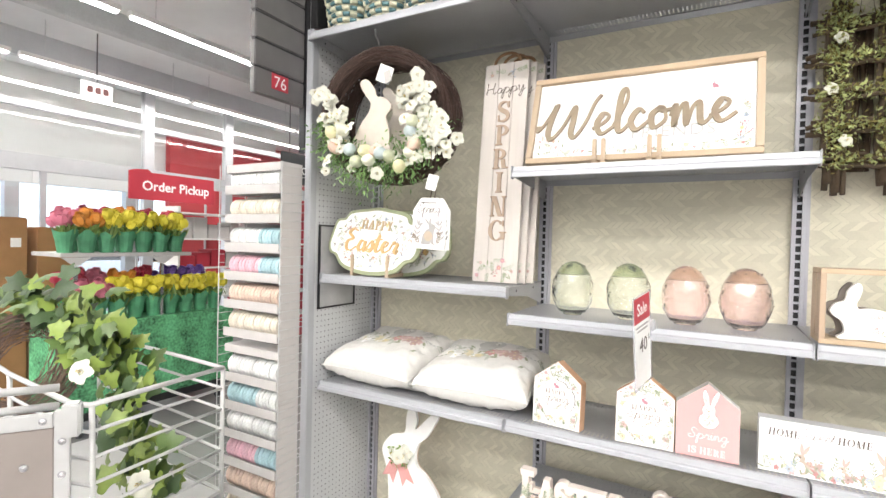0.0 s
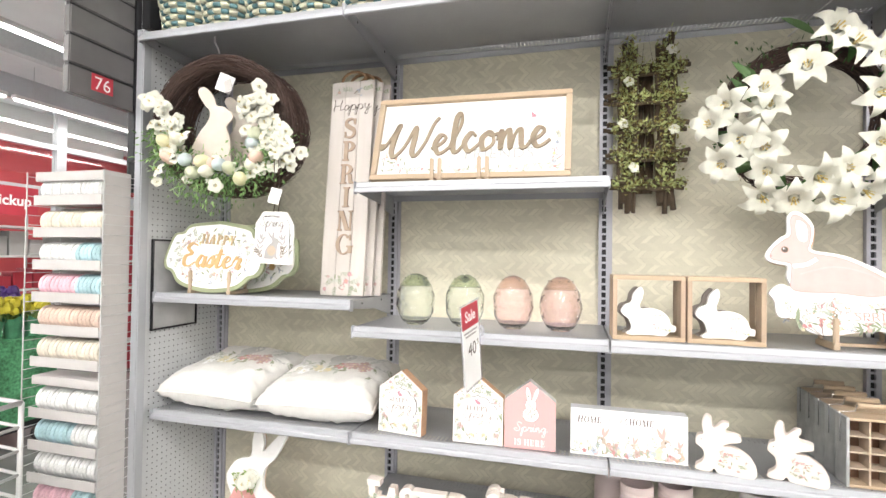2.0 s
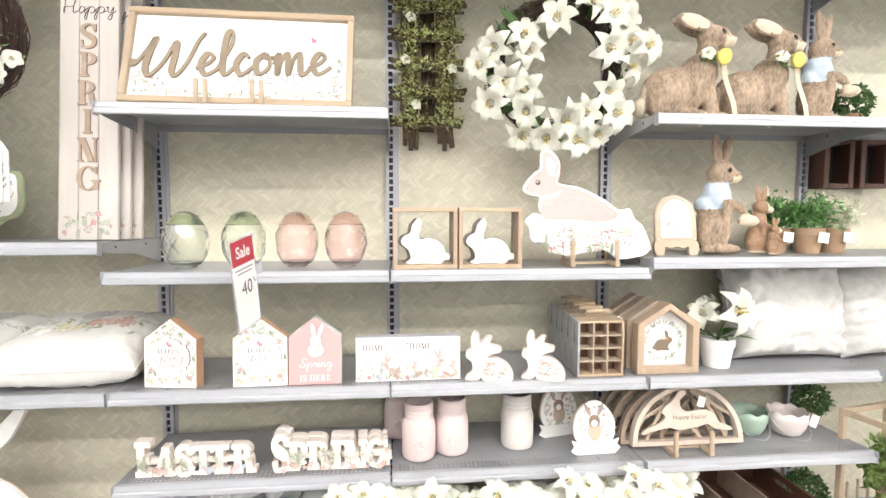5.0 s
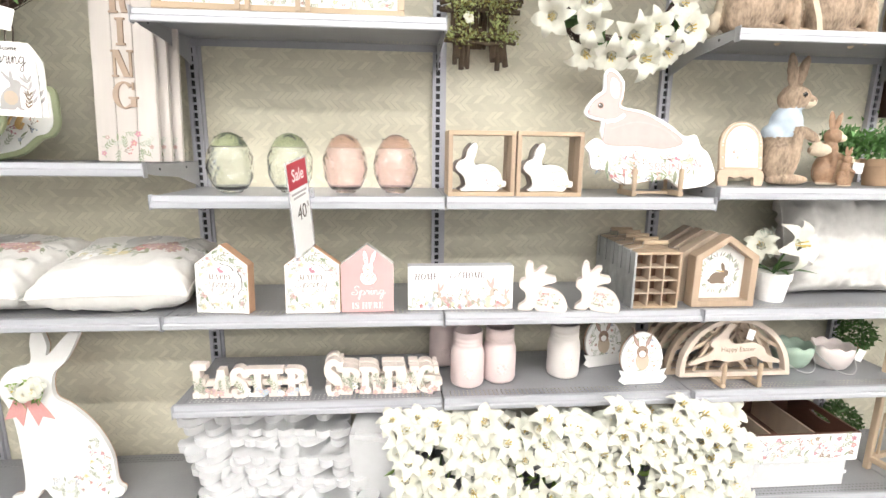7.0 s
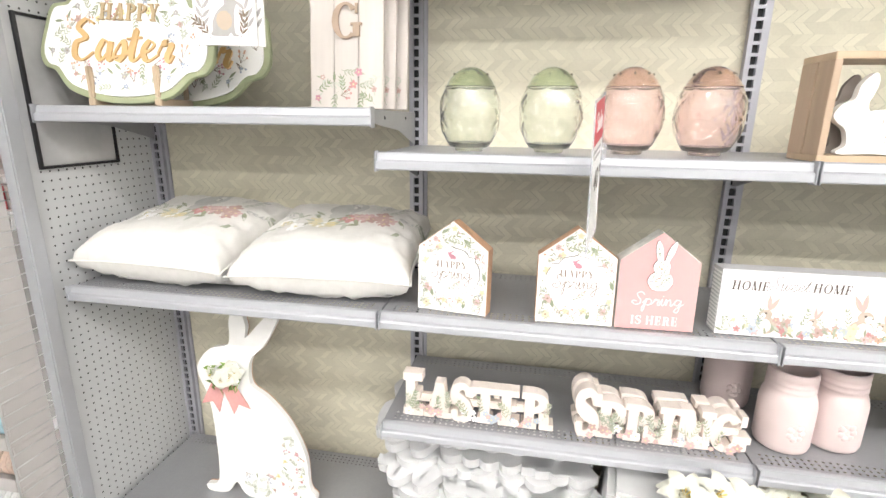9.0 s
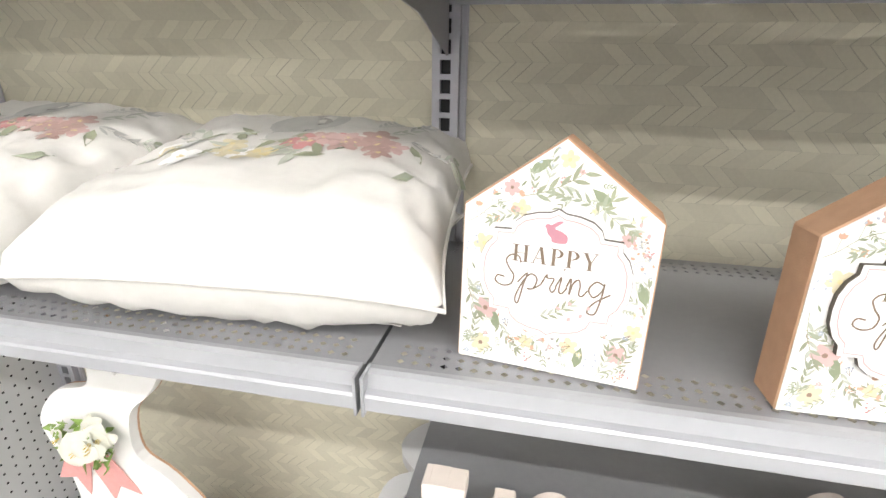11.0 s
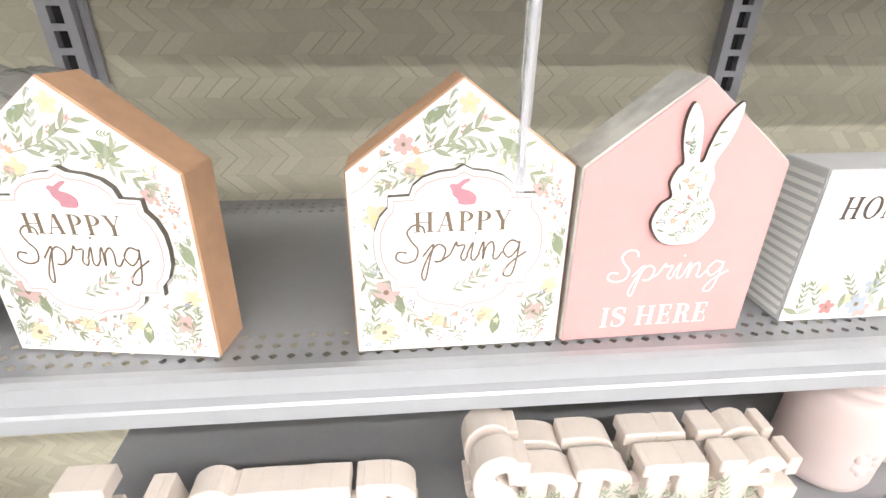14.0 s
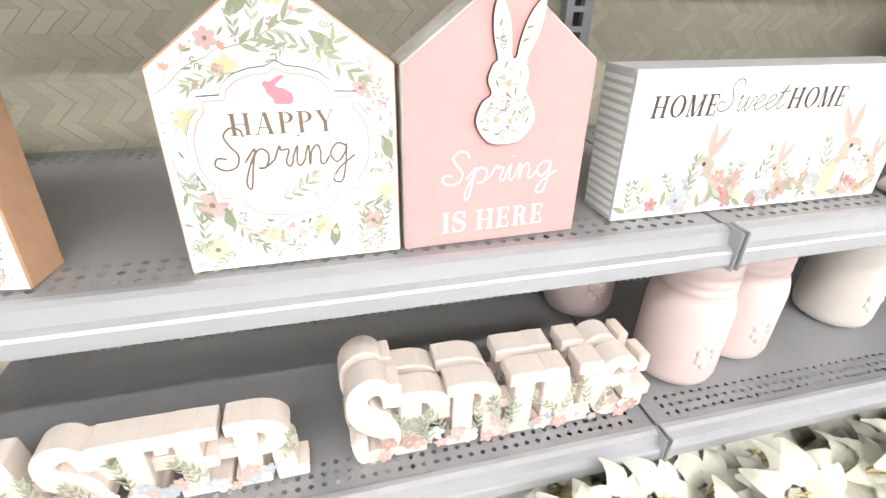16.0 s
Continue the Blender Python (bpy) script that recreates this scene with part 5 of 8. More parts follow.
# ---- bay two ----
# Framed welcome sign.
ws = thing("welcome_sign", "wide white sign in a pale wooden frame with raised script letters", "sign", tilt_pose(-0.515, 0.10, T1 + 0.024, 17, 0, 0.5))
W2, HH = 0.385, 0.362
for x0, x1, z0, z1, mt in ((-W2, W2, 0, 0.022, M_WOODX), (-W2, W2, HH - 0.022, HH, M_WOODX), (-W2, -W2 + 0.022, 0.0225, HH - 0.0225, M_WOODL), (W2 - 0.022, W2, 0.0225, HH - 0.0225, M_WOODL)):
    part("frame_bar", box(x0, x1, -0.004, 0.026, z0, z1, 0.002), mt, ws, "pale wooden frame bar")
part("panel", box(-W2 + 0.0225, W2 - 0.0225, 0.012, 0.018, 0.0225, HH - 0.0225), M_PRINT, ws)
strokes, w = script("Welcome", 0, 0, 0.082, 0.045, 1.06)
bm = bmesh.new()
for s in strokes:
    ribbon(bm, [(x - w / 2 - 0.01, z + 0.10) for x, z in s], 0.0165, 0.004, 0.007, 0.3)
part("script_lettering", bm, mat("driftwood", (0.30, 0.235, 0.165), 0.6, 0, 0.1, 30), ws, "raised natural wood script")
F = Flat()
florals(F, [(-0.36, 0.024), (0.36, 0.024), (0.36, 0.11), (0.32, 0.075), (0.1, 0.06), (-0.2, 0.07), (-0.36, 0.15)], 46, 0.032, rnd)
florals(F, [(0.29, 0.03), (0.36, 0.03), (0.36, 0.22), (0.32, 0.2)], 12, 0.034, rnd)
F.mesh("floral_print", ws, m=pose(0, 0.0118, 0))
words("FRIENDS", 0.045, INK["mist"], ws, at=(0.12, 0.0112, 0.085), spacing=1.15)
F = Flat()
F.poly(scaled(RABBIT_MINI, 0.02, 0.026, 0.235, 0.255), "rose")
F.mesh("rabbit_print", ws, m=pose(0, 0.0118, 0))
for ex in (-0.62, -0.44):
    easel("small pale wooden easel under the welcome sign", 0.03, pose(ex + 0.0, 0.115, T1 + 0.003))

# Glass egg jars.
def egg_radius(t, R):
    q = (0.45 - t) / 0.52 if t < 0.45 else (t - 0.45) / 0.55
    return R * math.sqrt(max(0.0, 1 - q * q))


def egg_jar(x, y, material, label, dark):
    e = thing("egg_jar", label, "glass jar", pose(x, y, T2 + 0.0015, 0, 0, 20 * x), "glass egg jars")
    R, Hh, cut = 0.0745, 0.2, 0.76
    wall = 0.0032
    levels = [0.05 + (cut - 0.05) * i / 40 for i in range(41)]
    prof = [(0.0, 0.0), (0.034, 0.0), (0.0365, 0.003), (0.036, 0.008)] + [(egg_radius(t, R), Hh * t) for t in levels]
    prof += [(egg_radius(t, R) - wall, Hh * t) for t in levels[::-1] if t > 0.09] + [(0.03, 0.014), (0.0, 0.012)]
    bm = lathe(prof, 96)
    # Pressed relief: two crossing zigzag bands that make diamonds, and a scalloped shoulder.
    for v in bm.verts:
        a, r = math.atan2(v.co.y, v.co.x), math.hypot(v.co.x, v.co.y)
        z = v.co.z
        if 0.03 < z < 0.147 and r > egg_radius(z / Hh, R) - 0.002:
            zig = abs((a * 8 / (2 * math.pi)) % 1 - 0.5) * 2
            lines = (0.042 + 0.04 * zig, 0.122 - 0.04 * zig, 0.118 + 0.022 * zig)
            k = sum(math.exp(-((z - q) / 0.0032) ** 2) for q in lines) * 0.0025
            v.co.x *= 1 + k / r
            v.co.y *= 1 + k / r
    bowl = part("bowl", bm, material, e, smooth=True)
    r0, z0 = egg_radius(cut, R), Hh * cut
    tops = (0.78, 0.81, 0.84, 0.87, 0.9, 0.93, 0.955, 0.975, 0.99)
    lid = [(r0 - 0.0035, z0 + 0.0006), (r0 + 0.0008, z0 + 0.0006), (r0 + 0.001, z0 + 0.003)] + [(egg_radius(t, R), Hh * t) for t in tops] + [(0, Hh), (0, Hh - 0.0032)] + [(egg_radius(t, R) - 0.0032, Hh * t - 0.0015) for t in tops[:-1][::-1]] + [(r0 - 0.0035, z0 + 0.0006)]
    lidp = part("lid", lathe(lid, 40), dark, e, "darker glass lid with small holes", True)
    bowl.visible_shadow = lidp.visible_shadow = False
    bm = bmesh.new()
    for k in range(8):
        a = k * math.pi / 4
        rr_, zz = egg_radius(0.9, R), Hh * 0.905
        bmesh.ops.create_icosphere(bm, subdivisions=1, radius=0.0035, matrix=Matrix.Translation((rr_ * math.cos(a), rr_ * math.sin(a), zz)))
    part("lid_perforation", bm, mat("lid_hole", (0.10, 0.09, 0.06), 0.6), lidp)
    return e


G1, G2 = clear_glass("green_glass", (0.945, 0.965, 0.925)), clear_glass("pink_glass", (0.99, 0.875, 0.88))
GD, PD = clear_glass("green_glass_dark", (0.62, 0.70, 0.52)), clear_glass("pink_glass_dark", (0.82, 0.66, 0.58))
egg_jar(-0.716, 0.15, G1, "pale green pressed glass egg jar with lid", GD)
egg_jar(-0.52, 0.16, G1, "pale green pressed glass egg jar with lid", GD)
egg_jar(-0.336, 0.165, G2, "pink pressed glass egg jar with lid", PD)
egg_jar(-0.162, 0.165, G2, "pink pressed glass egg jar with lid", PD)


# House shaped blocks.
def house_block(m, w, h, depth, face, edge, label):
    b = thing("house_block", label, "house decoration", m, "house shaped blocks")
    part("body", slab(scaled(HOUSE, w, h), depth, 0.0012), edge, b)
    part("face", slab(scaled(HOUSE, w - 0.003, h - 0.003, 0, 0.0012), 0.0012, 0, -0.0014), face, b)
    return b


def spring_house(m):
    w, h = 0.181, 0.233
    b = house_block(m, w, h, 0.045, M_PRINT, M_MDF, "white floral house block with a framed happy spring medallion")
    out = scaled(HOUSE, w - 0.006, h - 0.006, 0, 0.003)
    F = Flat()
    F.clip = out
    r = random.Random(11)
    med = ornate(0.071, 0.065)
    wide = [(x * 1.06, z * 1.06 + 0.105) for x, z in med]
    for x, z, q in ((-0.035, 0.166, 0.011), (-0.068, 0.128, 0.013), (0.022, 0.034, 0.011), (0.004, 0.214, 0.01), (-0.02, 0.03, 0.009), (0.078, 0.06, 0.01)):
        F.flower(x, z, q * 0.85, "butter", "yellow", 5, r)
    for x, z, q in ((-0.063, 0.06, 0.012), (0.066, 0.034, 0.01), (-0.066, 0.02, 0.011), (-0.045, 0.185, 0.008), (0.062, 0.148, 0.007)):
        F.flower(x, z, q, "petal" if z > 0.03 else "butter", "brown", 6, r)
    for x, z, a, q in ((-0.086, 0.148, 0.5, 0.046), (0.06, 0.122, 0.35, 0.026), (-0.034, 0.016, 0.7, 0.036), (0.078, 0.13, 1.8, 0.02)):
        spray(F, "orange", x, z, a, q, r)
    for ink, x, z, a, q in (("sky", -0.022, 0.2, 0.9, 0.022), ("sky", -0.058, 0.172, 1.6, 0.018), ("petal", 0.058, 0.17, -1.1, 0.03), ("sky", 0.075, 0.137, -1.2, 0.018), ("grey", 0.012, 0.008, 1.7, 0.024), ("sky", -0.084, 0.112, 1.2, 0.018), ("petal", 0.082, 0.098, -1.4, 0.02), ("sky", 0.04, 0.008, 1.2, 0.018)):
        spray(F, ink, x, z, a, q, r)
    for x, z, a, q in ((-0.034, 0.178, 0.25, 0.05), (0.026, 0.186, -0.9, 0.04), (0.03, 0.166, 0.8, 0.042), (-0.084, 0.1, -1.5, 0.04), (-0.084, 0.082, 0.1, 0.03), (0.083, 0.072, 1.3, 0.03), (0.05, 0.05, -0.2, 0.036), (-0.05, 0.052, -1.2, 0.032), (0.05, 0.006, 1.1, 0.028), (-0.082, 0.012, 1.1, 0.03), (0.066, 0.018, 0.9, 0.026), (-0.014, 0.19, 1.3, 0.03), (0.0, 0.012, 2.2, 0.026)):
        twig(F, x, z, a, q * 1.15, r), twig(F, -x * 0.97, z * 0.9 + 0.012, a + 2.4, q * 0.8, r, "sage")
    for x, z, a in ((0.085, 0.088, 1.9), (-0.03, 0.2, 0.6), (0.03, 0.012, 1.4), (-0.05, 0.038, 1.8), (0.045, 0.176, 2.5)):
        F.leaf(x, z, a, 0.024, 0.011, "leaf")
    florals(F, out, 46, 0.012, r, lambda x, z: inside(x, z, wide), ("butter", "petal", "sky", "petal"))
    F.mesh("floral_print", b, m=pose(0, -0.0014, 0))
    badge = part("medallion", slab([(x, z + 0.105) for x, z in med], 0.0048, 0, -0.0066), mat("dark_edge_board", (0.10, 0.085, 0.07), 0.6), b, "dark edged wooden medallion")
    part("medallion_face", slab([(x * 0.994, z * 0.994 + 0.105) for x, z in med], 0.0006, 0, -0.0074), M_PRINT, badge)
    F = Flat()
    ring = [(x * 0.925, z * 0.92 + 0.105) for x, z in med]
    F.strip(ring + ring[:1], 0.0013, "petal")
    F.poly(scaled(HARE, 0.022, 0.021, -0.011, 0.1385), "rose")
    word, wd = script("Spring", 0, 0, 0.0162, 0.02, 1.2)
    for s in word:
        F.strip([(x - wd / 2, z + 0.089) for x, z in s], 0.0016, "taupe")
    twig(F, -0.014, 0.062, 0.3, 0.036, r), spray(F, "petal", 0.0, 0.064, 0.35, 0.03, r)
    for letter in capitals("HAPPY", 0.0, 0.1165, 0.0168, width=0.078):
        for q in letter:
            F.poly(q, "taupe")
    F.mesh("medallion_print", badge, m=pose(0, -0.0074, 0))
    return b


spring_house(tilt_pose(-0.7375, 0.042, T3 + 0.0015, 3, -8))
spring_house(tilt_pose(-0.4395, 0.03, T3 + 0.0015, 3, 1))
pk = house_block(tilt_pose(-0.2575, 0.034, T3 + 0.0015, 1.5, 2), 0.176, 0.233, 0.045, M_PINK, mat("floral_wrap", (0.60, 0.59, 0.55), 0.5, 0, 0.25, 45), "pink painted house block with a floral bunny cut-out")
bun = part("bunny_cutout", slab(scaled(BUNNY_FRONT, 0.056, 0.119, 0.003, 0.096), 0.003, 0, -0.0048), mat("dark_edge_board", (0.10, 0.085, 0.07), 0.6), pk, "dark edged bunny shape")
part("bunny_face", slab(scaled(BUNNY_FRONT, 0.0545, 0.1175, 0.003, 0.0967), 0.0006, 0, -0.0056), M_PRINT, bun)
F = Flat()
florals(F, scaled(BUNNY_FRONT, 0.054, 0.117, 0.003, 0.097), 40, 0.0125, random.Random(17), None, ("petal", "butter", "sky", "orange"))
F.mesh("bunny_print", bun, m=pose(0, -0.0056, 0))
F = Flat()
word, wd = script("Spring", 0, 0, 0.0152, 0.02, 1.35)
for s in word:
    F.strip([(x - wd / 2 + 0.004, z + 0.06) for x, z in s], 0.0017, "white")
for letter in capitals("IS HERE", 0, 0.013, 0.021, 0.17, 0.05, width=0.105):
    for q in letter:
        F.poly(q, "white")
F.mesh("script_lettering", pk, m=pose(0, -0.0014, 0))

# Long home sign block.
hs = thing("home_block", "long white block sign with printed rabbits, flowers and dark lettering", "sign", tilt_pose(0.062, 0.047, T3 + 0.0015, 2, 0.5))
part("body", box(-0.183, 0.183, 0, 0.055, 0, 0.154, 0.001), mat("grey_stripe_wrap", (0.55, 0.55, 0.56), 0.5, 0, 0.05), hs)
for k in range(16):
    part("stripe", box(-0.1836, -0.1831, 0.003, 0.052, 0.006 + 0.009 * k, 0.0105 + 0.009 * k), M_PRINT, hs)
part("face", box(-0.1825, 0.1825, -0.0012, -0.0002, 0.0006, 0.1534), M_PRINT, hs)
F = Flat()
word, wd = script("Sweet", 0, 0, 0.0155, 0.0, 1.15)
for s in word:
    F.strip([(x - wd / 2 - 0.043 + z * 0.25, z + 0.111) for x, z in s], 0.0012, "ink")
for cx, cz in ((-0.122, 0.108), (0.042, 0.111)):
    for letter in capitals("HOME", cx, cz, 0.0215, 0.17, 0.065, width=0.077, slope=0.1):
        for q in letter:
            F.poly(q, "ink")
rr = random.Random(31)
for bx, bs, fl in ((-0.078, 0.092, 1), (0.018, 0.07, 1), (0.112, 0.108, -1), (0.155, 0.07, 1)):
    painted_hare(F, bx, 0.008, bs, fl)
for bx, ba in ((-0.17, 1.3), (-0.15, 1.7), (-0.11, 1.8), (-0.1, 1.2), (-0.045, 1.4), (-0.012, 1.0), (0.045, 1.8), (0.06, 1.3), (0.085, 1.5), (0.14, 1.2), (0.172, 1.7), (-0.04, 1.1)):
    twig(F, bx, rr.uniform(0.008, 0.03), ba, rr.uniform(0.028, 0.046), rr, rr.choice(("olive", "leaf", "sage")))
for k in range(44):
    F.flower(rr.uniform(-0.15, 0.172), 0.01 + 0.034 * rr.random() ** 1.6, rr.uniform(0.006, 0.013), rr.choice(("butter", "petal", "orange", "petal", "sky", "pink", "white", "blush")), rr.choice(("yellow", "brown")), 5, rr)
for k in range(26):
    F.leaf(rr.uniform(-0.17, 0.17), rr.uniform(0.002, 0.02), rr.uniform(0.2, 2.9), 0.02, 0.007, rr.choice(("olive", "sage", "pale")))
F.mesh("garden_print", hs, m=pose(0, -0.0012, 0))


# Sale flag clipped to the shelf edge.
sl = thing("sale_sign", "red and white clear plastic sale flag clipped to a shelf edge", "sign", tilt_pose(-0.43, -0.095, 1.158, 0, 77, -9))
part("card", box(-0.062, 0.062, -0.0006, 0.0006, 0.004, 0.276), M_PRINT, sl)
part("header", box(-0.062, 0.062, -0.0012, -0.0008, 0.2, 0.276), M_RED, sl, "red header")
M_CLEAR = glass_like("clear_plastic", (0.85, 0.85, 0.88), 0.25)
for x0, x1, z0, z1 in ((-0.07, -0.0625, -0.004, 0.282), (0.0625, 0.07, -0.004, 0.282), (-0.0622, 0.0622, -0.004, 0.0035), (-0.0622, 0.0622, 0.2765, 0.282)):
    part("sleeve_edge", box(x0, x1, -0.0015, 0.0015, z0, z1, 0.0005), M_CLEAR, sl, "clear plastic sleeve edge")
words("Sale", 0.036, INK["white"], sl, at=(0, -0.0016, 0.222), depth=0.0004, bold=0.0008)
words("40", 0.045, INK["ink"], sl, at=(0.005, -0.001, 0.105), depth=0.0004)
words("%", 0.018, INK["ink"], sl, at=(0.05, -0.001, 0.13), depth=0.0004)
for k in range(2):
    part("text_bar", box(-0.05 + 0.01 * k, 0.05 - 0.008 * k, -0.001, -0.0008, 0.183 - 0.012 * k, 0.189 - 0.012 * k), INK["grey"], sl)
part("clip", box(0.0705, 0.092, -0.008, 0.008, 0.148, 0.18, 0.002), M_CLEAR, sl)


# Chunky wooden words.
def word_block(text, x, y, width, m_z, big, seed):
    b = thing("word_block", "chunky cream wooden word with printed flowers along the foot", "word decoration", tilt_pose(x, y, m_z, 0, 0), "cream wooden words")
    rows = capitals(text, width / 2, 0.0005, 0.106, 0.32, 0.18, 0.09, -0.05, width)
    for i, letter in enumerate(rows):
        if i == 0:
            letter = [[(x, z * 1.2) for x, z in q] for q in letter]
        part("letter", raised(letter, 0.036, 0.038, 0.0016, i), M_CREAM, b)
    part("bridge", box(0.012, width - 0.012, 0.012, 0.034, 0.04, 0.062, 0.003), M_CREAM, b)
    pen = width
    F = Flat()
    r = random.Random(seed)
    for k in range(int(width / 0.009)):
        fx, fz = r.uniform(0.01, pen - 0.01), r.uniform(0.008, 0.035)
        if k % 3 == 0:
            twig(F, fx, fz, r.uniform(0.8, 2.3), 0.045, r, r.choice(("olive", "leaf", "sage")))
        else:
            F.flower(fx, fz, r.uniform(0.007, 0.013), r.choice(("petal", "blush", "petal", "sky", "petal", "white", "white")), "yellow", 5, r)
    part("floral_relief", F.bm, [INK[k] for k in INKS], b, "printed flowers", m=pose(0, -0.0016, 0))
    return b


for text, x, seed in (("EASTER", -0.866, 4), ("SPRING", -0.412, 6)):
    word_block(text, x, 0.045, 0.40, T4 + 0.0015, True, seed)
    if text == "SPRING":
        word_block(text, x - 0.004, 0.092, 0.40, T4 + 0.0015, True, seed + 9)

# White cut-out script signs in a pile on the deck.
M_WHITE2 = mat("white_lacquer", (0.60, 0.60, 0.605), 0.35, 0, 0.03, 30)
rr = random.Random(44)
for k in range(9):
    sign = thing("script_sign", "thick white cut-out script sign lying in a pile", "sign", pose(-0.80 - 0.021 * k + rr.uniform(-0.025, 0.025), -0.01 + 0.02 * k + rr.uniform(-0.01, 0.01), TB + 0.034 + 0.036 * k, -81 + rr.uniform(-1, 1), 0, -3 + rr.uniform(-5, 5)), "pile of white script signs")
    strokes, w = script("Welcome" if k % 2 else "Easter", 0, 0, 0.083 if k % 2 else 0.115)
    bm = bmesh.new()
    for s in strokes:
        ribbon(bm, s, 0.042, 0, 0.03)
    part("script_board", bm, M_WHITE2, sign)
box_ = thing("white_bundle", "white wrapped block at the end of the sign pile", "package", pose(-0.22, 0.06, TB + 0.25, 12, 4, -8))
part("wrap", box(-0.1, 0.1, -0.09, 0.16, -0.245, 0.1, 0.02), M_WHITE2, box_)


# ---- bay three ----
# Mossy twig trellis.
tr = thing("moss_trellis", "hanging twig trellis covered with moss and tiny leaves", "trellis", pose(0.15, 0.335, 1.74))
rr = random.Random(71)
sticks = []
M_BARK = mat("rough_bark", (0.085, 0.058, 0.036), 0.9, 0, 0.35, 50, 0.8, 160, island=1.0)
LEVELS = (0.13, 0.24, 0.35, 0.46, 0.57)
for x in (-0.072, 0.066):
    for k in range(5):
        ox = x + (k - 2) * 0.013 + rr.uniform(-0.004, 0.004)
        z0, z1 = rr.uniform(0, 0.06), rr.uniform(0.62, 0.71)
        pts = [(ox + rr.uniform(-0.006, 0.006), rr.uniform(-0.012, 0.012), z0 + (z1 - z0) * i / 9) for i in range(10)]
        sticks.append((ox, z0, z1))
        part("twig", tube(pts, rr.uniform(0.007, 0.012), 6), M_BARK, tr)
for z in LEVELS:
    for k in range(4):
        x0, x1 = -0.13 - rr.uniform(0, 0.03), 0.12 + rr.uniform(0, 0.035)
        zz = z + (k - 1.5) * 0.012
        pts = [(x0 + (x1 - x0) * i / 8, -0.018 + rr.uniform(-0.008, 0.008) + 0.02 * (k % 2), zz + rr.uniform(-0.006, 0.006)) for i in range(9)]
        part("cross_twig", tube(pts, rr.uniform(0.005, 0.01), 6), M_BARK, tr)
for k in range(7):
    ox = -0.03 + 0.009 * k
    part("rear_twig", tube([(ox + rr.uniform(-0.01, 0.01), 0.045, 0.1 + 0.1 * i) for i in range(6)], 0.007, 5), M_BARK, tr)


def on_trellis(r):
    if r.random() < 0.55:
        ox, z0, z1 = r.choice(sticks)
        p = (ox + r.gauss(0, 0.012), r.uniform(-0.045, -0.005), r.uniform(z0 + 0.08, z1 + 0.01))
    else:
        p = (r.uniform(-0.135, 0.135), r.uniform(-0.05, -0.015), r.choice(LEVELS) + r.gauss(0, 0.013))
    return p, (r.uniform(-1, 1), -0.8, r.uniform(-1, 1))


part("moss", leaf_cloud(1500, on_trellis, 0.018, 0.007, rr), M_MOSS, tr)
part("vine_leaves", leaf_cloud(1500, on_trellis, 0.019, 0.01, rr), mat("olive_leaf", (0.36, 0.40, 0.16), 0.6, 0, 0.25, 40, 0.15, 200, island=1.0), tr)
for p in ((-0.07, -0.04, 0.52), (0.09, -0.04, 0.33), (-0.05, -0.04, 0.19), (0.08, -0.04, 0.63), (-0.09, -0.04, 0.36)):
    put("blossom", DOGWOOD, tr, p, (rr.uniform(-0.4, 0.4), -1, 0.2), 30, 0.85)
part("hanger_wire", tube([(-0.02, 0, 0.6), (-0.005, 0, 0.76), (0.02, 0, 0.6)], 0.0012, 5), M_CHROME, tr)
part("hook", tube([(-0.005, 0.06, 0.765), (-0.005, 0.0, 0.765), (-0.005, -0.02, 0.775), (-0.005, -0.03, 0.79)], 0.003, 6), M_WIREW, tr, "white peg hook")

# Lily wreath.
lw = thing("lily_wreath", "round wreath of white artificial lilies with green leaves", "wreath", pose(0.632, 0.24, 2.065))
part("twig_ring", twig_ring(0.232, 0.034, 420, rr), M_TWIG, lw)
SPOTS = ((4, 25), (17, 16), (9, 20), (-3, 14), (-25, 4), (-14, 9), (-30, -2), (-20, -7), (-12, 3), (-26, -15), (-13, -18), (-15, -26), (-6, -27), (1, -20), (5, -28), (9, -18), (17, -10), (21, -18), (24, -2), (25, 8), (30, 5), (16, 5), (-14, -10), (13, -25), (22, 16))
for dx, dz in SPOTS:
    p = (dx / 100, -0.085 + rr.uniform(-0.03, 0.02), dz / 100)
    put("lily", LILY, lw, p, (0.02 * dx + rr.uniform(-0.35, 0.35), -1, 0.015 * dz + rr.uniform(-0.45, 0.25)), rr.uniform(0, 360), rr.uniform(1.0, 1.2))
for k in range(30):
    a = rr.uniform(0, 6.28)
    ob = new("leaf", LEAF_LONG)
    ob.parent = lw
    R = rr.uniform(0.18, 0.27)
    ob.matrix_basis = pose(R * math.cos(a), -0.04 + rr.uniform(-0.03, 0.02), R * math.sin(a), 90 + rr.uniform(-25, 25), math.degrees(-a) + rr.uniform(20, 160), 0)
part("filler_leaves", leaf_cloud(260, lambda r: ((0.235 * math.cos(q := r.uniform(0, 6.28)) + r.gauss(0, 0.03), r.uniform(-0.06, 0), 0.235 * math.sin(q) + r.gauss(0, 0.03)), (math.cos(q), -0.7, math.sin(q))), 0.026, 0.01, rr), M_LEAF, lw)
part("hook", tube([(0.0, 0.12, 0.34), (0.03, 0.06, 0.36), (0.09, -0.1, 0.395), (0.1, -0.13, 0.4), (0.1, -0.135, 0.42)], 0.003, 6), M_WIREW, lw, "white metal hook")

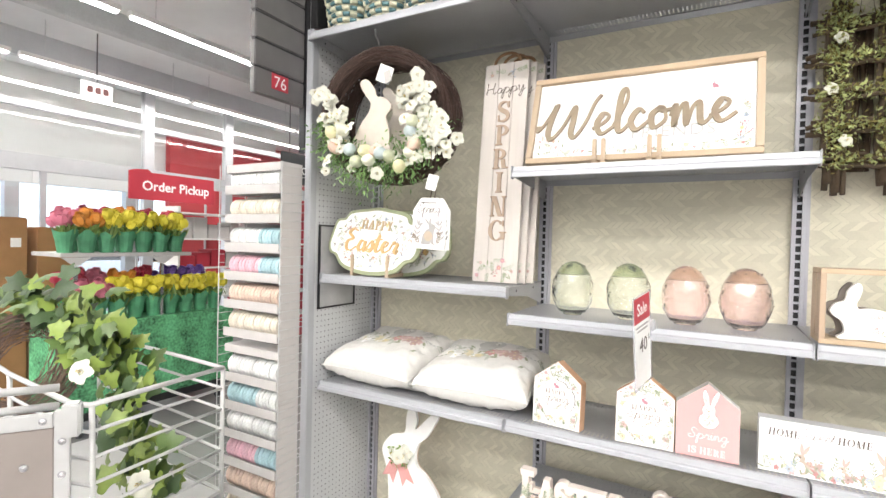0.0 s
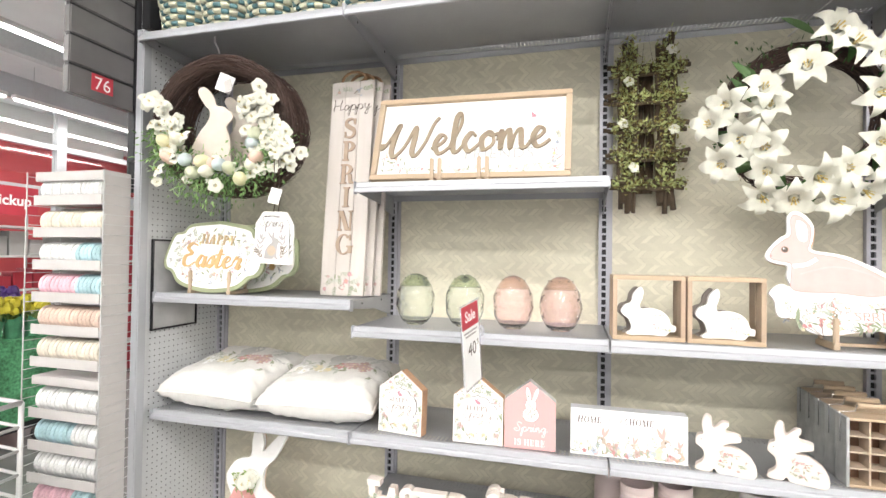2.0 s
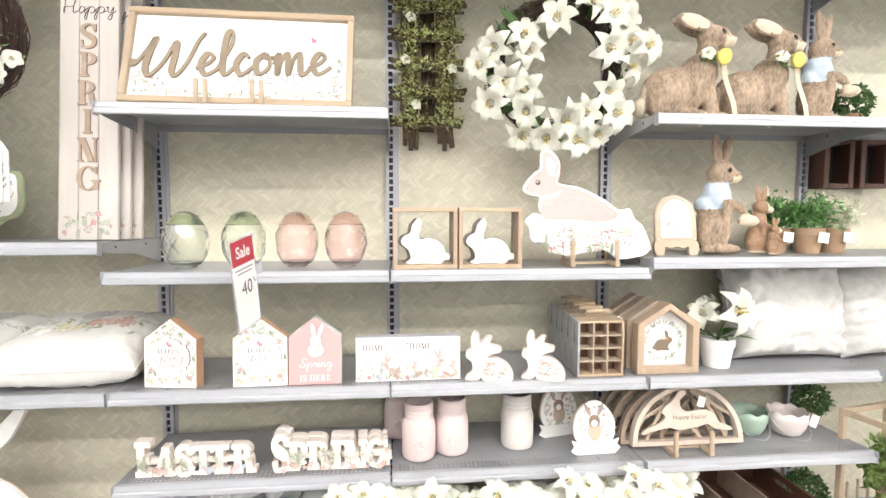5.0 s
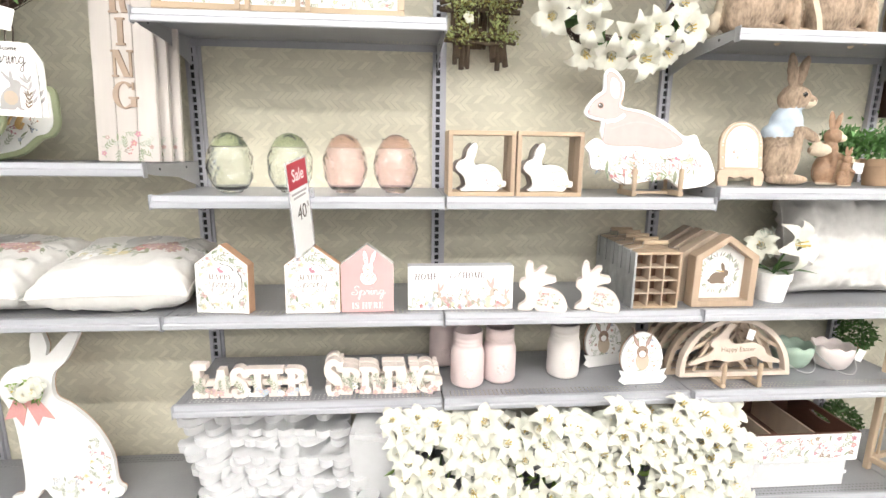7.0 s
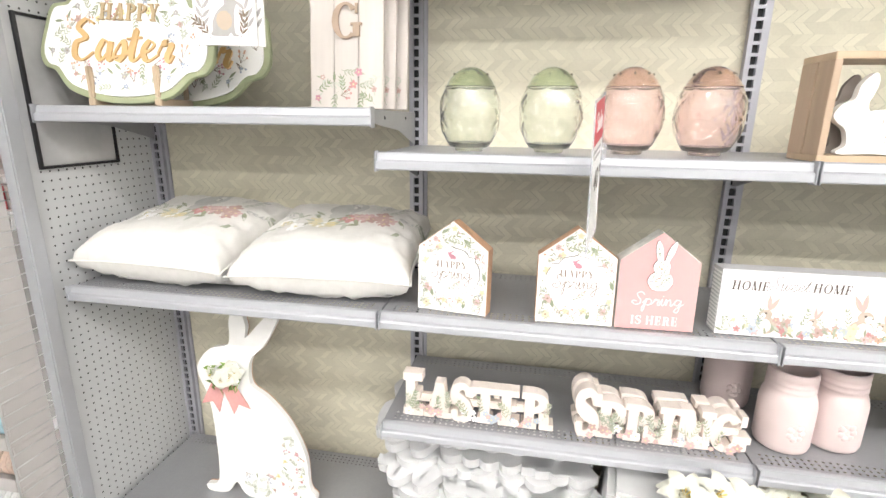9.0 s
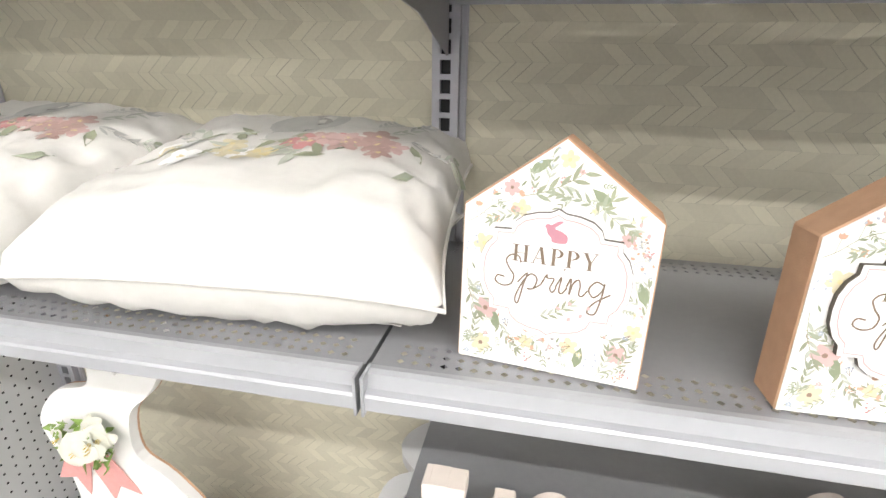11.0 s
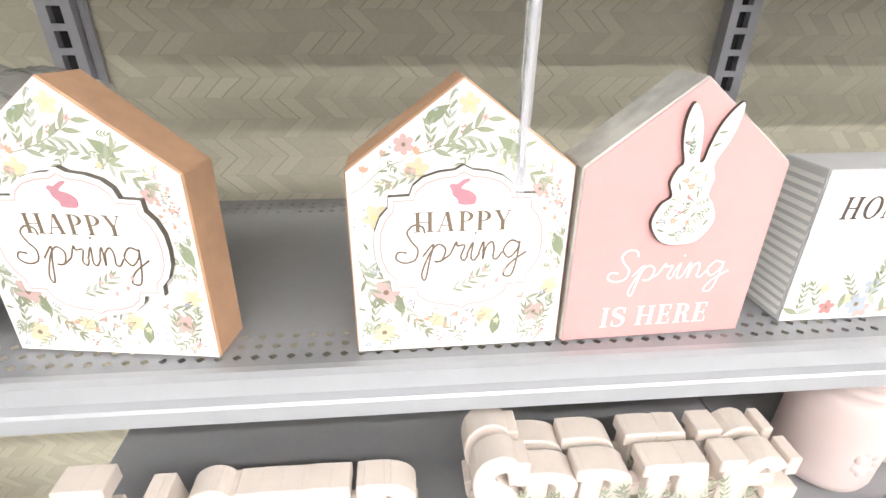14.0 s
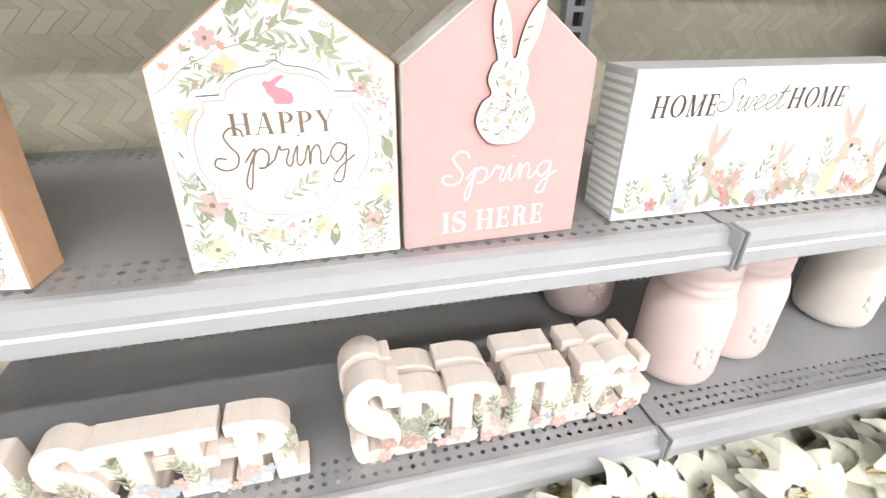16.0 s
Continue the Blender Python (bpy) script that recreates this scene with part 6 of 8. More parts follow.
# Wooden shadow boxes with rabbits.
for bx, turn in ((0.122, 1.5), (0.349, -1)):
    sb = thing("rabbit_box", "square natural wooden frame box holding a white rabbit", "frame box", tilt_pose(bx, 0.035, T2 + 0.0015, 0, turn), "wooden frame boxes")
    w, d, hh, t = 0.222, 0.12, 0.212, 0.014
    part("frame_bar", box(-w / 2, w / 2, 0, d, 0, t, 0.0015), M_WOODX, sb)
    part("frame_bar", box(-w / 2, w / 2, 0, d, hh - t, hh, 0.0015), M_WOODX, sb)
    for s in (-1, 1):
        for y0, y1 in ((0, d / 2 - 0.003), (d / 2 + 0.003, d)):
            part("side_slat", box(s * w / 2 - (t if s > 0 else 0), s * w / 2 + (t if s < 0 else 0), y0, y1, t + 0.0003, hh - t - 0.0003, 0.001), M_WOOD, sb)
    rbt = part("rabbit_cutout", slab(scaled(CROUCH, 0.165, 0.152, -0.084, t + 0.001), 0.018, 0.001, 0.02), M_WHITE, sb, "white wooden rabbit")
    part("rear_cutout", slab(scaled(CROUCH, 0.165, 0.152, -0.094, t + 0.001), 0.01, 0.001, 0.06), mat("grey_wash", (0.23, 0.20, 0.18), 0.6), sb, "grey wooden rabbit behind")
    F = Flat()
    florals(F, scaled(CROUCH, 0.08, 0.06, 0.0, 0.018), 9, 0.016, random.Random(3), tones=("pink", "yellow", "orange"))
    F.mesh("floral_print", rbt, m=pose(0, 0.0195, 0))
    words("HAPPY", 0.012, INK["blush"], rbt, at=(0.03, 0.019, 0.075), depth=0.0003)

# Large rabbit sign on an easel.
BIG = curve([(0.19, 1.0), (0.25, 0.97), (0.3, 0.88), (0.29, 0.77), (0.28, 0.69), (0.45, 0.65), (0.63, 0.55), (0.75, 0.45), (0.84, 0.46), (0.88, 0.36), (0.94, 0.3), (0.99, 0.12), (0.95, 0.05), (0.86, 0.02), (0.73, 0.01), (0.62, 0.09), (0.49, 0.07), (0.33, 0.04), (0.22, 0.07), (0.18, 0.15), (0.06, 0.17), (0.04, 0.29), (0.01, 0.35), (0.08, 0.42), (0.14, 0.4), (0.12, 0.48), (0.13, 0.56), (0.08, 0.575), (0.02, 0.6), (0.005, 0.65), (0.04, 0.72), (0.1, 0.79), (0.14, 0.82), (0.15, 0.95)], 4, True)
bs = thing("rabbit_sign", "large pink and white rabbit sign with floral print on an easel", "sign", tilt_pose(0.478, 0.062, T2 + 0.026, 10))
part("board", slab(scaled(BIG, 0.475, 0.41), 0.012, 0.001), M_PRINT, bs)
part("rear_board", slab(scaled(BIG, 0.47, 0.406, 0.008, 0.0), 0.006, 0, 0.013), M_MDF, bs, "brown board behind")
F = Flat()
fur = curve([(0.19, 0.97), (0.24, 0.94), (0.28, 0.86), (0.27, 0.76), (0.265, 0.67), (0.44, 0.625), (0.6, 0.53), (0.74, 0.4), (0.6, 0.34), (0.4, 0.36), (0.16, 0.37), (0.145, 0.48), (0.15, 0.575), (0.09, 0.595), (0.035, 0.615), (0.03, 0.65), (0.06, 0.71), (0.12, 0.77), (0.16, 0.81), (0.165, 0.93)], 4, True)
F.poly(scaled(fur, 0.475, 0.41), "skin")
F.poly(scaled(curve([(0.2, 0.92), (0.255, 0.88), (0.25, 0.76), (0.2, 0.78)], 3, True), 0.475, 0.41), "white")
F.strip(scaled(fur + fur[:1], 0.475, 0.41), 0.0026, "blush")
F.strip(scaled(curve([(0.16, 0.56), (0.24, 0.575), (0.3, 0.62)], 4), 0.475, 0.41), 0.012, "white")
F.strip(scaled(curve([(0.2, 0.5), (0.4, 0.56), (0.6, 0.5), (0.7, 0.4)], 4), 0.475, 0.41), 0.005, "petal")
F.blob(0.057, 0.283, 0.0105, "taupe", 12), F.blob(0.057, 0.283, 0.0075, "ink", 10), F.blob(0.054, 0.286, 0.0025, "white", 6)
F.blob(0.016, 0.262, 0.004, "pink", 8)
florals(F, scaled([(0.02, 0.14), (0.2, 0.03), (0.6, 0.03), (0.95, 0.1), (0.86, 0.35), (0.6, 0.3), (0.3, 0.32), (0.1, 0.28)], 0.475, 0.41), 46, 0.036, random.Random(12), lambda x, z: abs(z - 0.075) < 0.014 and 0.17 < x < 0.4, ("petal", "petal", "white", "butter"))
florals(F, scaled([(0.02, 0.14), (0.2, 0.03), (0.6, 0.03), (0.95, 0.1), (0.86, 0.35), (0.6, 0.3), (0.3, 0.32), (0.1, 0.28)], 0.475, 0.41), 14, 0.075, random.Random(18), lambda x, z: abs(z - 0.075) < 0.02 and 0.17 < x < 0.4, ("petal", "white", "petal", "butter"))
F.mesh("floral_print", bs, m=pose(0, -0.0012, 0))
words("SPRING", 0.026, INK["blush"], bs, at=(0.3, -0.0028, 0.066), depth=0.0003, squeeze=1.2)
easel("wooden easel under the large rabbit sign", 0.165, pose(0.73, 0.09, T2 + 0.003))

# Small thick rabbits.
MINI = curve([(0.02, 0.0), (0.0, 0.08), (0.13, 0.2), (0.12, 0.38), (0.0, 0.48), (0.02, 0.62), (0.12, 0.68), (0.1, 0.85), (0.16, 1.0), (0.26, 0.97), (0.3, 0.8), (0.44, 0.92), (0.56, 0.9), (0.5, 0.76), (0.72, 0.72), (0.74, 0.62), (0.56, 0.56), (0.46, 0.5), (0.66, 0.48), (0.88, 0.36), (1.0, 0.16), (0.96, 0.02), (0.8, 0.0), (0.4, 0.0), (0.32, 0.07), (0.24, 0.0)], 4, True)
for bx, turn, w in ((0.262, -14, 0.165), (0.462, -22, 0.15)):
    mb = thing("rabbit_block", "small thick white wooden rabbit with floral print", "rabbit decoration", tilt_pose(bx, 0.03, T3 + 0.0015, 0, turn), "small wooden rabbits")
    part("body", slab(scaled(MINI, w, 0.172), 0.034, 0.0025), M_CREAM, mb)
    F = Flat()
    florals(F, scaled([(0.3, 0.03), (0.95, 0.03), (0.95, 0.3), (0.6, 0.45), (0.35, 0.45)], w, 0.172), 14, 0.022, random.Random(5), lambda x, z: False, ("pink", "blush", "orange"))
    for s in script("Sprin", w * 0.42, 0.06, 0.0075)[0]:
        F.strip(s, 0.0012, "pink")
    F.mesh("floral_print", mb)
    part("eye", lathe([(0, -0.002), (0.0022, 0), (0, 0.002)], 8), INK["ink"], mb, m=pose(w * 0.1, -0.0008, 0.098))

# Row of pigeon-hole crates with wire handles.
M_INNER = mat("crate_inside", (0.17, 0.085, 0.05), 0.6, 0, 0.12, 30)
for k in range(5):
    cr = thing("wire_handle_crate", "small wooden crate with twelve holes and a wire handle", "crate", pose(0.752 + 0.002 * k, 0.028 + 0.074 * k, T3 + 0.0015), "wooden crates in a row")
    w, hh, d = 0.172, 0.203, 0.066
    part("side_board", box(-w / 2, -w / 2 + 0.008, 0, d, 0, hh, 0.001), mat("galvanised", (0.40, 0.41, 0.41), 0.45, 0.3, 0.2, 25), cr, "grey metal side")
    part("side_board", box(w / 2 - 0.008, w / 2, 0, d, 0, hh, 0.001), M_WOOD, cr)
    part("top_board", box(-w / 2 + 0.0082, w / 2 - 0.0082, 0, d, hh - 0.008, hh, 0.001), M_WOODX, cr)
    part("bottom_board", box(-w / 2 + 0.0082, w / 2 - 0.0082, 0, d, 0, 0.008, 0.001), M_WOODX, cr)
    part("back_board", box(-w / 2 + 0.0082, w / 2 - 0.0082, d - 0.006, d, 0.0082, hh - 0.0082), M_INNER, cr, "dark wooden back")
    if k == 0:
        for i in (1, 2):
            x = -w / 2 + 0.008 + (w - 0.016) * i / 3
            part("divider", box(x - 0.0025, x + 0.0025, 0.003, d - 0.007, 0.0082, hh - 0.0082), M_GREYWOOD, cr)
        for i in (1, 2, 3):
            z = 0.008 + (hh - 0.016) * i / 4
            part("shelf_board", box(-w / 2 + 0.0082, w / 2 - 0.0082, 0.0035, d - 0.0075, z - 0.0025, z + 0.0025), M_GREYWOOD, cr)
    part("wire_handle", tube([(-w / 2 - 0.002, d / 2, hh * 0.6), (-w / 2 - 0.002, d / 2, hh + 0.008), (-0.05, d / 2, hh + 0.012), (-0.045, d / 2, hh + 0.03), (0.045, d / 2, hh + 0.03), (0.05, d / 2, hh + 0.012), (w / 2 + 0.002, d / 2, hh + 0.008), (w / 2 + 0.002, d / 2, hh * 0.6)], 0.0016, 5), M_CHROME, cr, "thin wire handle")
    part("grip", tube([(-0.044, d / 2, hh + 0.03), (0.044, d / 2, hh + 0.03)], 0.008, 8), M_WOODX, cr, "wooden grip")

# Pink mason jars.
jar_prof = [(0, 0.0), (0.05, 0.0), (0.059, 0.006), (0.0625, 0.018), (0.0625, 0.12), (0.06, 0.135), (0.056, 0.148), (0.051, 0.156), (0.0545, 0.161), (0.0545, 0.167), (0.0505, 0.171), (0.0545, 0.176), (0.0545, 0.182), (0.0505, 0.186), (0.054, 0.191), (0.0535, 0.206), (0.052, 0.21), (0.0495, 0.21), (0.048, 0.203), (0.046, 0.16), (0.056, 0.13), (0.057, 0.02), (0, 0.012)]
for x, y, mt, lab in ((0.1, 0.122, M_JAR, "matt pink ceramic jar shaped like a preserving jar"), (0.226, 0.152, M_JAR, "matt pink ceramic jar shaped like a preserving jar"), (0.484, 0.176, mat("white_ceramic", (0.64, 0.60, 0.57), 0.45, 0, 0.02, 30), "matt off-white ceramic jar shaped like a preserving jar"), (0.03, 0.31, M_JAR, "matt pink ceramic jar standing behind others")):
    jar = thing("ceramic_jar", lab, "jar", pose(x, y, T4 + 0.0015), "ceramic jars")
    part("body", lathe(jar_prof, 40), mt, jar, smooth=True)
    bm = bmesh.new()
    for k in range(7):
        a = k * 0.9
        bmesh.ops.create_icosphere(bm, subdivisions=2, radius=0.009, matrix=Matrix.Translation((0.012 * math.cos(a), -0.0595 - 0.001 * (k % 2), 0.065 + 0.017 * math.sin(a))) @ Matrix.Diagonal((1, 0.5, 1, 1)))
    part("relief", bm, mt, jar, "moulded relief", True)

# Oval rabbit plaques.
for x, y, turn, lab in ((0.762, 0.078, 3, "oval white plaque with a printed rabbit and a ribbon banner"), (0.68, 0.24, 12, "oval white rabbit plaque standing behind another")):
    ep = thing("egg_plaque", lab, "plaque", tilt_pose(x, y, T4 + 0.0015, 8, turn), "oval rabbit plaques")
    egg = [(0.083 * math.cos(a) * (1 - 0.12 * math.sin(a)), 0.105 + 0.092 * math.sin(a)) for a in [2 * math.pi * k / 36 for k in range(36)]]
    part("board", slab(egg, 0.012, 0.001), M_PRINT, ep)
    part("edge_board", slab([(x * 1.0, z) for x, z in egg], 0.006, 0, 0.013), M_MDF, ep)
    part("banner", slab([(-0.098, 0.015), (-0.075, 0.0), (0.075, 0.0), (0.098, 0.02), (0.085, 0.035), (0.095, 0.055), (0.06, 0.045), (-0.06, 0.045), (-0.095, 0.055), (-0.085, 0.032)], 0.006, 0.001, -0.0065), M_PRINT, ep)
    F = Flat()
    florals(F, [(px * 0.95, 0.105 + (pz - 0.105) * 0.95) for px, pz in egg], 30, 0.026, random.Random(2), lambda x, z: abs(x) < 0.035 and 0.05 < z < 0.17, ("blush", "pink", "blue", "cream"))
    F.blob(0, 0.085, 0.028, "cream", 12, 1.3), F.blob(0, 0.12, 0.024, "brown", 12), F.blob(0, 0.112, 0.013, "white", 10)
    for s in (-1, 1):
        F.leaf(s * 0.012, 0.135, 1.57 - s * 0.45, 0.062, 0.018, "brown"), F.leaf(s * 0.013, 0.138, 1.57 - s * 0.45, 0.05, 0.009, "blush")
        F.blob(s * 0.011, 0.124, 0.003, "ink", 6)
    F.mesh("rabbit_print", ep)
    for s in (-1, 1):
        part("ear_tip", slab([(s * 0.02, 0.185), (s * 0.032, 0.187), (s * 0.045, 0.216), (s * 0.036, 0.214)], 0.006, 0.0008, 0.0005), INK["brown"], ep)


# Mass of white lilies on the base deck.
def lily_bunch(x, y, count, spread, seed):
    lb = thing("lily_bunch", "bunch of white artificial lilies with green stems on the base deck", "flowers", pose(x, y, TB + 0.002), "bunches of white lilies")
    r = random.Random(seed)
    for k in range(count):
        u, v = r.uniform(-1, 1), (k + r.random()) / count
        px = u * spread
        pz = 0.05 + 0.335 * v + 0.03 * math.sin(u * 5 + seed)
        py = -0.215 + 0.05 * v + r.uniform(-0.02, 0.03)
        put("lily", LILY, lb, (px, py, pz), (r.uniform(-0.6, 0.6), -1, r.uniform(-0.1, 1.0) + 1.3 * v * v), r.uniform(0, 360), r.uniform(0.8, 1.05))
    for k in range(14):
        put("lily", LILY, lb, (r.uniform(-spread, spread), r.uniform(-0.14, -0.03), r.uniform(0.2, 0.36)), (r.uniform(-0.6, 0.6), -0.8, r.uniform(0.6, 1.8)), r.uniform(0, 360), 1.1)
    part("foliage", leaf_cloud(34, lambda q: ((q.uniform(-spread, spread), q.uniform(-0.15, -0.06), q.uniform(0.05, 0.3)), (q.uniform(-1, 1), -0.7, q.uniform(-0.3, 0.6))), 0.09, 0.022, r), M_LEAFL, lb)
    for k in range(6):
        px = r.uniform(-spread, spread) * 0.8
        part("stalk", tube([(px * 0.7, 0.05, 0), (px * 0.9, 0.0, 0.14), (px, -0.13, 0.3)], 0.004, 5), M_LEAF, lb)


for k in range(4):
    lily_bunch(-0.0 + 0.30 * k, 0.09, 40, 0.175, 100 + k)

# ---- bay four ----
# Divided tray over a spotted box.
tray = thing("divided_tray", "dark wooden divided tray with floral printed sides", "tray", pose(1.36, 0.01, TB + 0.125))
w, d, hh = 0.54, 0.36, 0.118
for x0, x1, y0, y1, nm in ((-w / 2, w / 2, 0, 0.01, "front_board"), (-w / 2, w / 2, d - 0.01, d, "back_board")):
    part(nm, box(x0, x1, y0, y1, 0, hh, 0.001), M_DARKWOOD, tray)
for x in (-w / 2, w / 2 - 0.01):
    outl = [(0.0102, 0), (d - 0.0102, 0), (d - 0.0102, hh), (0.0102, hh)]
    slot = [(d / 2 + 0.055 * math.cos(a), hh - 0.035 + 0.011 * math.sin(a)) for a in [2 * math.pi * q / 14 for q in range(14)]]
    part("side_board", slab(outl, 0.01, 0, 0, (slot,)), M_DARKWOOD, tray, "side with a handle slot", m=pose(x + 0.01, 0, 0, 0, 0, 90))
for x in (-w / 6, w / 6):
    part("divider", box(x - 0.004, x + 0.004, 0.0102, d - 0.0102, 0.004, hh - 0.004, 0.001), M_GREYWOOD, tray)
part("bottom_board", box(-w / 2 + 0.0102, w / 2 - 0.0102, 0.0102, d - 0.0102, 0, 0.0038), M_DARKWOOD, tray)
part("front_paper", box(-w / 2 + 0.001, w / 2 - 0.001, -0.0008, -0.0002, 0.001, hh - 0.002), M_PRINT, tray, "floral paper")
F = Flat()
florals(F, [(-w / 2, 0.0), (w / 2, 0.0), (w / 2, hh), (-w / 2, hh)], 150, 0.048, random.Random(13), None, ("rose", "pink", "brown", "rose"))
F.mesh("floral_print", tray, m=pose(0, -0.0008, 0))
sp = thing("spotted_box", "grey storage box with white spots under the tray", "box", pose(1.36, 0.03, TB + 0.0015))
part("body", box(-0.25, 0.25, 0, 0.32, 0, 0.12, 0.002), mat("grey_box_paper", (0.60, 0.60, 0.60), 0.6, 0, 0.03), sp)
F = Flat()
for i in range(12):
    for j in range(3):
        F.blob(-0.23 + 0.042 * i + (0.02 if j % 2 else 0), 0.022 + 0.036 * j, 0.008, "white", 10)
F.mesh("spots", sp)

# Arched wooden signs.
ARCH = [(0.222 * math.cos(a), 0.012 + 0.215 * math.sin(a)) for a in [math.pi * k / 24 for k in range(25)]]
arch_out = [(0.222, 0)] + ARCH + [(-0.222, 0)]
arch_in = [(x * 0.91, 0.016 + (z - 0.012) * 0.9) for x, z in ARCH]
HOP = curve([(0.0, 0.08), (0.03, 0.03), (0.15, 0.1), (0.3, 0.16), (0.42, 0.1), (0.62, 0.16), (0.72, 0.22), (0.82, 0.1), (1.0, 0.06), (0.98, 0.15), (0.86, 0.26), (0.82, 0.42), (0.7, 0.55), (0.55, 0.52), (0.46, 0.55), (0.42, 0.75), (0.5, 0.95), (0.42, 1.0), (0.34, 0.78), (0.27, 0.68), (0.22, 0.52), (0.26, 0.42), (0.2, 0.28), (0.1, 0.2)], 3, True)
for k in range(4):
    ar = thing("arch_sign", "arched greywashed wooden sign with a leaping rabbit and lattice", "sign", tilt_pose(1.128 - 0.016 * k, 0.075 + 0.065 * k, T4 + 0.022 if k == 0 else T4 + 0.002, 6), "arched rabbit signs")
    part("frame", slab(arch_out, 0.03, 0.001, 0, (arch_in,)), M_GREYWOOD if k else mat("pale_greywash", (0.58, 0.49, 0.41), 0.6, 0, 0.1, 20, 0.2, 120), ar)
    for a, c in (((-0.16, 0.02), (-0.06, 0.2)), ((0.16, 0.02), (0.06, 0.2)), ((-0.19, 0.09), (0.0, 0.2)), ((0.19, 0.1), (0.02, 0.2)), ((-0.05, 0.02), (0.09, 0.18)), ((0.06, 0.02), (-0.1, 0.18))):
        bm = bmesh.new()
        ribbon(bm, [a, c], 0.012, 0.014, 0.006)
        part("lattice_bar", bm, M_GREYWOOD, ar)
    if k == 0:
        hop = part("leaping_rabbit", slab(scaled(HOP, 0.36, 0.165, -0.185, 0.04), 0.01, 0.001, -0.002), MATS["pale_greywash"], ar)
        words("Happy Easter", 0.0185, INK["taupe"], hop, at=(0.005, -0.003, 0.098), depth=0.0004)
        part("price_tag", box(-0.015, 0.015, -0.004, -0.0025, 0.15, 0.19, 0.0004), M_PRINT, ar, "white tag", m=pose(0.0, 0, 0, 0, 18, 0))
easel("pale wooden easel under the arched sign", 0.14, pose(1.115, 0.065, T4 + 0.003))

# Scalloped metal bowls with wire handles.
for x, y, colour, lab, flip in ((1.455, 0.2, (0.32, 0.42, 0.34), "sage green scalloped metal bowl with a wire handle", 0), (1.612, 0.178, (0.66, 0.59, 0.565), "pale pink scalloped metal bowl with a wire handle", 1)):
    mt = mat("bowl_%s" % ("pink" if flip else "green"), colour, 0.5, 0.1, 0.04, 20)
    bw = thing("scalloped_bowl", lab, "bowl", pose(x, y, T4 + 0.0015), "scalloped bowls")
    prof = [(0, 0), (0.033, 0.0), (0.052, 0.01), (0.066, 0.035), (0.074, 0.07), (0.075, 0.1)]
    bm = lathe(prof + [(0.072, 0.1), (0.07, 0.07), (0.062, 0.037), (0.047, 0.014), (0, 0.006)], 48)
    for v in bm.verts:
        if v.co.z > 0.09:
            v.co.z += 0.012 * abs(math.cos(4.5 * math.atan2(v.co.y, v.co.x))) - 0.008
    part("bowl", bm, mt, bw, smooth=True)
    part("wire_handle", tube([(0.078 * math.cos(a), 0.02 - 0.115 * math.sin(a), 0.085 - 0.075 * math.sin(a)) for a in [math.pi * k / 16 for k in range(17)]], 0.0016, 6), M_WIREW, bw, "white wire handle")
    if flip:
        part("price_tag", box(-0.018, 0.018, -0.001, 0.001, -0.025, 0.025), M_PRINT, bw, m=pose(0.095, -0.03, 0.06, 0, 20, 0))

# House frames with a rabbit in a wreath.
for k in range(4):
    hf = thing("house_decoration", "house shaped wooden frame with a rabbit inside a leaf wreath", "frame", tilt_pose(1.012 - 0.008 * k, 0.036 + 0.07 * k, T3 + 0.0015, 0, 0), "house shaped frames")
    ow, oh = 0.236, 0.262
    inner = [(x * 0.78, 0.022 + z * 0.82) for x, z in scaled(HOUSE, ow, oh)]
    part("frame", slab(scaled(HOUSE, ow, oh), 0.05, 0.0015, 0, (inner,)), M_WOOD if k == 0 else M_GREYWOOD, hf)
    part("back_board", slab([(x * 1.02, z) for x, z in inner], 0.004, 0, 0.042), M_WHITE, hf)
    if k == 0:
        F = Flat()
        for i in range(70):
            a = rr.uniform(0, 6.28)
            F.leaf(0.06 * math.cos(a), 0.115 + 0.06 * math.sin(a), a + rr.uniform(-1.2, 1.2), 0.022, 0.006, rr.choice(("grey", "pale", "sage")))
        F.poly(scaled(CROUCH, -0.075, 0.075, 0.037, 0.075), "taupe")
        F.strip([(-0.012, 0.125), (0.02, 0.12)], 0.005, "gold")
        for x in (-0.035, 0.035):
            F.strip([(x, 0.03), (x, 0.19)], 0.0012, "ink")
        F.mesh("rabbit_print", hf, m=pose(0, 0.042, 0))


def pot_of(x, y, z, radius, height, material, label, name="flower_pot"):
    p = thing(name, label, "potted plant", pose(x, y, z))
    part("pot", lathe([(0, 0), (radius * 0.72, 0), (radius * 0.93, height * 0.72), (radius, height * 0.73), (radius * 1.02, height), (radius * 0.92, height), (radius * 0.88, height * 0.85), (0, height * 0.84)], 32), material, p, smooth=False)
    return p


lp = pot_of(1.253, 0.118, T3 + 0.0015, 0.064, 0.112, M_WHITE, "white pot with a single artificial lily and long leaves")
put("lily", LILY, lp, (0.045, -0.02, 0.215), (0.3, -1, 0.25), 10, 1.5)
put("lily", LILY, lp, (-0.05, 0.01, 0.2), (-0.7, -0.6, 0.5), 40, 1.0)
for a in (-60, 35, 100, 160, 210, 290):
    ob = new("leaf", LEAF_LONG)
    ob.parent = lp
    ob.matrix_basis = pose(0, 0, 0.105, 25, 0, a) @ Matrix.Diagonal((1.1, 1.3, 1.2, 1))
part("stem", tube([(0, 0, 0.09), (0.02, -0.005, 0.16), (0.045, -0.015, 0.21)], 0.004, 6), M_LEAF, lp)
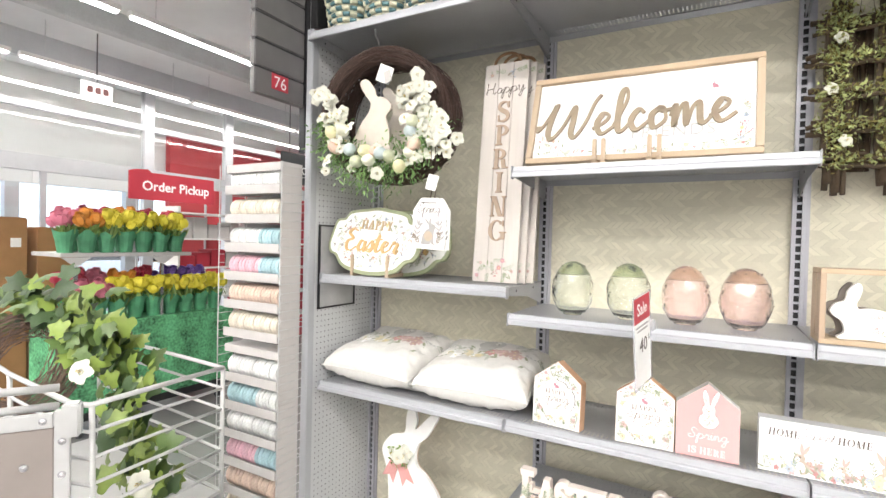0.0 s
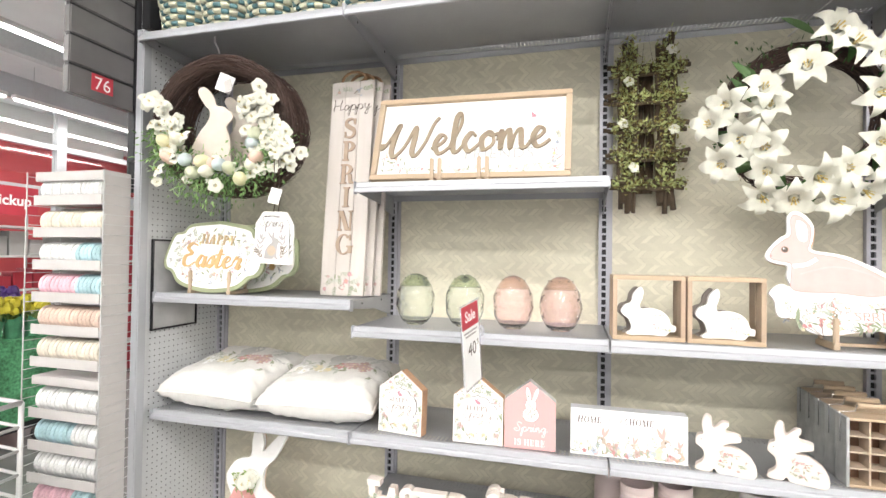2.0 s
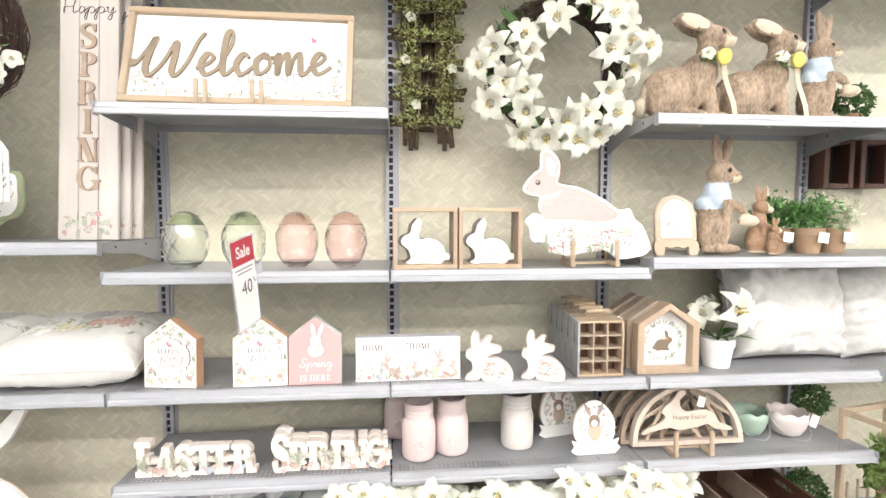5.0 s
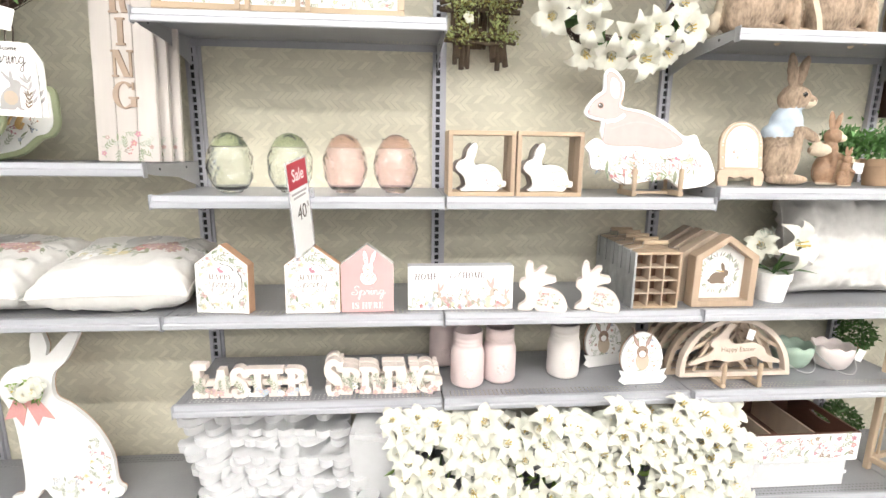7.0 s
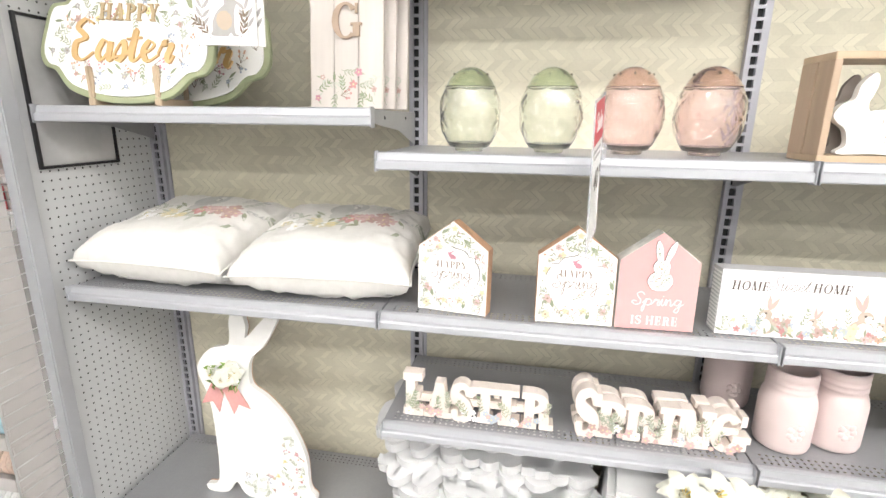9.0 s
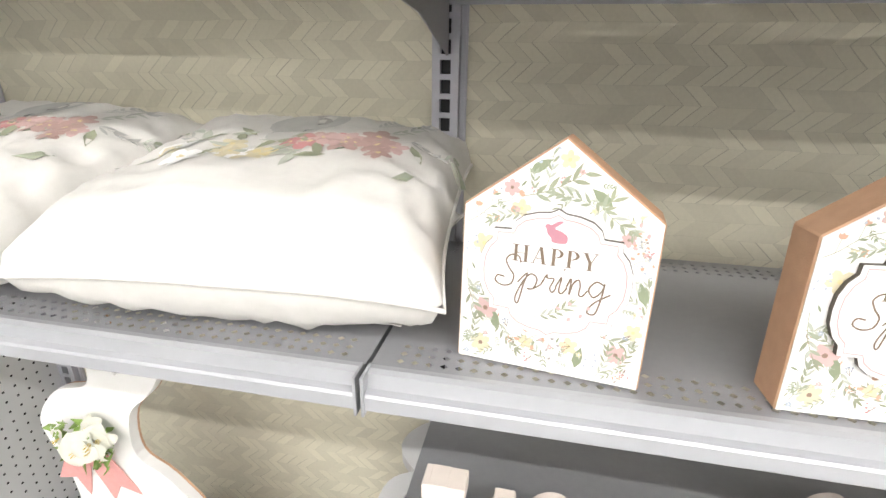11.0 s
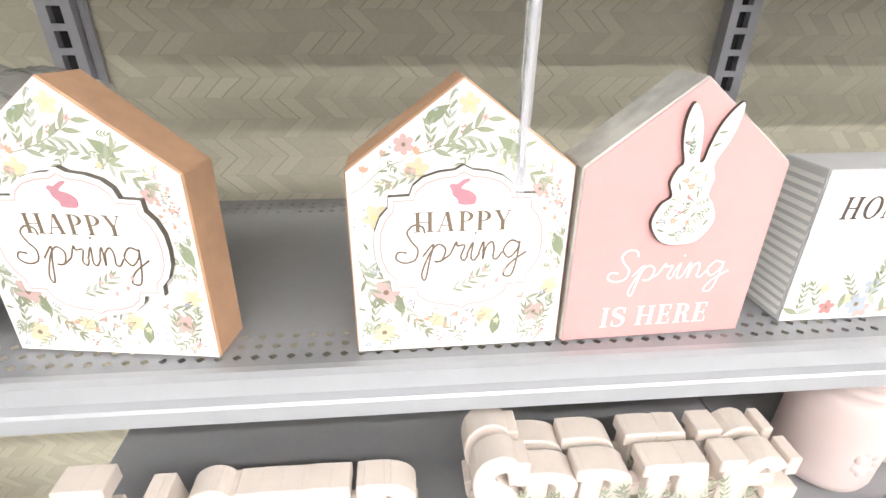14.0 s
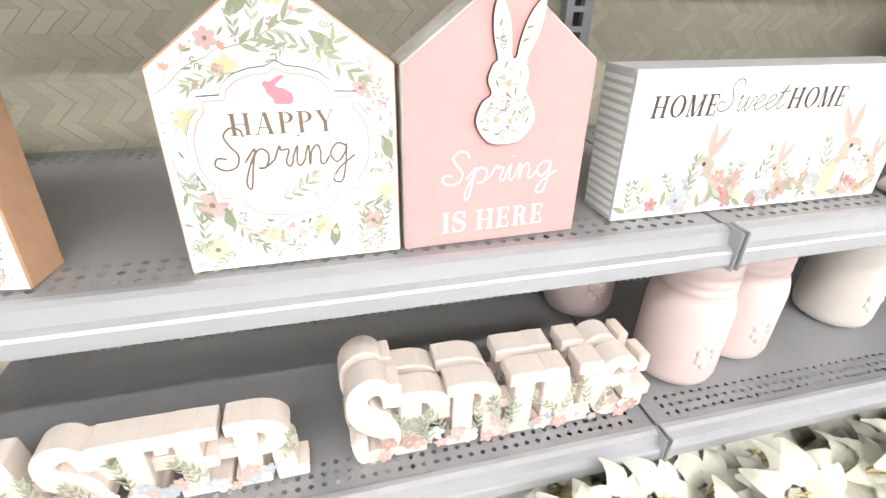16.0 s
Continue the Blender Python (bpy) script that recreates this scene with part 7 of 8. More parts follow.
part("fern", leaf_cloud(60, lambda q: ((-0.03 + q.uniform(-0.03, 0.03), 0, q.uniform(0.15, 0.27)), (-0.4, 0, 1)), 0.03, 0.008, rr), MATS["print_pale_leaf"], lp)

# Fluffy white cushions.
M_FLUFF = mat("white_plush", (0.57, 0.555, 0.53), 0.95, 0, 0.1, 35, 1.0, 45)
for x, turn in ((1.605, 0), (2.06, 6)):
    c = make_cushion(0.5, 0.40, 0.17, "fluffy white embossed cushion standing on the shelf", "plush_cushion", M_FLUFF, 0.02, False, 14)
    c.matrix_basis = pose(x, 0.23, T3 + 0.2, 76, 0, turn)

# Pots of greenery.
M_FERN = mat("fern_leaf", (0.10, 0.23, 0.06), 0.5, 0, 0.25, 40, 0.15, 200, island=1.0)
for x, y, mt, s in ((1.56, 0.23, M_FERN, 1.0), (1.655, 0.17, M_FERN, 1.1), (1.79, 0.2, mat("cream_floret", (0.62, 0.62, 0.46), 0.8, 0, 0.15, 60, island=1.0), 0.95)):
    p = pot_of(x, y, T2B + 0.0015, 0.055, 0.1, mat("kraft_pot", (0.36, 0.24, 0.15), 0.8, 0, 0.08, 30), "brown kraft pot with bushy artificial greenery")
    part("foliage", leaf_cloud(420, lambda q, s=s: ((q.gauss(0, 0.038) * s, q.gauss(0, 0.032) * s, 0.1 + abs(q.gauss(0.05, 0.03)) * s), (q.uniform(-1, 1), q.uniform(-1, 0.5), q.uniform(0, 1.2))), 0.03, 0.016, rr), mt, p)
    part("price_tag", box(-0.022, 0.022, -0.001, 0.001, -0.02, 0.02), M_PRINT, p, "white price tag", m=pose(0.012, -0.062, 0.065, 0, 25 * s - 20, 0))

# Arched little board.
ab = thing("arch_board", "small cream arched board with a beaded rim on feet", "plaque", tilt_pose(1.088, 0.13, T2B + 0.0015, 8, 0))
aw = 0.083
arch = [(aw, 0.055)] + [(aw * math.cos(a), 0.145 + 0.085 * math.sin(a)) for a in [math.pi * k / 18 for k in range(19)]] + [(-aw, 0.055)]
part("board", slab(arch, 0.014, 0.002), mat("cream_resin", (0.52, 0.41, 0.30), 0.6, 0, 0.06, 40), ab)
part("face", slab([(x * 0.74, 0.066 + (z - 0.055) * 0.84) for x, z in arch], 0.001, 0, -0.0012), M_PRINT, ab)
bm = bmesh.new()
for x, z in curve([(px * 0.87, 0.06 + (pz - 0.055) * 0.93) for px, pz in arch], 2):
    bmesh.ops.create_icosphere(bm, subdivisions=1, radius=0.0034, matrix=Matrix.Translation((x, -0.001, z)))
part("bead_rim", bm, M_CREAM, ab)
part("foot_board", slab(curve([(-aw, 0), (-aw * 0.62, 0.0), (-aw * 0.58, 0.03), (-aw * 0.3, 0.025), (0, 0.032), (aw * 0.3, 0.025), (aw * 0.58, 0.03), (aw * 0.62, 0), (aw, 0), (aw, 0.053), (0, 0.0535), (-aw, 0.053)], 3, True), 0.016, 0.001), MATS["cream_resin"], ab)
F = Flat()
florals(F, [(-0.05, 0.08), (0.05, 0.08), (0.05, 0.14), (-0.05, 0.14)], 8, 0.026, rr, tones=("blush", "pink"))
F.mesh("floral_print", ab, m=pose(0, -0.0012, 0))


# Straw and resin rabbits, each one plain mesh.
def rabbit_mesh(name, blobs, tones, materials, voxel=0.006):
    """Ellipsoids (place, radii, turn) fused into one figure; tones(place) picks the material."""
    bm = bmesh.new()
    for p, r, rot in blobs:
        bmesh.ops.create_icosphere(bm, subdivisions=3, radius=1, matrix=pose(*p, *rot) @ Matrix.Diagonal((*r, 1)))
    me = bpy.data.meshes.new("scratch")
    bm.to_mesh(me)
    bm.free()
    tmp = new("scratch", me)
    rem = tmp.modifiers.new("fuse", "REMESH")
    rem.mode, rem.voxel_size = "VOXEL", voxel
    sm = tmp.modifiers.new("soften", "SMOOTH")
    sm.iterations, sm.factor = 3, 0.5
    out = bpy.data.meshes.new_from_object(tmp.evaluated_get(bpy.context.evaluated_depsgraph_get()))
    bpy.data.objects.remove(tmp)
    bpy.data.meshes.remove(me)
    for mt in materials:
        out.materials.append(mt)
    for v in out.vertices:
        v.co += Vector(v.normal) * noise.noise(v.co * 55) * 0.0022
    for f in out.polygons:
        f.use_smooth = True
        f.material_index = tones(f.center)
    out.name = name
    return out


M_EYE = mat("dark_eye", (0.015, 0.012, 0.01), 0.15)
M_TAIL = mat("cream_fur", (0.68, 0.58, 0.44), 0.9, 0, 0.12, 70, 0.8, 260)
M_SHIRT = mat("blue_shirt", (0.50, 0.58, 0.66), 0.85, 0, 0.08, 40, 0.4, 300)
M_YELLOW = mat("yellow_rose", (0.74, 0.60, 0.16), 0.6, 0, 0.1, 50)
sit = [((-0.07, 0, 0.1), (0.115, 0.08, 0.1), (0, 0, 0)), ((-0.1, -0.045, 0.07), (0.075, 0.04, 0.07), (0, 0, 0)), ((0.02, 0, 0.16), (0.07, 0.06, 0.095), (0, 25, 0)), ((0.06, -0.03, 0.06), (0.024, 0.024, 0.075), (0, 0, 0)), ((0.06, 0.035, 0.06), (0.024, 0.024, 0.075), (0, 0, 0)), ((0.09, -0.03, 0.015), (0.04, 0.022, 0.016), (0, 0, 0)), ((-0.02, -0.06, 0.018), (0.055, 0.025, 0.018), (0, 0, 0)),
       ((0.055, 0, 0.25), (0.035, 0.04, 0.06), (0, 0, 0)), ((0.08, 0, 0.305), (0.062, 0.045, 0.045), (0, 12, 0)), ((0.13, 0, 0.293), (0.03, 0.028, 0.025), (0, 0, 0)), ((-0.005, -0.03, 0.352), (0.07, 0.012, 0.03), (0, 18, 0)), ((0.0, 0.03, 0.355), (0.07, 0.012, 0.03), (0, 28, 0)), ((-0.185, 0, 0.05), (0.025, 0.025, 0.035), (0, 0, 0)), ((0.095, -0.042, 0.315), (0.007, 0.004, 0.007), (0, 0, 0)), ((0.158, -0.004, 0.305), (0.008, 0.01, 0.007), (0, 0, 0))]


def sit_tone(c):
    if (c - Vector((0.095, -0.044, 0.315))).length < 0.01 or (c - Vector((0.16, 0, 0.307))).length < 0.0105:
        return 1
    if c.z > 0.33 and c.y < -0.037 and -0.06 < c.x < 0.045:
        return 2
    if c.x < -0.175 or (c.x > 0.105 and 0.268 < c.z < 0.3) or (c.z < 0.02 and c.x > 0.02):
        return 2
    return 0


SIT = rabbit_mesh("rabbit_figure", sit, sit_tone, (M_FUR, M_EYE, M_TAIL))
for x, y, turn, s in ((1.135, 0.16, -6, 1.02), (1.43, 0.17, -4, 1.0)):
    ob = new("rabbit_figure", SIT)
    ob.matrix_basis = pose(x, y, T1 + 0.004, 0, 0, turn) @ Matrix.Diagonal((s, s, s, 1))
    tagged(ob, "brown straw rabbit figure sitting with ears laid back", "rabbit figure", "straw rabbit figures")
    col = thing("flower_collar", "collar of a yellow rose and small flowers on a straw rabbit", "flower collar", pose(x, y, T1 + 0.004, 0, 0, turn))
    rose = part("rose", lathe([(0, 0), (0.012, 0.002), (0.026, 0.012), (0.03, 0.024), (0.024, 0.03), (0.018, 0.024), (0.012, 0.032), (0.005, 0.028), (0, 0.034)], 18), M_YELLOW, col, "yellow rose", True, pose(0.075, -0.062, 0.222, 100, 0, 12))
    put("blossom", DOGWOOD, col, (0.03, -0.066, 0.235), (-0.3, -1, 0.3), 0, 1.0)
    part("blue_flower", petal_flower(8, 0.022, 0.012), [mat("blue_flower", (0.36, 0.46, 0.56), 0.7), M_YELLOW], col, m=pose(0.108, -0.045, 0.222, 80, 0, 30))
    part("foliage", leaf_cloud(70, lambda q: ((q.uniform(0.0, 0.11), -0.05 + q.uniform(-0.012, 0.012), 0.222 + q.uniform(-0.02, 0.015)), (q.uniform(-1, 1), -0.5, q.uniform(-0.5, 0.5))), 0.03, 0.007, rr), M_LEAFL, col)
    bm = bmesh.new()
    ribbon(bm, [(0.09, 0.2), (0.1, 0.14), (0.13, 0.06), (0.14, 0.01)], 0.018, -0.06, 0.002)
    part("ribbon_tail", bm, M_TAIL, col, "cream ribbon")
stand = [((-0.02, 0, 0.1), (0.058, 0.055, 0.1), (0, 0, 0)), ((0.0, 0, 0.225), (0.056, 0.05, 0.07), (0, 0, 0)), ((-0.03, -0.035, 0.085), (0.05, 0.034, 0.075), (0, 12, 0)), ((0.035, -0.038, 0.02), (0.05, 0.024, 0.019), (0, 0, 0)), ((-0.02, -0.05, 0.018), (0.05, 0.022, 0.017), (0, 0, 0)), ((0.03, 0.035, 0.02), (0.05, 0.024, 0.019), (0, 0, 0)), ((0.02, -0.048, 0.125), (0.023, 0.02, 0.1), (0, 4, 0)), ((0.045, 0.02, 0.11), (0.02, 0.02, 0.1), (0, 0, 0)), ((0.06, -0.05, 0.185), (0.05, 0.017, 0.018), (0, 35, 0)), ((0.015, 0, 0.318), (0.054, 0.047, 0.05), (0, 0, 0)), ((0.062, -0.005, 0.305), (0.03, 0.028, 0.025), (0, 0, 0)), ((-0.012, -0.02, 0.41), (0.02, 0.01, 0.072), (0, -8, 0)), ((0.035, 0.01, 0.405), (0.021, 0.01, 0.07), (0, 14, 0)), ((0.032, -0.046, 0.328), (0.008, 0.005, 0.007), (0, 0, 0)), ((0.09, -0.005, 0.314), (0.007, 0.009, 0.006), (0, 0, 0)), ((0.1, -0.055, 0.13), (0.038, 0.032, 0.024), (0, 0, 0)), ((-0.045, 0.0, 0.19), (0.035, 0.045, 0.035), (0, -20, 0))]


def stand_tone(c):
    if (c - Vector((0.032, -0.049, 0.328))).length < 0.011 or (c - Vector((0.094, -0.005, 0.315))).length < 0.011:
        return 1
    if (c.x > 0.066 and 0.1 < c.z < 0.158) or (c.x > 0.05 and 0.272 < c.z < 0.306):
        return 2
    if 0.175 < c.z < 0.282 and not ((c.y < -0.05 and c.z < 0.215) or c.x > 0.062):
        return 3
    return 0


STAND = rabbit_mesh("rabbit_figure", stand, stand_tone, (M_FUR, M_EYE, M_TAIL, M_SHIRT))
for x, y, z, turn, s, lab in ((1.268, 0.18, T2B, -12, 0.98, "brown straw rabbit figure in a blue shirt with a basket"), (1.66, 0.17, T1, -8, 0.9, "brown straw rabbit figure in a blue shirt on the upper shelf")):
    ob = new("rabbit_figure", STAND)
    ob.matrix_basis = pose(x, y, z + 0.003, 0, 0, turn) @ Matrix.Diagonal((s, s, s, 1))
    tagged(ob, lab, "rabbit figure", "dressed rabbit figures")
SMALLR = rabbit_mesh("rabbit_figure", [(p, r, q) for p, r, q in stand if r[0] > 0.009 and not (p[0] == 0.1 or p[0] == -0.045)], lambda c: 2 if (c.x > 0.05 and c.z > 0.27) or c.z < 0.02 else 0, (mat("brown_resin", (0.33, 0.20, 0.12), 0.5, 0, 0.2, 40, 0.3, 150), M_EYE, M_TAIL))
for x, y, s, lab in ((1.425, 0.15, 0.56, "small brown resin rabbit figure"), (1.445, 0.09, 0.3, "tiny brown resin rabbit beside a larger one")):
    ob = new("rabbit_figure", SMALLR)
    ob.matrix_basis = pose(x, y, T2B + 0.003, 0, 0, -20) @ Matrix.Diagonal((s, s, s, 1))
    tagged(ob, lab, "rabbit figure", "resin rabbit figures")

# Dark hanging box frames and boxwood beyond the last upright.
for k in range(2):
    dk = thing("dark_frame", "dark brown wooden box frame hanging on the back panel", "frame", pose(1.93 + 0.17 * k, 0.33, 1.62), "dark hanging frames")
    for x0, x1, z0, z1 in ((-0.07, -0.045, 0, 0.21), (0.045, 0.07, 0, 0.21), (-0.0448, 0.0448, 0, 0.02), (-0.0448, 0.0448, 0.19, 0.21)):
        part("frame_bar", box(x0, x1, 0, 0.09, z0, z1, 0.002), M_DARKWOOD, dk)
    part("back_board", box(-0.0448, 0.0448, 0.07, 0.078, 0.0205, 0.1895), M_BLACK, dk)
for x, y, z, s, nm in ((1.80, 0.27, T4, 0.8, "boxwood_ball"), (2.02, 0.06, TB + 0.12, 1.5, "boxwood_ball"), (1.83, 0.3, TB, 0.9, "boxwood_ball"), (1.86, 0.22, T1, 0.8, "boxwood_ball")):
    bx = thing(nm, "bushy artificial boxwood greenery", "plant", pose(x, y, z), "boxwood greenery")
    part("pot", lathe([(0, 0.0015), (0.04 * s, 0.0015), (0.055 * s, 0.07 * s), (0, 0.072 * s)], 20), mat("kraft_pot", (0.36, 0.24, 0.15)), bx)
    part("foliage", leaf_cloud(620, lambda q, s=s: (tuple(Vector((q.gauss(0, 1), q.gauss(0, 1), q.gauss(0, 1))).normalized() * 0.085 * s * q.uniform(0.75, 1.05) + Vector((0, 0, 0.13 * s))), (q.uniform(-1, 1), q.uniform(-1, 1), q.uniform(-1, 1))), 0.026 * s, 0.017 * s, rr), M_LEAF if x < 2 else M_LEAFL, bx)
lt = thing("wooden_lantern", "pale wooden open frame stand with greenery", "stand", pose(1.96, 0.02, TB + 0.002, 0, 0, 12))
for x in (-0.13, 0.13):
    for y in (-0.07, 0.13):
        part("post", box(x - 0.011, x + 0.011, y - 0.011, y + 0.011, 0, 0.56, 0.002), M_WOODL, lt)
for z in (0.05, 0.545):
    for y in (-0.07, 0.13):
        part("rail", box(-0.1185, 0.1185, y - 0.009, y + 0.009, z - 0.012, z + 0.012, 0.002), M_WOODL, lt)
    for x in (-0.13, 0.13):
        part("rail", box(x - 0.009, x + 0.009, -0.0585, 0.1185, z - 0.012, z + 0.012, 0.002), M_WOODL, lt)
for k in range(4):
    part("slat", box(-0.09 + 0.06 * k - 0.005, -0.09 + 0.06 * k + 0.005, 0.12, 0.128, 0.0625, 0.25, 0.001), M_WOODL, lt)

# Striped baskets on the top shelf.
M_TEAL = mat("teal_reed", (0.10, 0.20, 0.22), 0.7, 0, 0.1, 60, 0.3, 300)
M_REED = mat("cream_reed", (0.62, 0.60, 0.46), 0.7, 0, 0.1, 60, 0.3, 300)
for k in range(5):
    bk = thing("striped_basket", "woven basket with cream and teal checks on the top shelf", "basket", pose(-1.70 + 0.205 * k, 0.02, TT + 0.003), "woven baskets on top")
    for i in range(7):
        z = 0.012 + 0.024 * i
        R = 0.085 + 0.004 * i
        bm1, bm2 = bmesh.new(), bmesh.new()
        for j in range(20):
            a0, a1 = 2 * math.pi * j / 20, 2 * math.pi * (j + 0.96) / 20
            rad = R + (0.004 if (i + j) % 2 else 0.0)
            pts = [(rad * math.cos(a0 + (a1 - a0) * q / 3), rad * math.sin(a0 + (a1 - a0) * q / 3), z) for q in range(4)]
            tube(pts, 0.0095, 6, bm=bm1 if (i + j) % 2 else bm2)
        part("weave", bm1, M_REED, bk), part("weave", bm2, M_TEAL, bk)
    part("inner_wall", lathe([(0.078, 0.001), (0.104, 0.17)], 24), M_REED, bk)


# ---- beyond the gondola's end ----
# Aisle blade sign of dark slats.
bl = thing("aisle_sign", "dark slatted aisle sign with a red number plate", "sign", pose(X0 - 0.07, -0.345, 2.16))
part("pole", box(-0.02, 0.02, 0.275, 0.3, -0.2, 1.4, 0.003), M_BLACK, bl)
M_SLAT = mat("dark_slat", (0.13, 0.125, 0.125), 0.28, 0, 0.1, 12)
for k in range(9):
    part("slat", box(-0.016, 0.016, 0, 0.27, 0.11 * k, 0.11 * k + 0.102, 0.004), M_SLAT, bl)
part("backing", box(-0.01, 0.01, 0.003, 0.267, 0.004, 0.985), M_BLACK, bl)
part("number_plate", box(0.0165, 0.018, 0.085, 0.175, 0.035, 0.1, 0.0005), M_RED, bl, "red number plate")
words("76", 0.05, INK["white"], bl, m=pose(0.0188, 0.13, 0.043, 0, 0, 90))
cap = thing("header_panel", "plain black header panel above the gondola end", "panel", pose(X0 - 0.03, -0.05, 2.52))
part("board", box(-0.02, 0.02, 0, 0.48, 0, 0.6, 0.004), M_BLACK, cap)

# Ribbon rack: card trays full of ribbon reels in a wire holder.
rk = thing("ribbon_rack", "grey card ribbon rack in a wire holder, filled with reels", "display rack", pose(X0 - 0.395, -0.205, 0))
RW, RD = 0.35, 0.115
M_TRAY = mat("grey_tray_card", (0.50, 0.475, 0.46), 0.7, 0, 0.04, 15)
pal = [mat("reel_" + n, c, 0.7, 0, 0.2, 120, 0.3, 600, per_object=0.5) for n, c in (("white", (0.66, 0.66, 0.65)), ("aqua", (0.36, 0.52, 0.56)), ("pink", (0.66, 0.40, 0.46)), ("floral", (0.58, 0.44, 0.36)), ("cream", (0.62, 0.56, 0.47)))]
order = [(0,), (4,), (0, 1), (2, 1), (3,), (4,), (0,), (1, 0), (0,), (2, 1), (3,), (4, 0), (0,)]
reel = lathe([(0, -0.0095), (0.046, -0.0095), (0.048, -0.008), (0.048, 0.008), (0.046, 0.0095), (0, 0.0095)], 20)
reels = []
for mt in pal:
    me = bpy.data.meshes.new("reel")
    reel.to_mesh(me)
    me.materials.append(mt)
    reels.append(me)
reel.free()
hub_me = bpy.data.meshes.new("hub")
hub = lathe([(0, -0.0105), (0.014, -0.0105), (0.014, 0.0105), (0, 0.0105)], 12)
hub.to_mesh(hub_me)
hub.free()
hub_me.materials.append(mat("reel_card", (0.45, 0.60, 0.68), 0.7))
z = 1.78
for row in range(13):
    if row == 6:
        z -= 0.075
        part("top_board", box(0, RW, 0.0, RD, z + 0.115, z + 0.15, 0.002), M_TRAY, rk)
    t = part("tray", box(0, RW, -0.004, RD, z - 0.012, z, 0.001), M_TRAY, rk, "grey card tray")
    part("tray_lip", box(0, RW, -0.009, -0.0045, z - 0.014, z + 0.026, 0.001), M_TRAY, t)
    part("tray_back", box(0.003, RW - 0.003, RD - 0.006, RD, z + 0.0005, z + 0.115), M_TRAY, t)
    kinds = order[row]
    n = 15
    for k in range(n):
        kind = kinds[0] if k < n * 0.55 or len(kinds) == 1 else kinds[1]
        ob = new("reel", reels[kind])
        ob.parent = t
        ob.matrix_basis = pose(0.025 + k * 0.0212, 0.052, z + 0.0495, 0, 90, 0) @ pose(0, 0, 0, (k * 7) % 5 - 2, (k * 5) % 7 - 3, 0)
        if k in (0, n - 1):
            h = new("hub", hub_me)
            h.parent = ob
    z -= 0.129
part("side_board", box(RW + 0.0005, RW + 0.005, -0.004, RD, 0.12, 1.9, 0.001), M_TRAY, rk, "corrugated grey side board")
part("top_board", box(0, RW, -0.004, RD, 1.862, 1.9, 0.002), M_TRAY, rk)
for k in range(28):
    part("side_rib", box(RW + 0.0052, RW + 0.0085, 0.0, RD - 0.004, 0.13 + 0.063 * k, 0.158 + 0.063 * k, 0.001), M_TRAY, rk)
bm = bmesh.new()
for y in (-0.014, RD + 0.012):
    tube([(RW + 0.016, y, 0.02), (RW + 0.016, y, 1.9)], 0.0025, 6, bm=bm)
    tube([(-0.03, y, 0.02), (-0.03, y, 1.9)], 0.0025, 6, bm=bm)
for k in range(48):
    z = 0.05 + k * 0.039
    tube([(RW + 0.016, -0.014, z), (RW + 0.016, RD + 0.012, z)], 0.0016, 5, bm=bm)
    tube([(-0.03, -0.014, z), (-0.03, RD + 0.012, z)], 0.0016, 5, bm=bm)
for z in (0.05, 0.6, 1.2, 1.86):
    tube([(-0.03, RD + 0.012, z), (RW + 0.016, RD + 0.012, z)], 0.002, 5, bm=bm)
part("wire_frame", bm, M_WIREW, rk, "white wire holder")

# Tulip cart.
tc = thing("tulip_cart", "wheeled flower cart with green turf sides and a grey shelf", "flower cart", pose(-4.4, 0.12, 0))
L = 1.42
M_TURF = mat("green_turf", (0.11, 0.36, 0.17), 0.95, 0, 0.6, 45, 1.0, 120)
part("turf_skirt", box(-0.62, 0, 0, L, 0.2, 0.87, 0.006), M_TURF, tc, "bright green turf sides")
part("base_frame", box(-0.6, -0.02, 0.02, L - 0.02, 0.13, 0.199, 0.004), M_BLACK, tc)
for x in (-0.55, -0.06):
    for y in (0.1, L - 0.12):
        wh = part("castor", lathe([(0, -0.015), (0.05, -0.015), (0.055, 0), (0.05, 0.015), (0, 0.015)], 18), M_BLACK, tc, m=pose(x, y, 0.056, 90, 0, 0))
        part("castor_fork", box(-0.012, 0.012, -0.025, 0.025, 0.062, 0.129), M_CHROME, tc, m=pose(x, y, 0))
part("upper_shelf", box(-0.55, -0.08, -0.02, 1.02, 1.385, 1.415, 0.004), M_GRAYP, tc, "grey metal shelf")
for y in (0.06, 0.72):
    part("post", box(-0.08, -0.055, y, y + 0.025, 0.871, 1.384, 0.002), M_CHROME, tc)
    part("bracket", slab([(-0.1, 0), (0.1, 0), (0.02, -0.06), (-0.02, -0.06)], 0.01), M_GRAYP, tc, m=pose(-0.05, y + 0.0125, 1.384, 0, 0, 90))
M_WRAP = mat("green_pot_wrap", (0.08, 0.29, 0.15), 0.5, 0, 0.25, 15, 0.4, 60)
TUL = {n: mat("tulip_" + n, c, 0.6, 0, 0.15, 30, island=1.0) for n, c in (("yellow", (0.72, 0.62, 0.05)), ("red", (0.48, 0.04, 0.08)), ("pink", (0.64, 0.18, 0.26)), ("purple", (0.16, 0.08, 0.36)), ("orange", (0.72, 0.28, 0.04)))}
tulip = lathe([(0, 0), (0.014, 0.004), (0.021, 0.018), (0.02, 0.036), (0.013, 0.048), (0.017, 0.05)], 6)
rr = random.Random(55)
BLOOM = {}
for n, mt in TUL.items():
    BLOOM[n] = bpy.data.meshes.new("bloom")
    tulip.to_mesh(BLOOM[n])
    BLOOM[n].materials.append(mt)


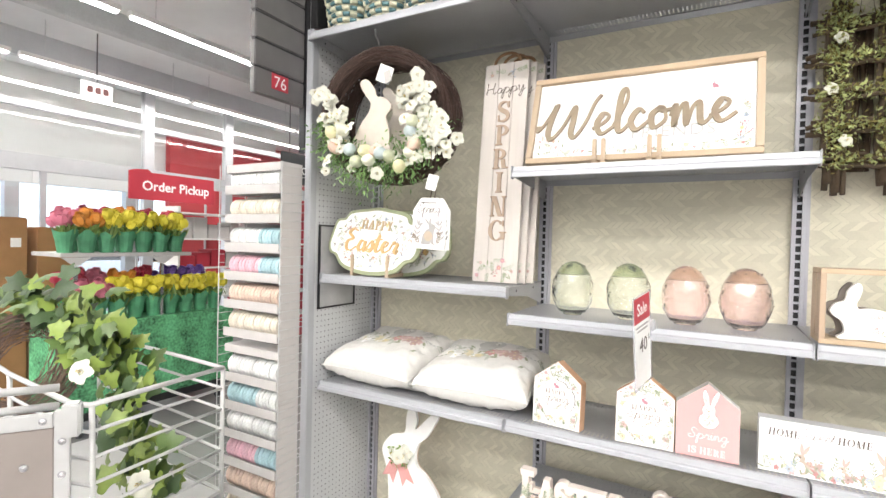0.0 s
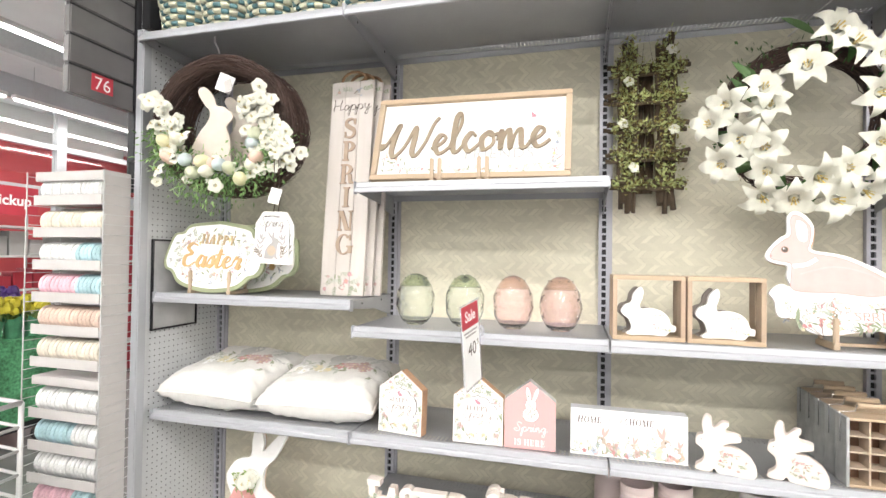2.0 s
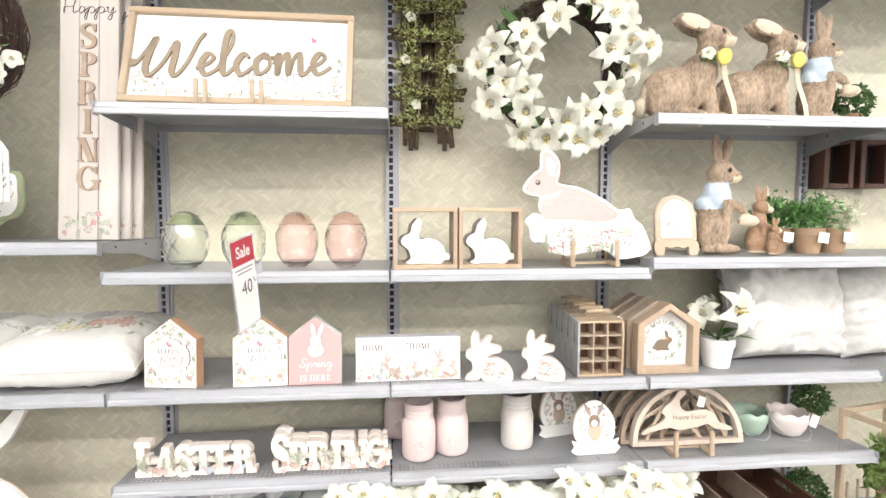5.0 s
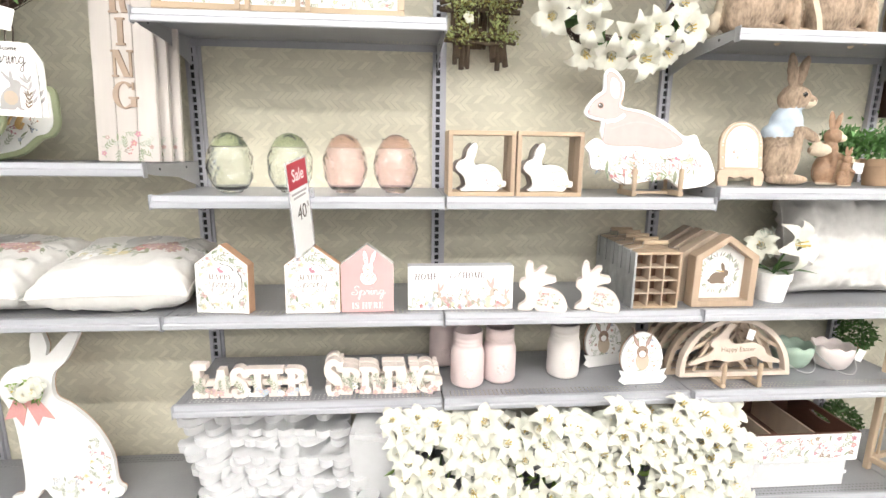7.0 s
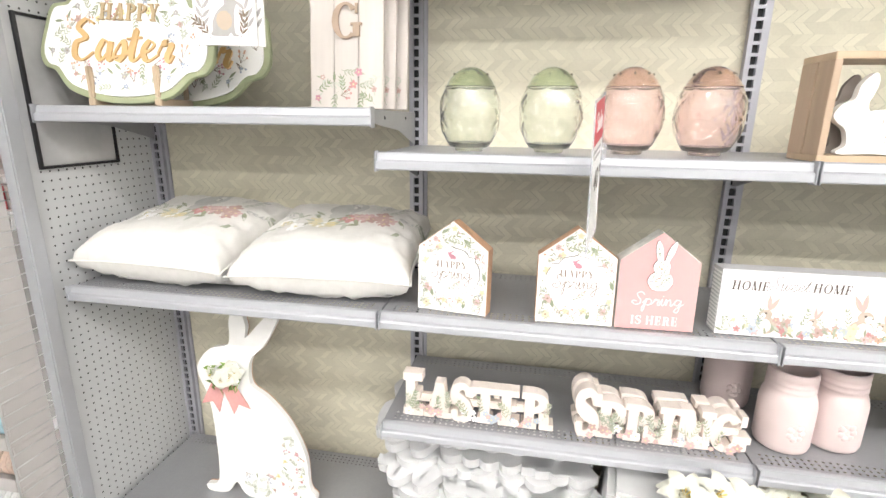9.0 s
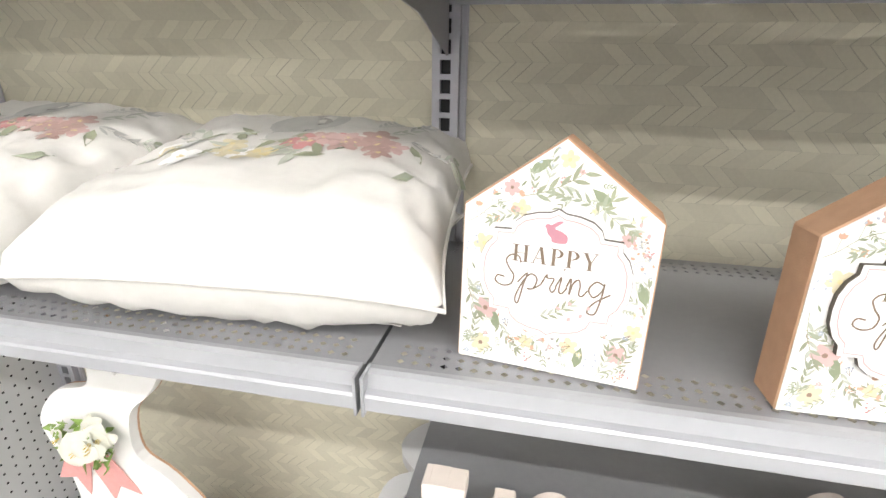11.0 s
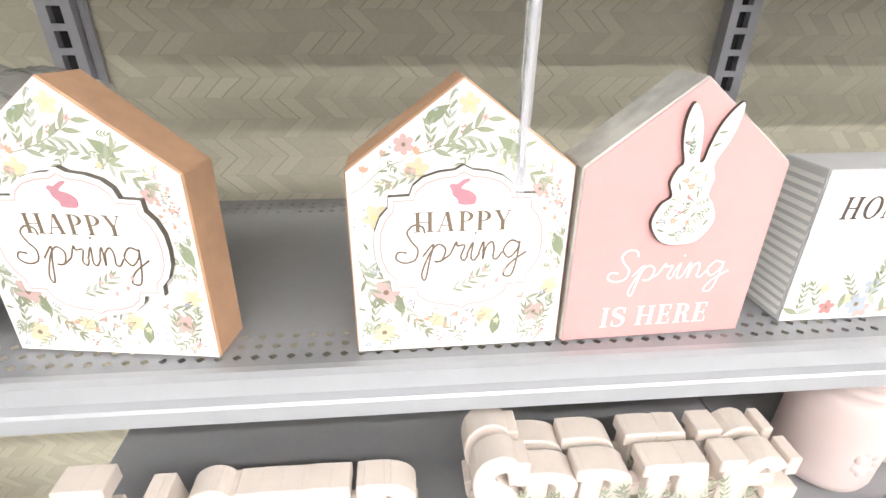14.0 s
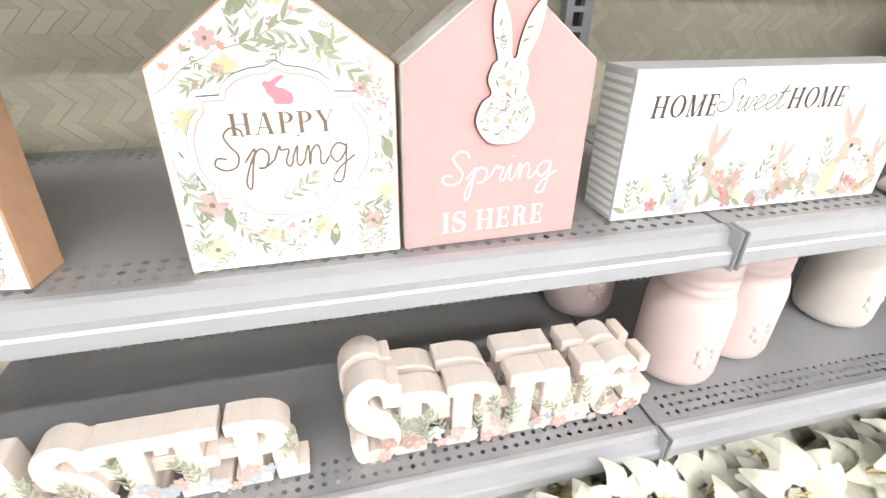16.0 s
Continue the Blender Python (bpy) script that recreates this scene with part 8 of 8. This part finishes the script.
def tulip_pot(x, y, z, colour, s=1.0):
    p = thing("tulip_pot", "pot of artificial tulips in green wrapping paper", "potted flowers", pose(x, y, z, 0, 0, rr.uniform(0, 360)), "pots of tulips on the cart")
    bm = lathe([(0, 0), (0.05, 0.0), (0.062, 0.09), (0.085, 0.165), (0.055, 0.13), (0, 0.12)], 14)
    for v in bm.verts:
        if v.co.z > 0.14:
            v.co.z += rr.uniform(-0.03, 0.025)
    part("wrap", bm, M_WRAP, p, "crumpled green wrap")
    for k in range(13):
        ob = new("bloom", BLOOM[colour])
        ob.parent = p
        ob.matrix_basis = pose(rr.gauss(0, 0.045), rr.gauss(0, 0.045), rr.uniform(0.19, 0.27) * s, rr.uniform(-30, 30), rr.uniform(-30, 30), 0) @ Matrix.Diagonal((1.9, 1.9, 1.7, 1))
    part("leaves", leaf_cloud(34, lambda q: ((q.gauss(0, 0.03), q.gauss(0, 0.03), q.uniform(0.1, 0.15)), (q.uniform(-0.6, 0.6), q.uniform(-0.6, 0.6), 1.4)), 0.13, 0.03, rr), M_LEAFL, p)


for k in range(7):
    tulip_pot(-0.155 - 4.4, 0.16 + 0.145 * k, 1.4165, ("pink", "orange", "yellow", "yellow", "yellow", "yellow", "yellow")[k])
for k in range(5):
    tulip_pot(-0.4 - 4.4, 0.3 + 0.2 * k, 1.4165, ("pink", "red", "orange", "red", "red")[k], 1.15)
for k in range(9):
    tulip_pot(-0.12 - 4.4, 0.22 + 0.148 * k, 0.8715, ("pink", "pink", "yellow", "yellow", "yellow", "yellow", "yellow", "yellow", "yellow")[k])
for k in range(7):
    tulip_pot(-0.36 - 4.4, 0.28 + 0.19 * k, 0.8715, ("red", "pink", "orange", "red", "purple", "purple", "purple")[k], 1.25)
tulip.free()

# Brown cartons behind the flowers.
M_CARTON = mat("brown_cardboard", (0.36, 0.19, 0.08), 0.8, 0, 0.1, 8)
for x, y, w, d, h in ((-5.75, 0.02, 0.32, 0.30, 1.68), (-5.75, 0.40, 0.3, 0.32, 1.6), (-6.05, -0.35, 0.34, 0.3, 1.55)):
    bx = thing("tall_carton", "tall brown cardboard carton standing on the floor", "carton", pose(x, y, 0), "brown cartons")
    part("carton", box(-w / 2, w / 2, 0, d, 0, h, 0.004), M_CARTON, bx)
    part("flap", box(-w / 2 - 0.002, w / 2 + 0.002, 0.01, d - 0.01, h + 0.0005, h + 0.012, 0.002), M_CARTON, bx)
    part("label_sticker", box(w / 2 + 0.0002, w / 2 + 0.001, d * 0.6, d * 0.85, h - 0.25, h - 0.17), M_PRINT, bx, "white sticker")

# Order pickup sign and pickup shelves.
op = thing("pickup_sign", "red hanging order pickup sign with white letters", "sign", pose(-7.0, 1.93, 2.03))
part("board", box(-0.015, 0.015, 0, 1.24, 0, 0.37, 0.004), M_RED, op)
part("crest", slab([(0, 0.371), (0.3, 0.371), (0.24, 0.41), (0.1, 0.40)], 0.02), M_RED, op, m=pose(0.01, 0, 0, 0, 0, 90))
words("Order Pickup", 0.13, INK["white"], op, m=pose(0.0165, 0.66, 0.13, 0, 0, 90), bold=0.004)
for y in (0.1, 1.1):
    part("post", box(-0.012, 0.012, y, y + 0.024, -2.03, -0.0005), M_ALU, op)
ps = thing("pickup_shelf", "white shelf unit with cartons and bags under the pickup sign", "shelf unit", pose(-6.6, 2.3, 0))
for z in (0.3, 0.7, 1.1, 1.5, 1.85):
    part("shelf_board", box(-0.3, 0.1, 0, 1.5, z, z + 0.025, 0.002), M_WHITE, ps)
for y in (0, 1.47):
    part("side_board", box(-0.3, 0.1, y, y + 0.03, 0, 1.95, 0.002) if y == 0 else box(-0.3, 0.1, 1.5005, 1.53, 0, 1.95, 0.002), M_WHITE, ps)
rr = random.Random(90)
for z in (0.325, 0.725, 1.125, 1.525):
    y = 0.04
    while y < 1.3:
        w = rr.uniform(0.12, 0.24)
        h = rr.uniform(0.15, 0.3)
        pk2 = thing("parcel", rr.choice(("white parcel on the pickup shelf", "red parcel on the pickup shelf", "grey parcel on the pickup shelf")), "parcel", pose(-6.6, 2.3 + y, z + 0.0005), "parcels on the pickup shelf")
        part("parcel_box", box(-0.25, 0.06, 0, w, 0, h, 0.006), M_RED if "red" in pk2["label"] else M_WHITE if "white" in pk2["label"] else M_GRAYP, pk2)
        y += w + 0.02
rw = thing("red_display", "red display stand of small goods near the pickup sign", "display stand", pose(-6.0, 3.4, 0))
part("back_board", box(-0.05, 0, 0, 0.7, 0, 1.9, 0.004), M_RED, rw)
for z in (0.4, 0.75, 1.1, 1.45):
    part("shelf_board", box(0.0005, 0.25, 0, 0.7, z, z + 0.02, 0.002), M_WHITE, rw)
ck = thing("checkout_counter", "grey checkout counter with a red top panel", "counter", pose(-7.9, 4.4, 0))
part("body", box(-0.35, 0.35, 0, 2.2, 0, 0.95, 0.01), M_GRAYP, ck)
part("top_panel", box(-0.38, 0.38, -0.03, 2.23, 0.9505, 0.99, 0.005), M_RED, ck)
ex = thing("exit_sign", "small white ceiling exit sign, lit", "sign", pose(-8.6, 2.1, 3.62))
part("plate", box(-0.03, 0.03, 0, 0.42, 0, 0.22, 0.005), mat("lit_plate", (0.9, 0.88, 0.86), 0.5, emit=1.2), ex)
part("hanger", box(-0.006, 0.006, 0.2, 0.212, 0.2205, CEIL - 3.62), M_BLACK, ex)
for k in range(3):
    part("letter_bar", box(0.0305, 0.032, 0.06 + 0.11 * k, 0.14 + 0.11 * k, 0.06, 0.16), INK["pink"], ex)

# Shopping cart with a wreath and ivy in it.
sc = thing("shopping_cart", "grey wire shopping cart carrying a wreath and ivy", "shopping cart", pose(-1.80, -0.53, 0, 0, 0, 0))
for k in range(7):
    z = 1.10 - 0.075 * k
    part("side_wire", tube([(0.0, 0.0, z), (0.03 + 0.0 * k, -0.3, z), (0.045, -0.455, z), (-0.02, -0.475, z), (-0.5, -0.44, z), (-0.95, -0.38, z)], 0.008 if k == 0 else 0.0055, 8), M_WIREW, sc)
    part("end_wire", tube([(0.0, 0.0, z), (-0.45, 0.03, z), (-0.95, 0.05, z)], 0.008 if k == 0 else 0.0055, 8), M_WIREW, sc)
for x, y in ((0.0, 0.0), (0.045, -0.45), (-0.5, -0.44), (-0.95, -0.38), (-0.95, 0.05)):
    part("upright", tube([(x, y, 1.1), (x * 0.98, y * 0.98, 0.62)], 0.008, 8), M_WIREW, sc)
part("basket_floor", box(-0.95, 0.0, -0.42, 0.02, 0.615, 0.63, 0.003), M_WIREW, sc)
flap = pose(0.045, -0.50, 0, 0, 0, -126)
M_SEATBAR = mat("satin_steel", (0.50, 0.50, 0.50), 0.35, 0.4, 0.06, 20)
part("seat_bar", box(0, 0.036, -0.007, 0.007, 0.62, 1.105, 0.003), M_SEATBAR, sc, "flat grey steel bar", m=flap)
part("seat_bar", box(0.0365, 0.5, -0.007, 0.007, 1.058, 1.098, 0.003), M_SEATBAR, sc, "flat grey steel bar", m=flap)
part("seat_clamp", box(-0.03, 0.012, -0.02, 0.02, 1.04, 1.13, 0.006), M_SEATBAR, sc, "grey hinge clamp", m=flap @ pose(0, 0.03, 0))
seat = part("child_seat", box(0.037, 0.5, -0.003, 0.003, 0.64, 1.0575, 0.002), mat("taupe_plastic", (0.24, 0.205, 0.19), 0.5, 0, 0.06, 12), sc, "taupe plastic seat panel", m=flap)
for x, z in ((0.018, 1.02), (0.018, 0.93), (0.06, 1.078)):
    for sy, rx in ((0.007, -90), (-0.007, 90)):
        part("rivet", lathe([(0, 0.006), (0.008, 0.004), (0.01, 0)], 12), M_CHROME, sc, "bright rivet", m=flap @ pose(x, sy, z, rx, 0, 0))
part("rivet", lathe([(0, 0.006), (0.009, 0.004), (0.011, 0)], 12), M_CHROME, seat, m=pose(0.1, 0.003, 0.96, -90, 0, 0))
part("rivet", lathe([(0, 0.006), (0.009, 0.004), (0.011, 0)], 12), M_CHROME, seat, m=pose(0.1, -0.003, 0.96, 90, 0, 0))
for z in (1.1, 1.15):
    part("handle_rail", tube([(-0.02, -0.5, z), (-0.1, -0.7, z + 0.01), (-0.45, -0.92, z + 0.015), (-0.8, -0.95, z)], 0.011, 8), M_WIREW, sc)
for x, y in ((-0.05, -0.05), (-0.05, -0.4), (-0.85, -0.05), (-0.85, -0.4)):
    part("leg", tube([(x, y, 0.6145), (x, y, 0.13)], 0.012, 8), M_WIREW, sc)
    part("castor", lathe([(0, -0.014), (0.055, -0.014), (0.06, 0), (0.055, 0.014), (0, 0.014)], 18), M_BLACK, sc, m=pose(x, y, 0.061, 90, 0, 0))
    part("fork", box(x - 0.01, x + 0.01, y - 0.02, y + 0.02, 0.062, 0.1295), M_CHROME, sc)
rr = random.Random(61)
vw = thing("ivy_wreath", "brown twig wreath with green ivy and white flowers", "wreath", pose(-2.52, -0.86, 1.07, -28, 0, 30))
part("twig_ring", twig_ring(0.17, 0.06, 300, rr, 1.2), mat("brown_twig", (0.17, 0.11, 0.085), 0.8, 0, 0.3, 60, 0.5, 200, island=1.0), vw)
for k in range(130):
    a = rr.uniform(0.1, 2.3)
    R = 0.2 + abs(rr.gauss(0, 0.07))
    p = Vector((R * math.cos(a), rr.uniform(-0.12, 0.04), R * math.sin(a)))
    put("leaf", IVY[(0, 1, 2, 1)[k % 4]], vw, p, (rr.uniform(-0.8, 0.8), -1, rr.uniform(-0.2, 1)), rr.uniform(0, 360), rr.uniform(0.7, 1.15))
iv = thing("ivy_garland", "trailing garland of light green ivy leaves in the cart", "plant", pose(-1.9, -0.77, 0.64))
trail = [(0.0, 0.0, 0.0), (-0.02, 0.01, 0.14), (-0.1, 0.03, 0.28), (-0.2, 0.04, 0.42), (-0.3, 0.04, 0.54), (-0.42, 0.02, 0.63)]
part("vine", tube(trail, 0.006, 6), M_LEAF, iv)
line = curve(trail, 6)
for k in range(190):
    p = Vector(rr.choice(line)) + Vector((rr.gauss(0, 0.05), rr.gauss(0, 0.04), rr.gauss(0, 0.045)))
    put("leaf", IVY[(0, 0, 1, 2, 0, 1)[k % 6]], iv, p, (rr.uniform(-0.8, 1), -1, rr.uniform(-0.2, 1)), rr.uniform(0, 360), rr.uniform(0.6, 1.1))
for p in ((-0.24, -0.06, 0.46), (0.07, -0.03, 0.14), (0.09, -0.03, 0.08)):
    put("blossom", DOGWOOD, iv, p, (0.5, -1, 0.4), 0, 1.7)
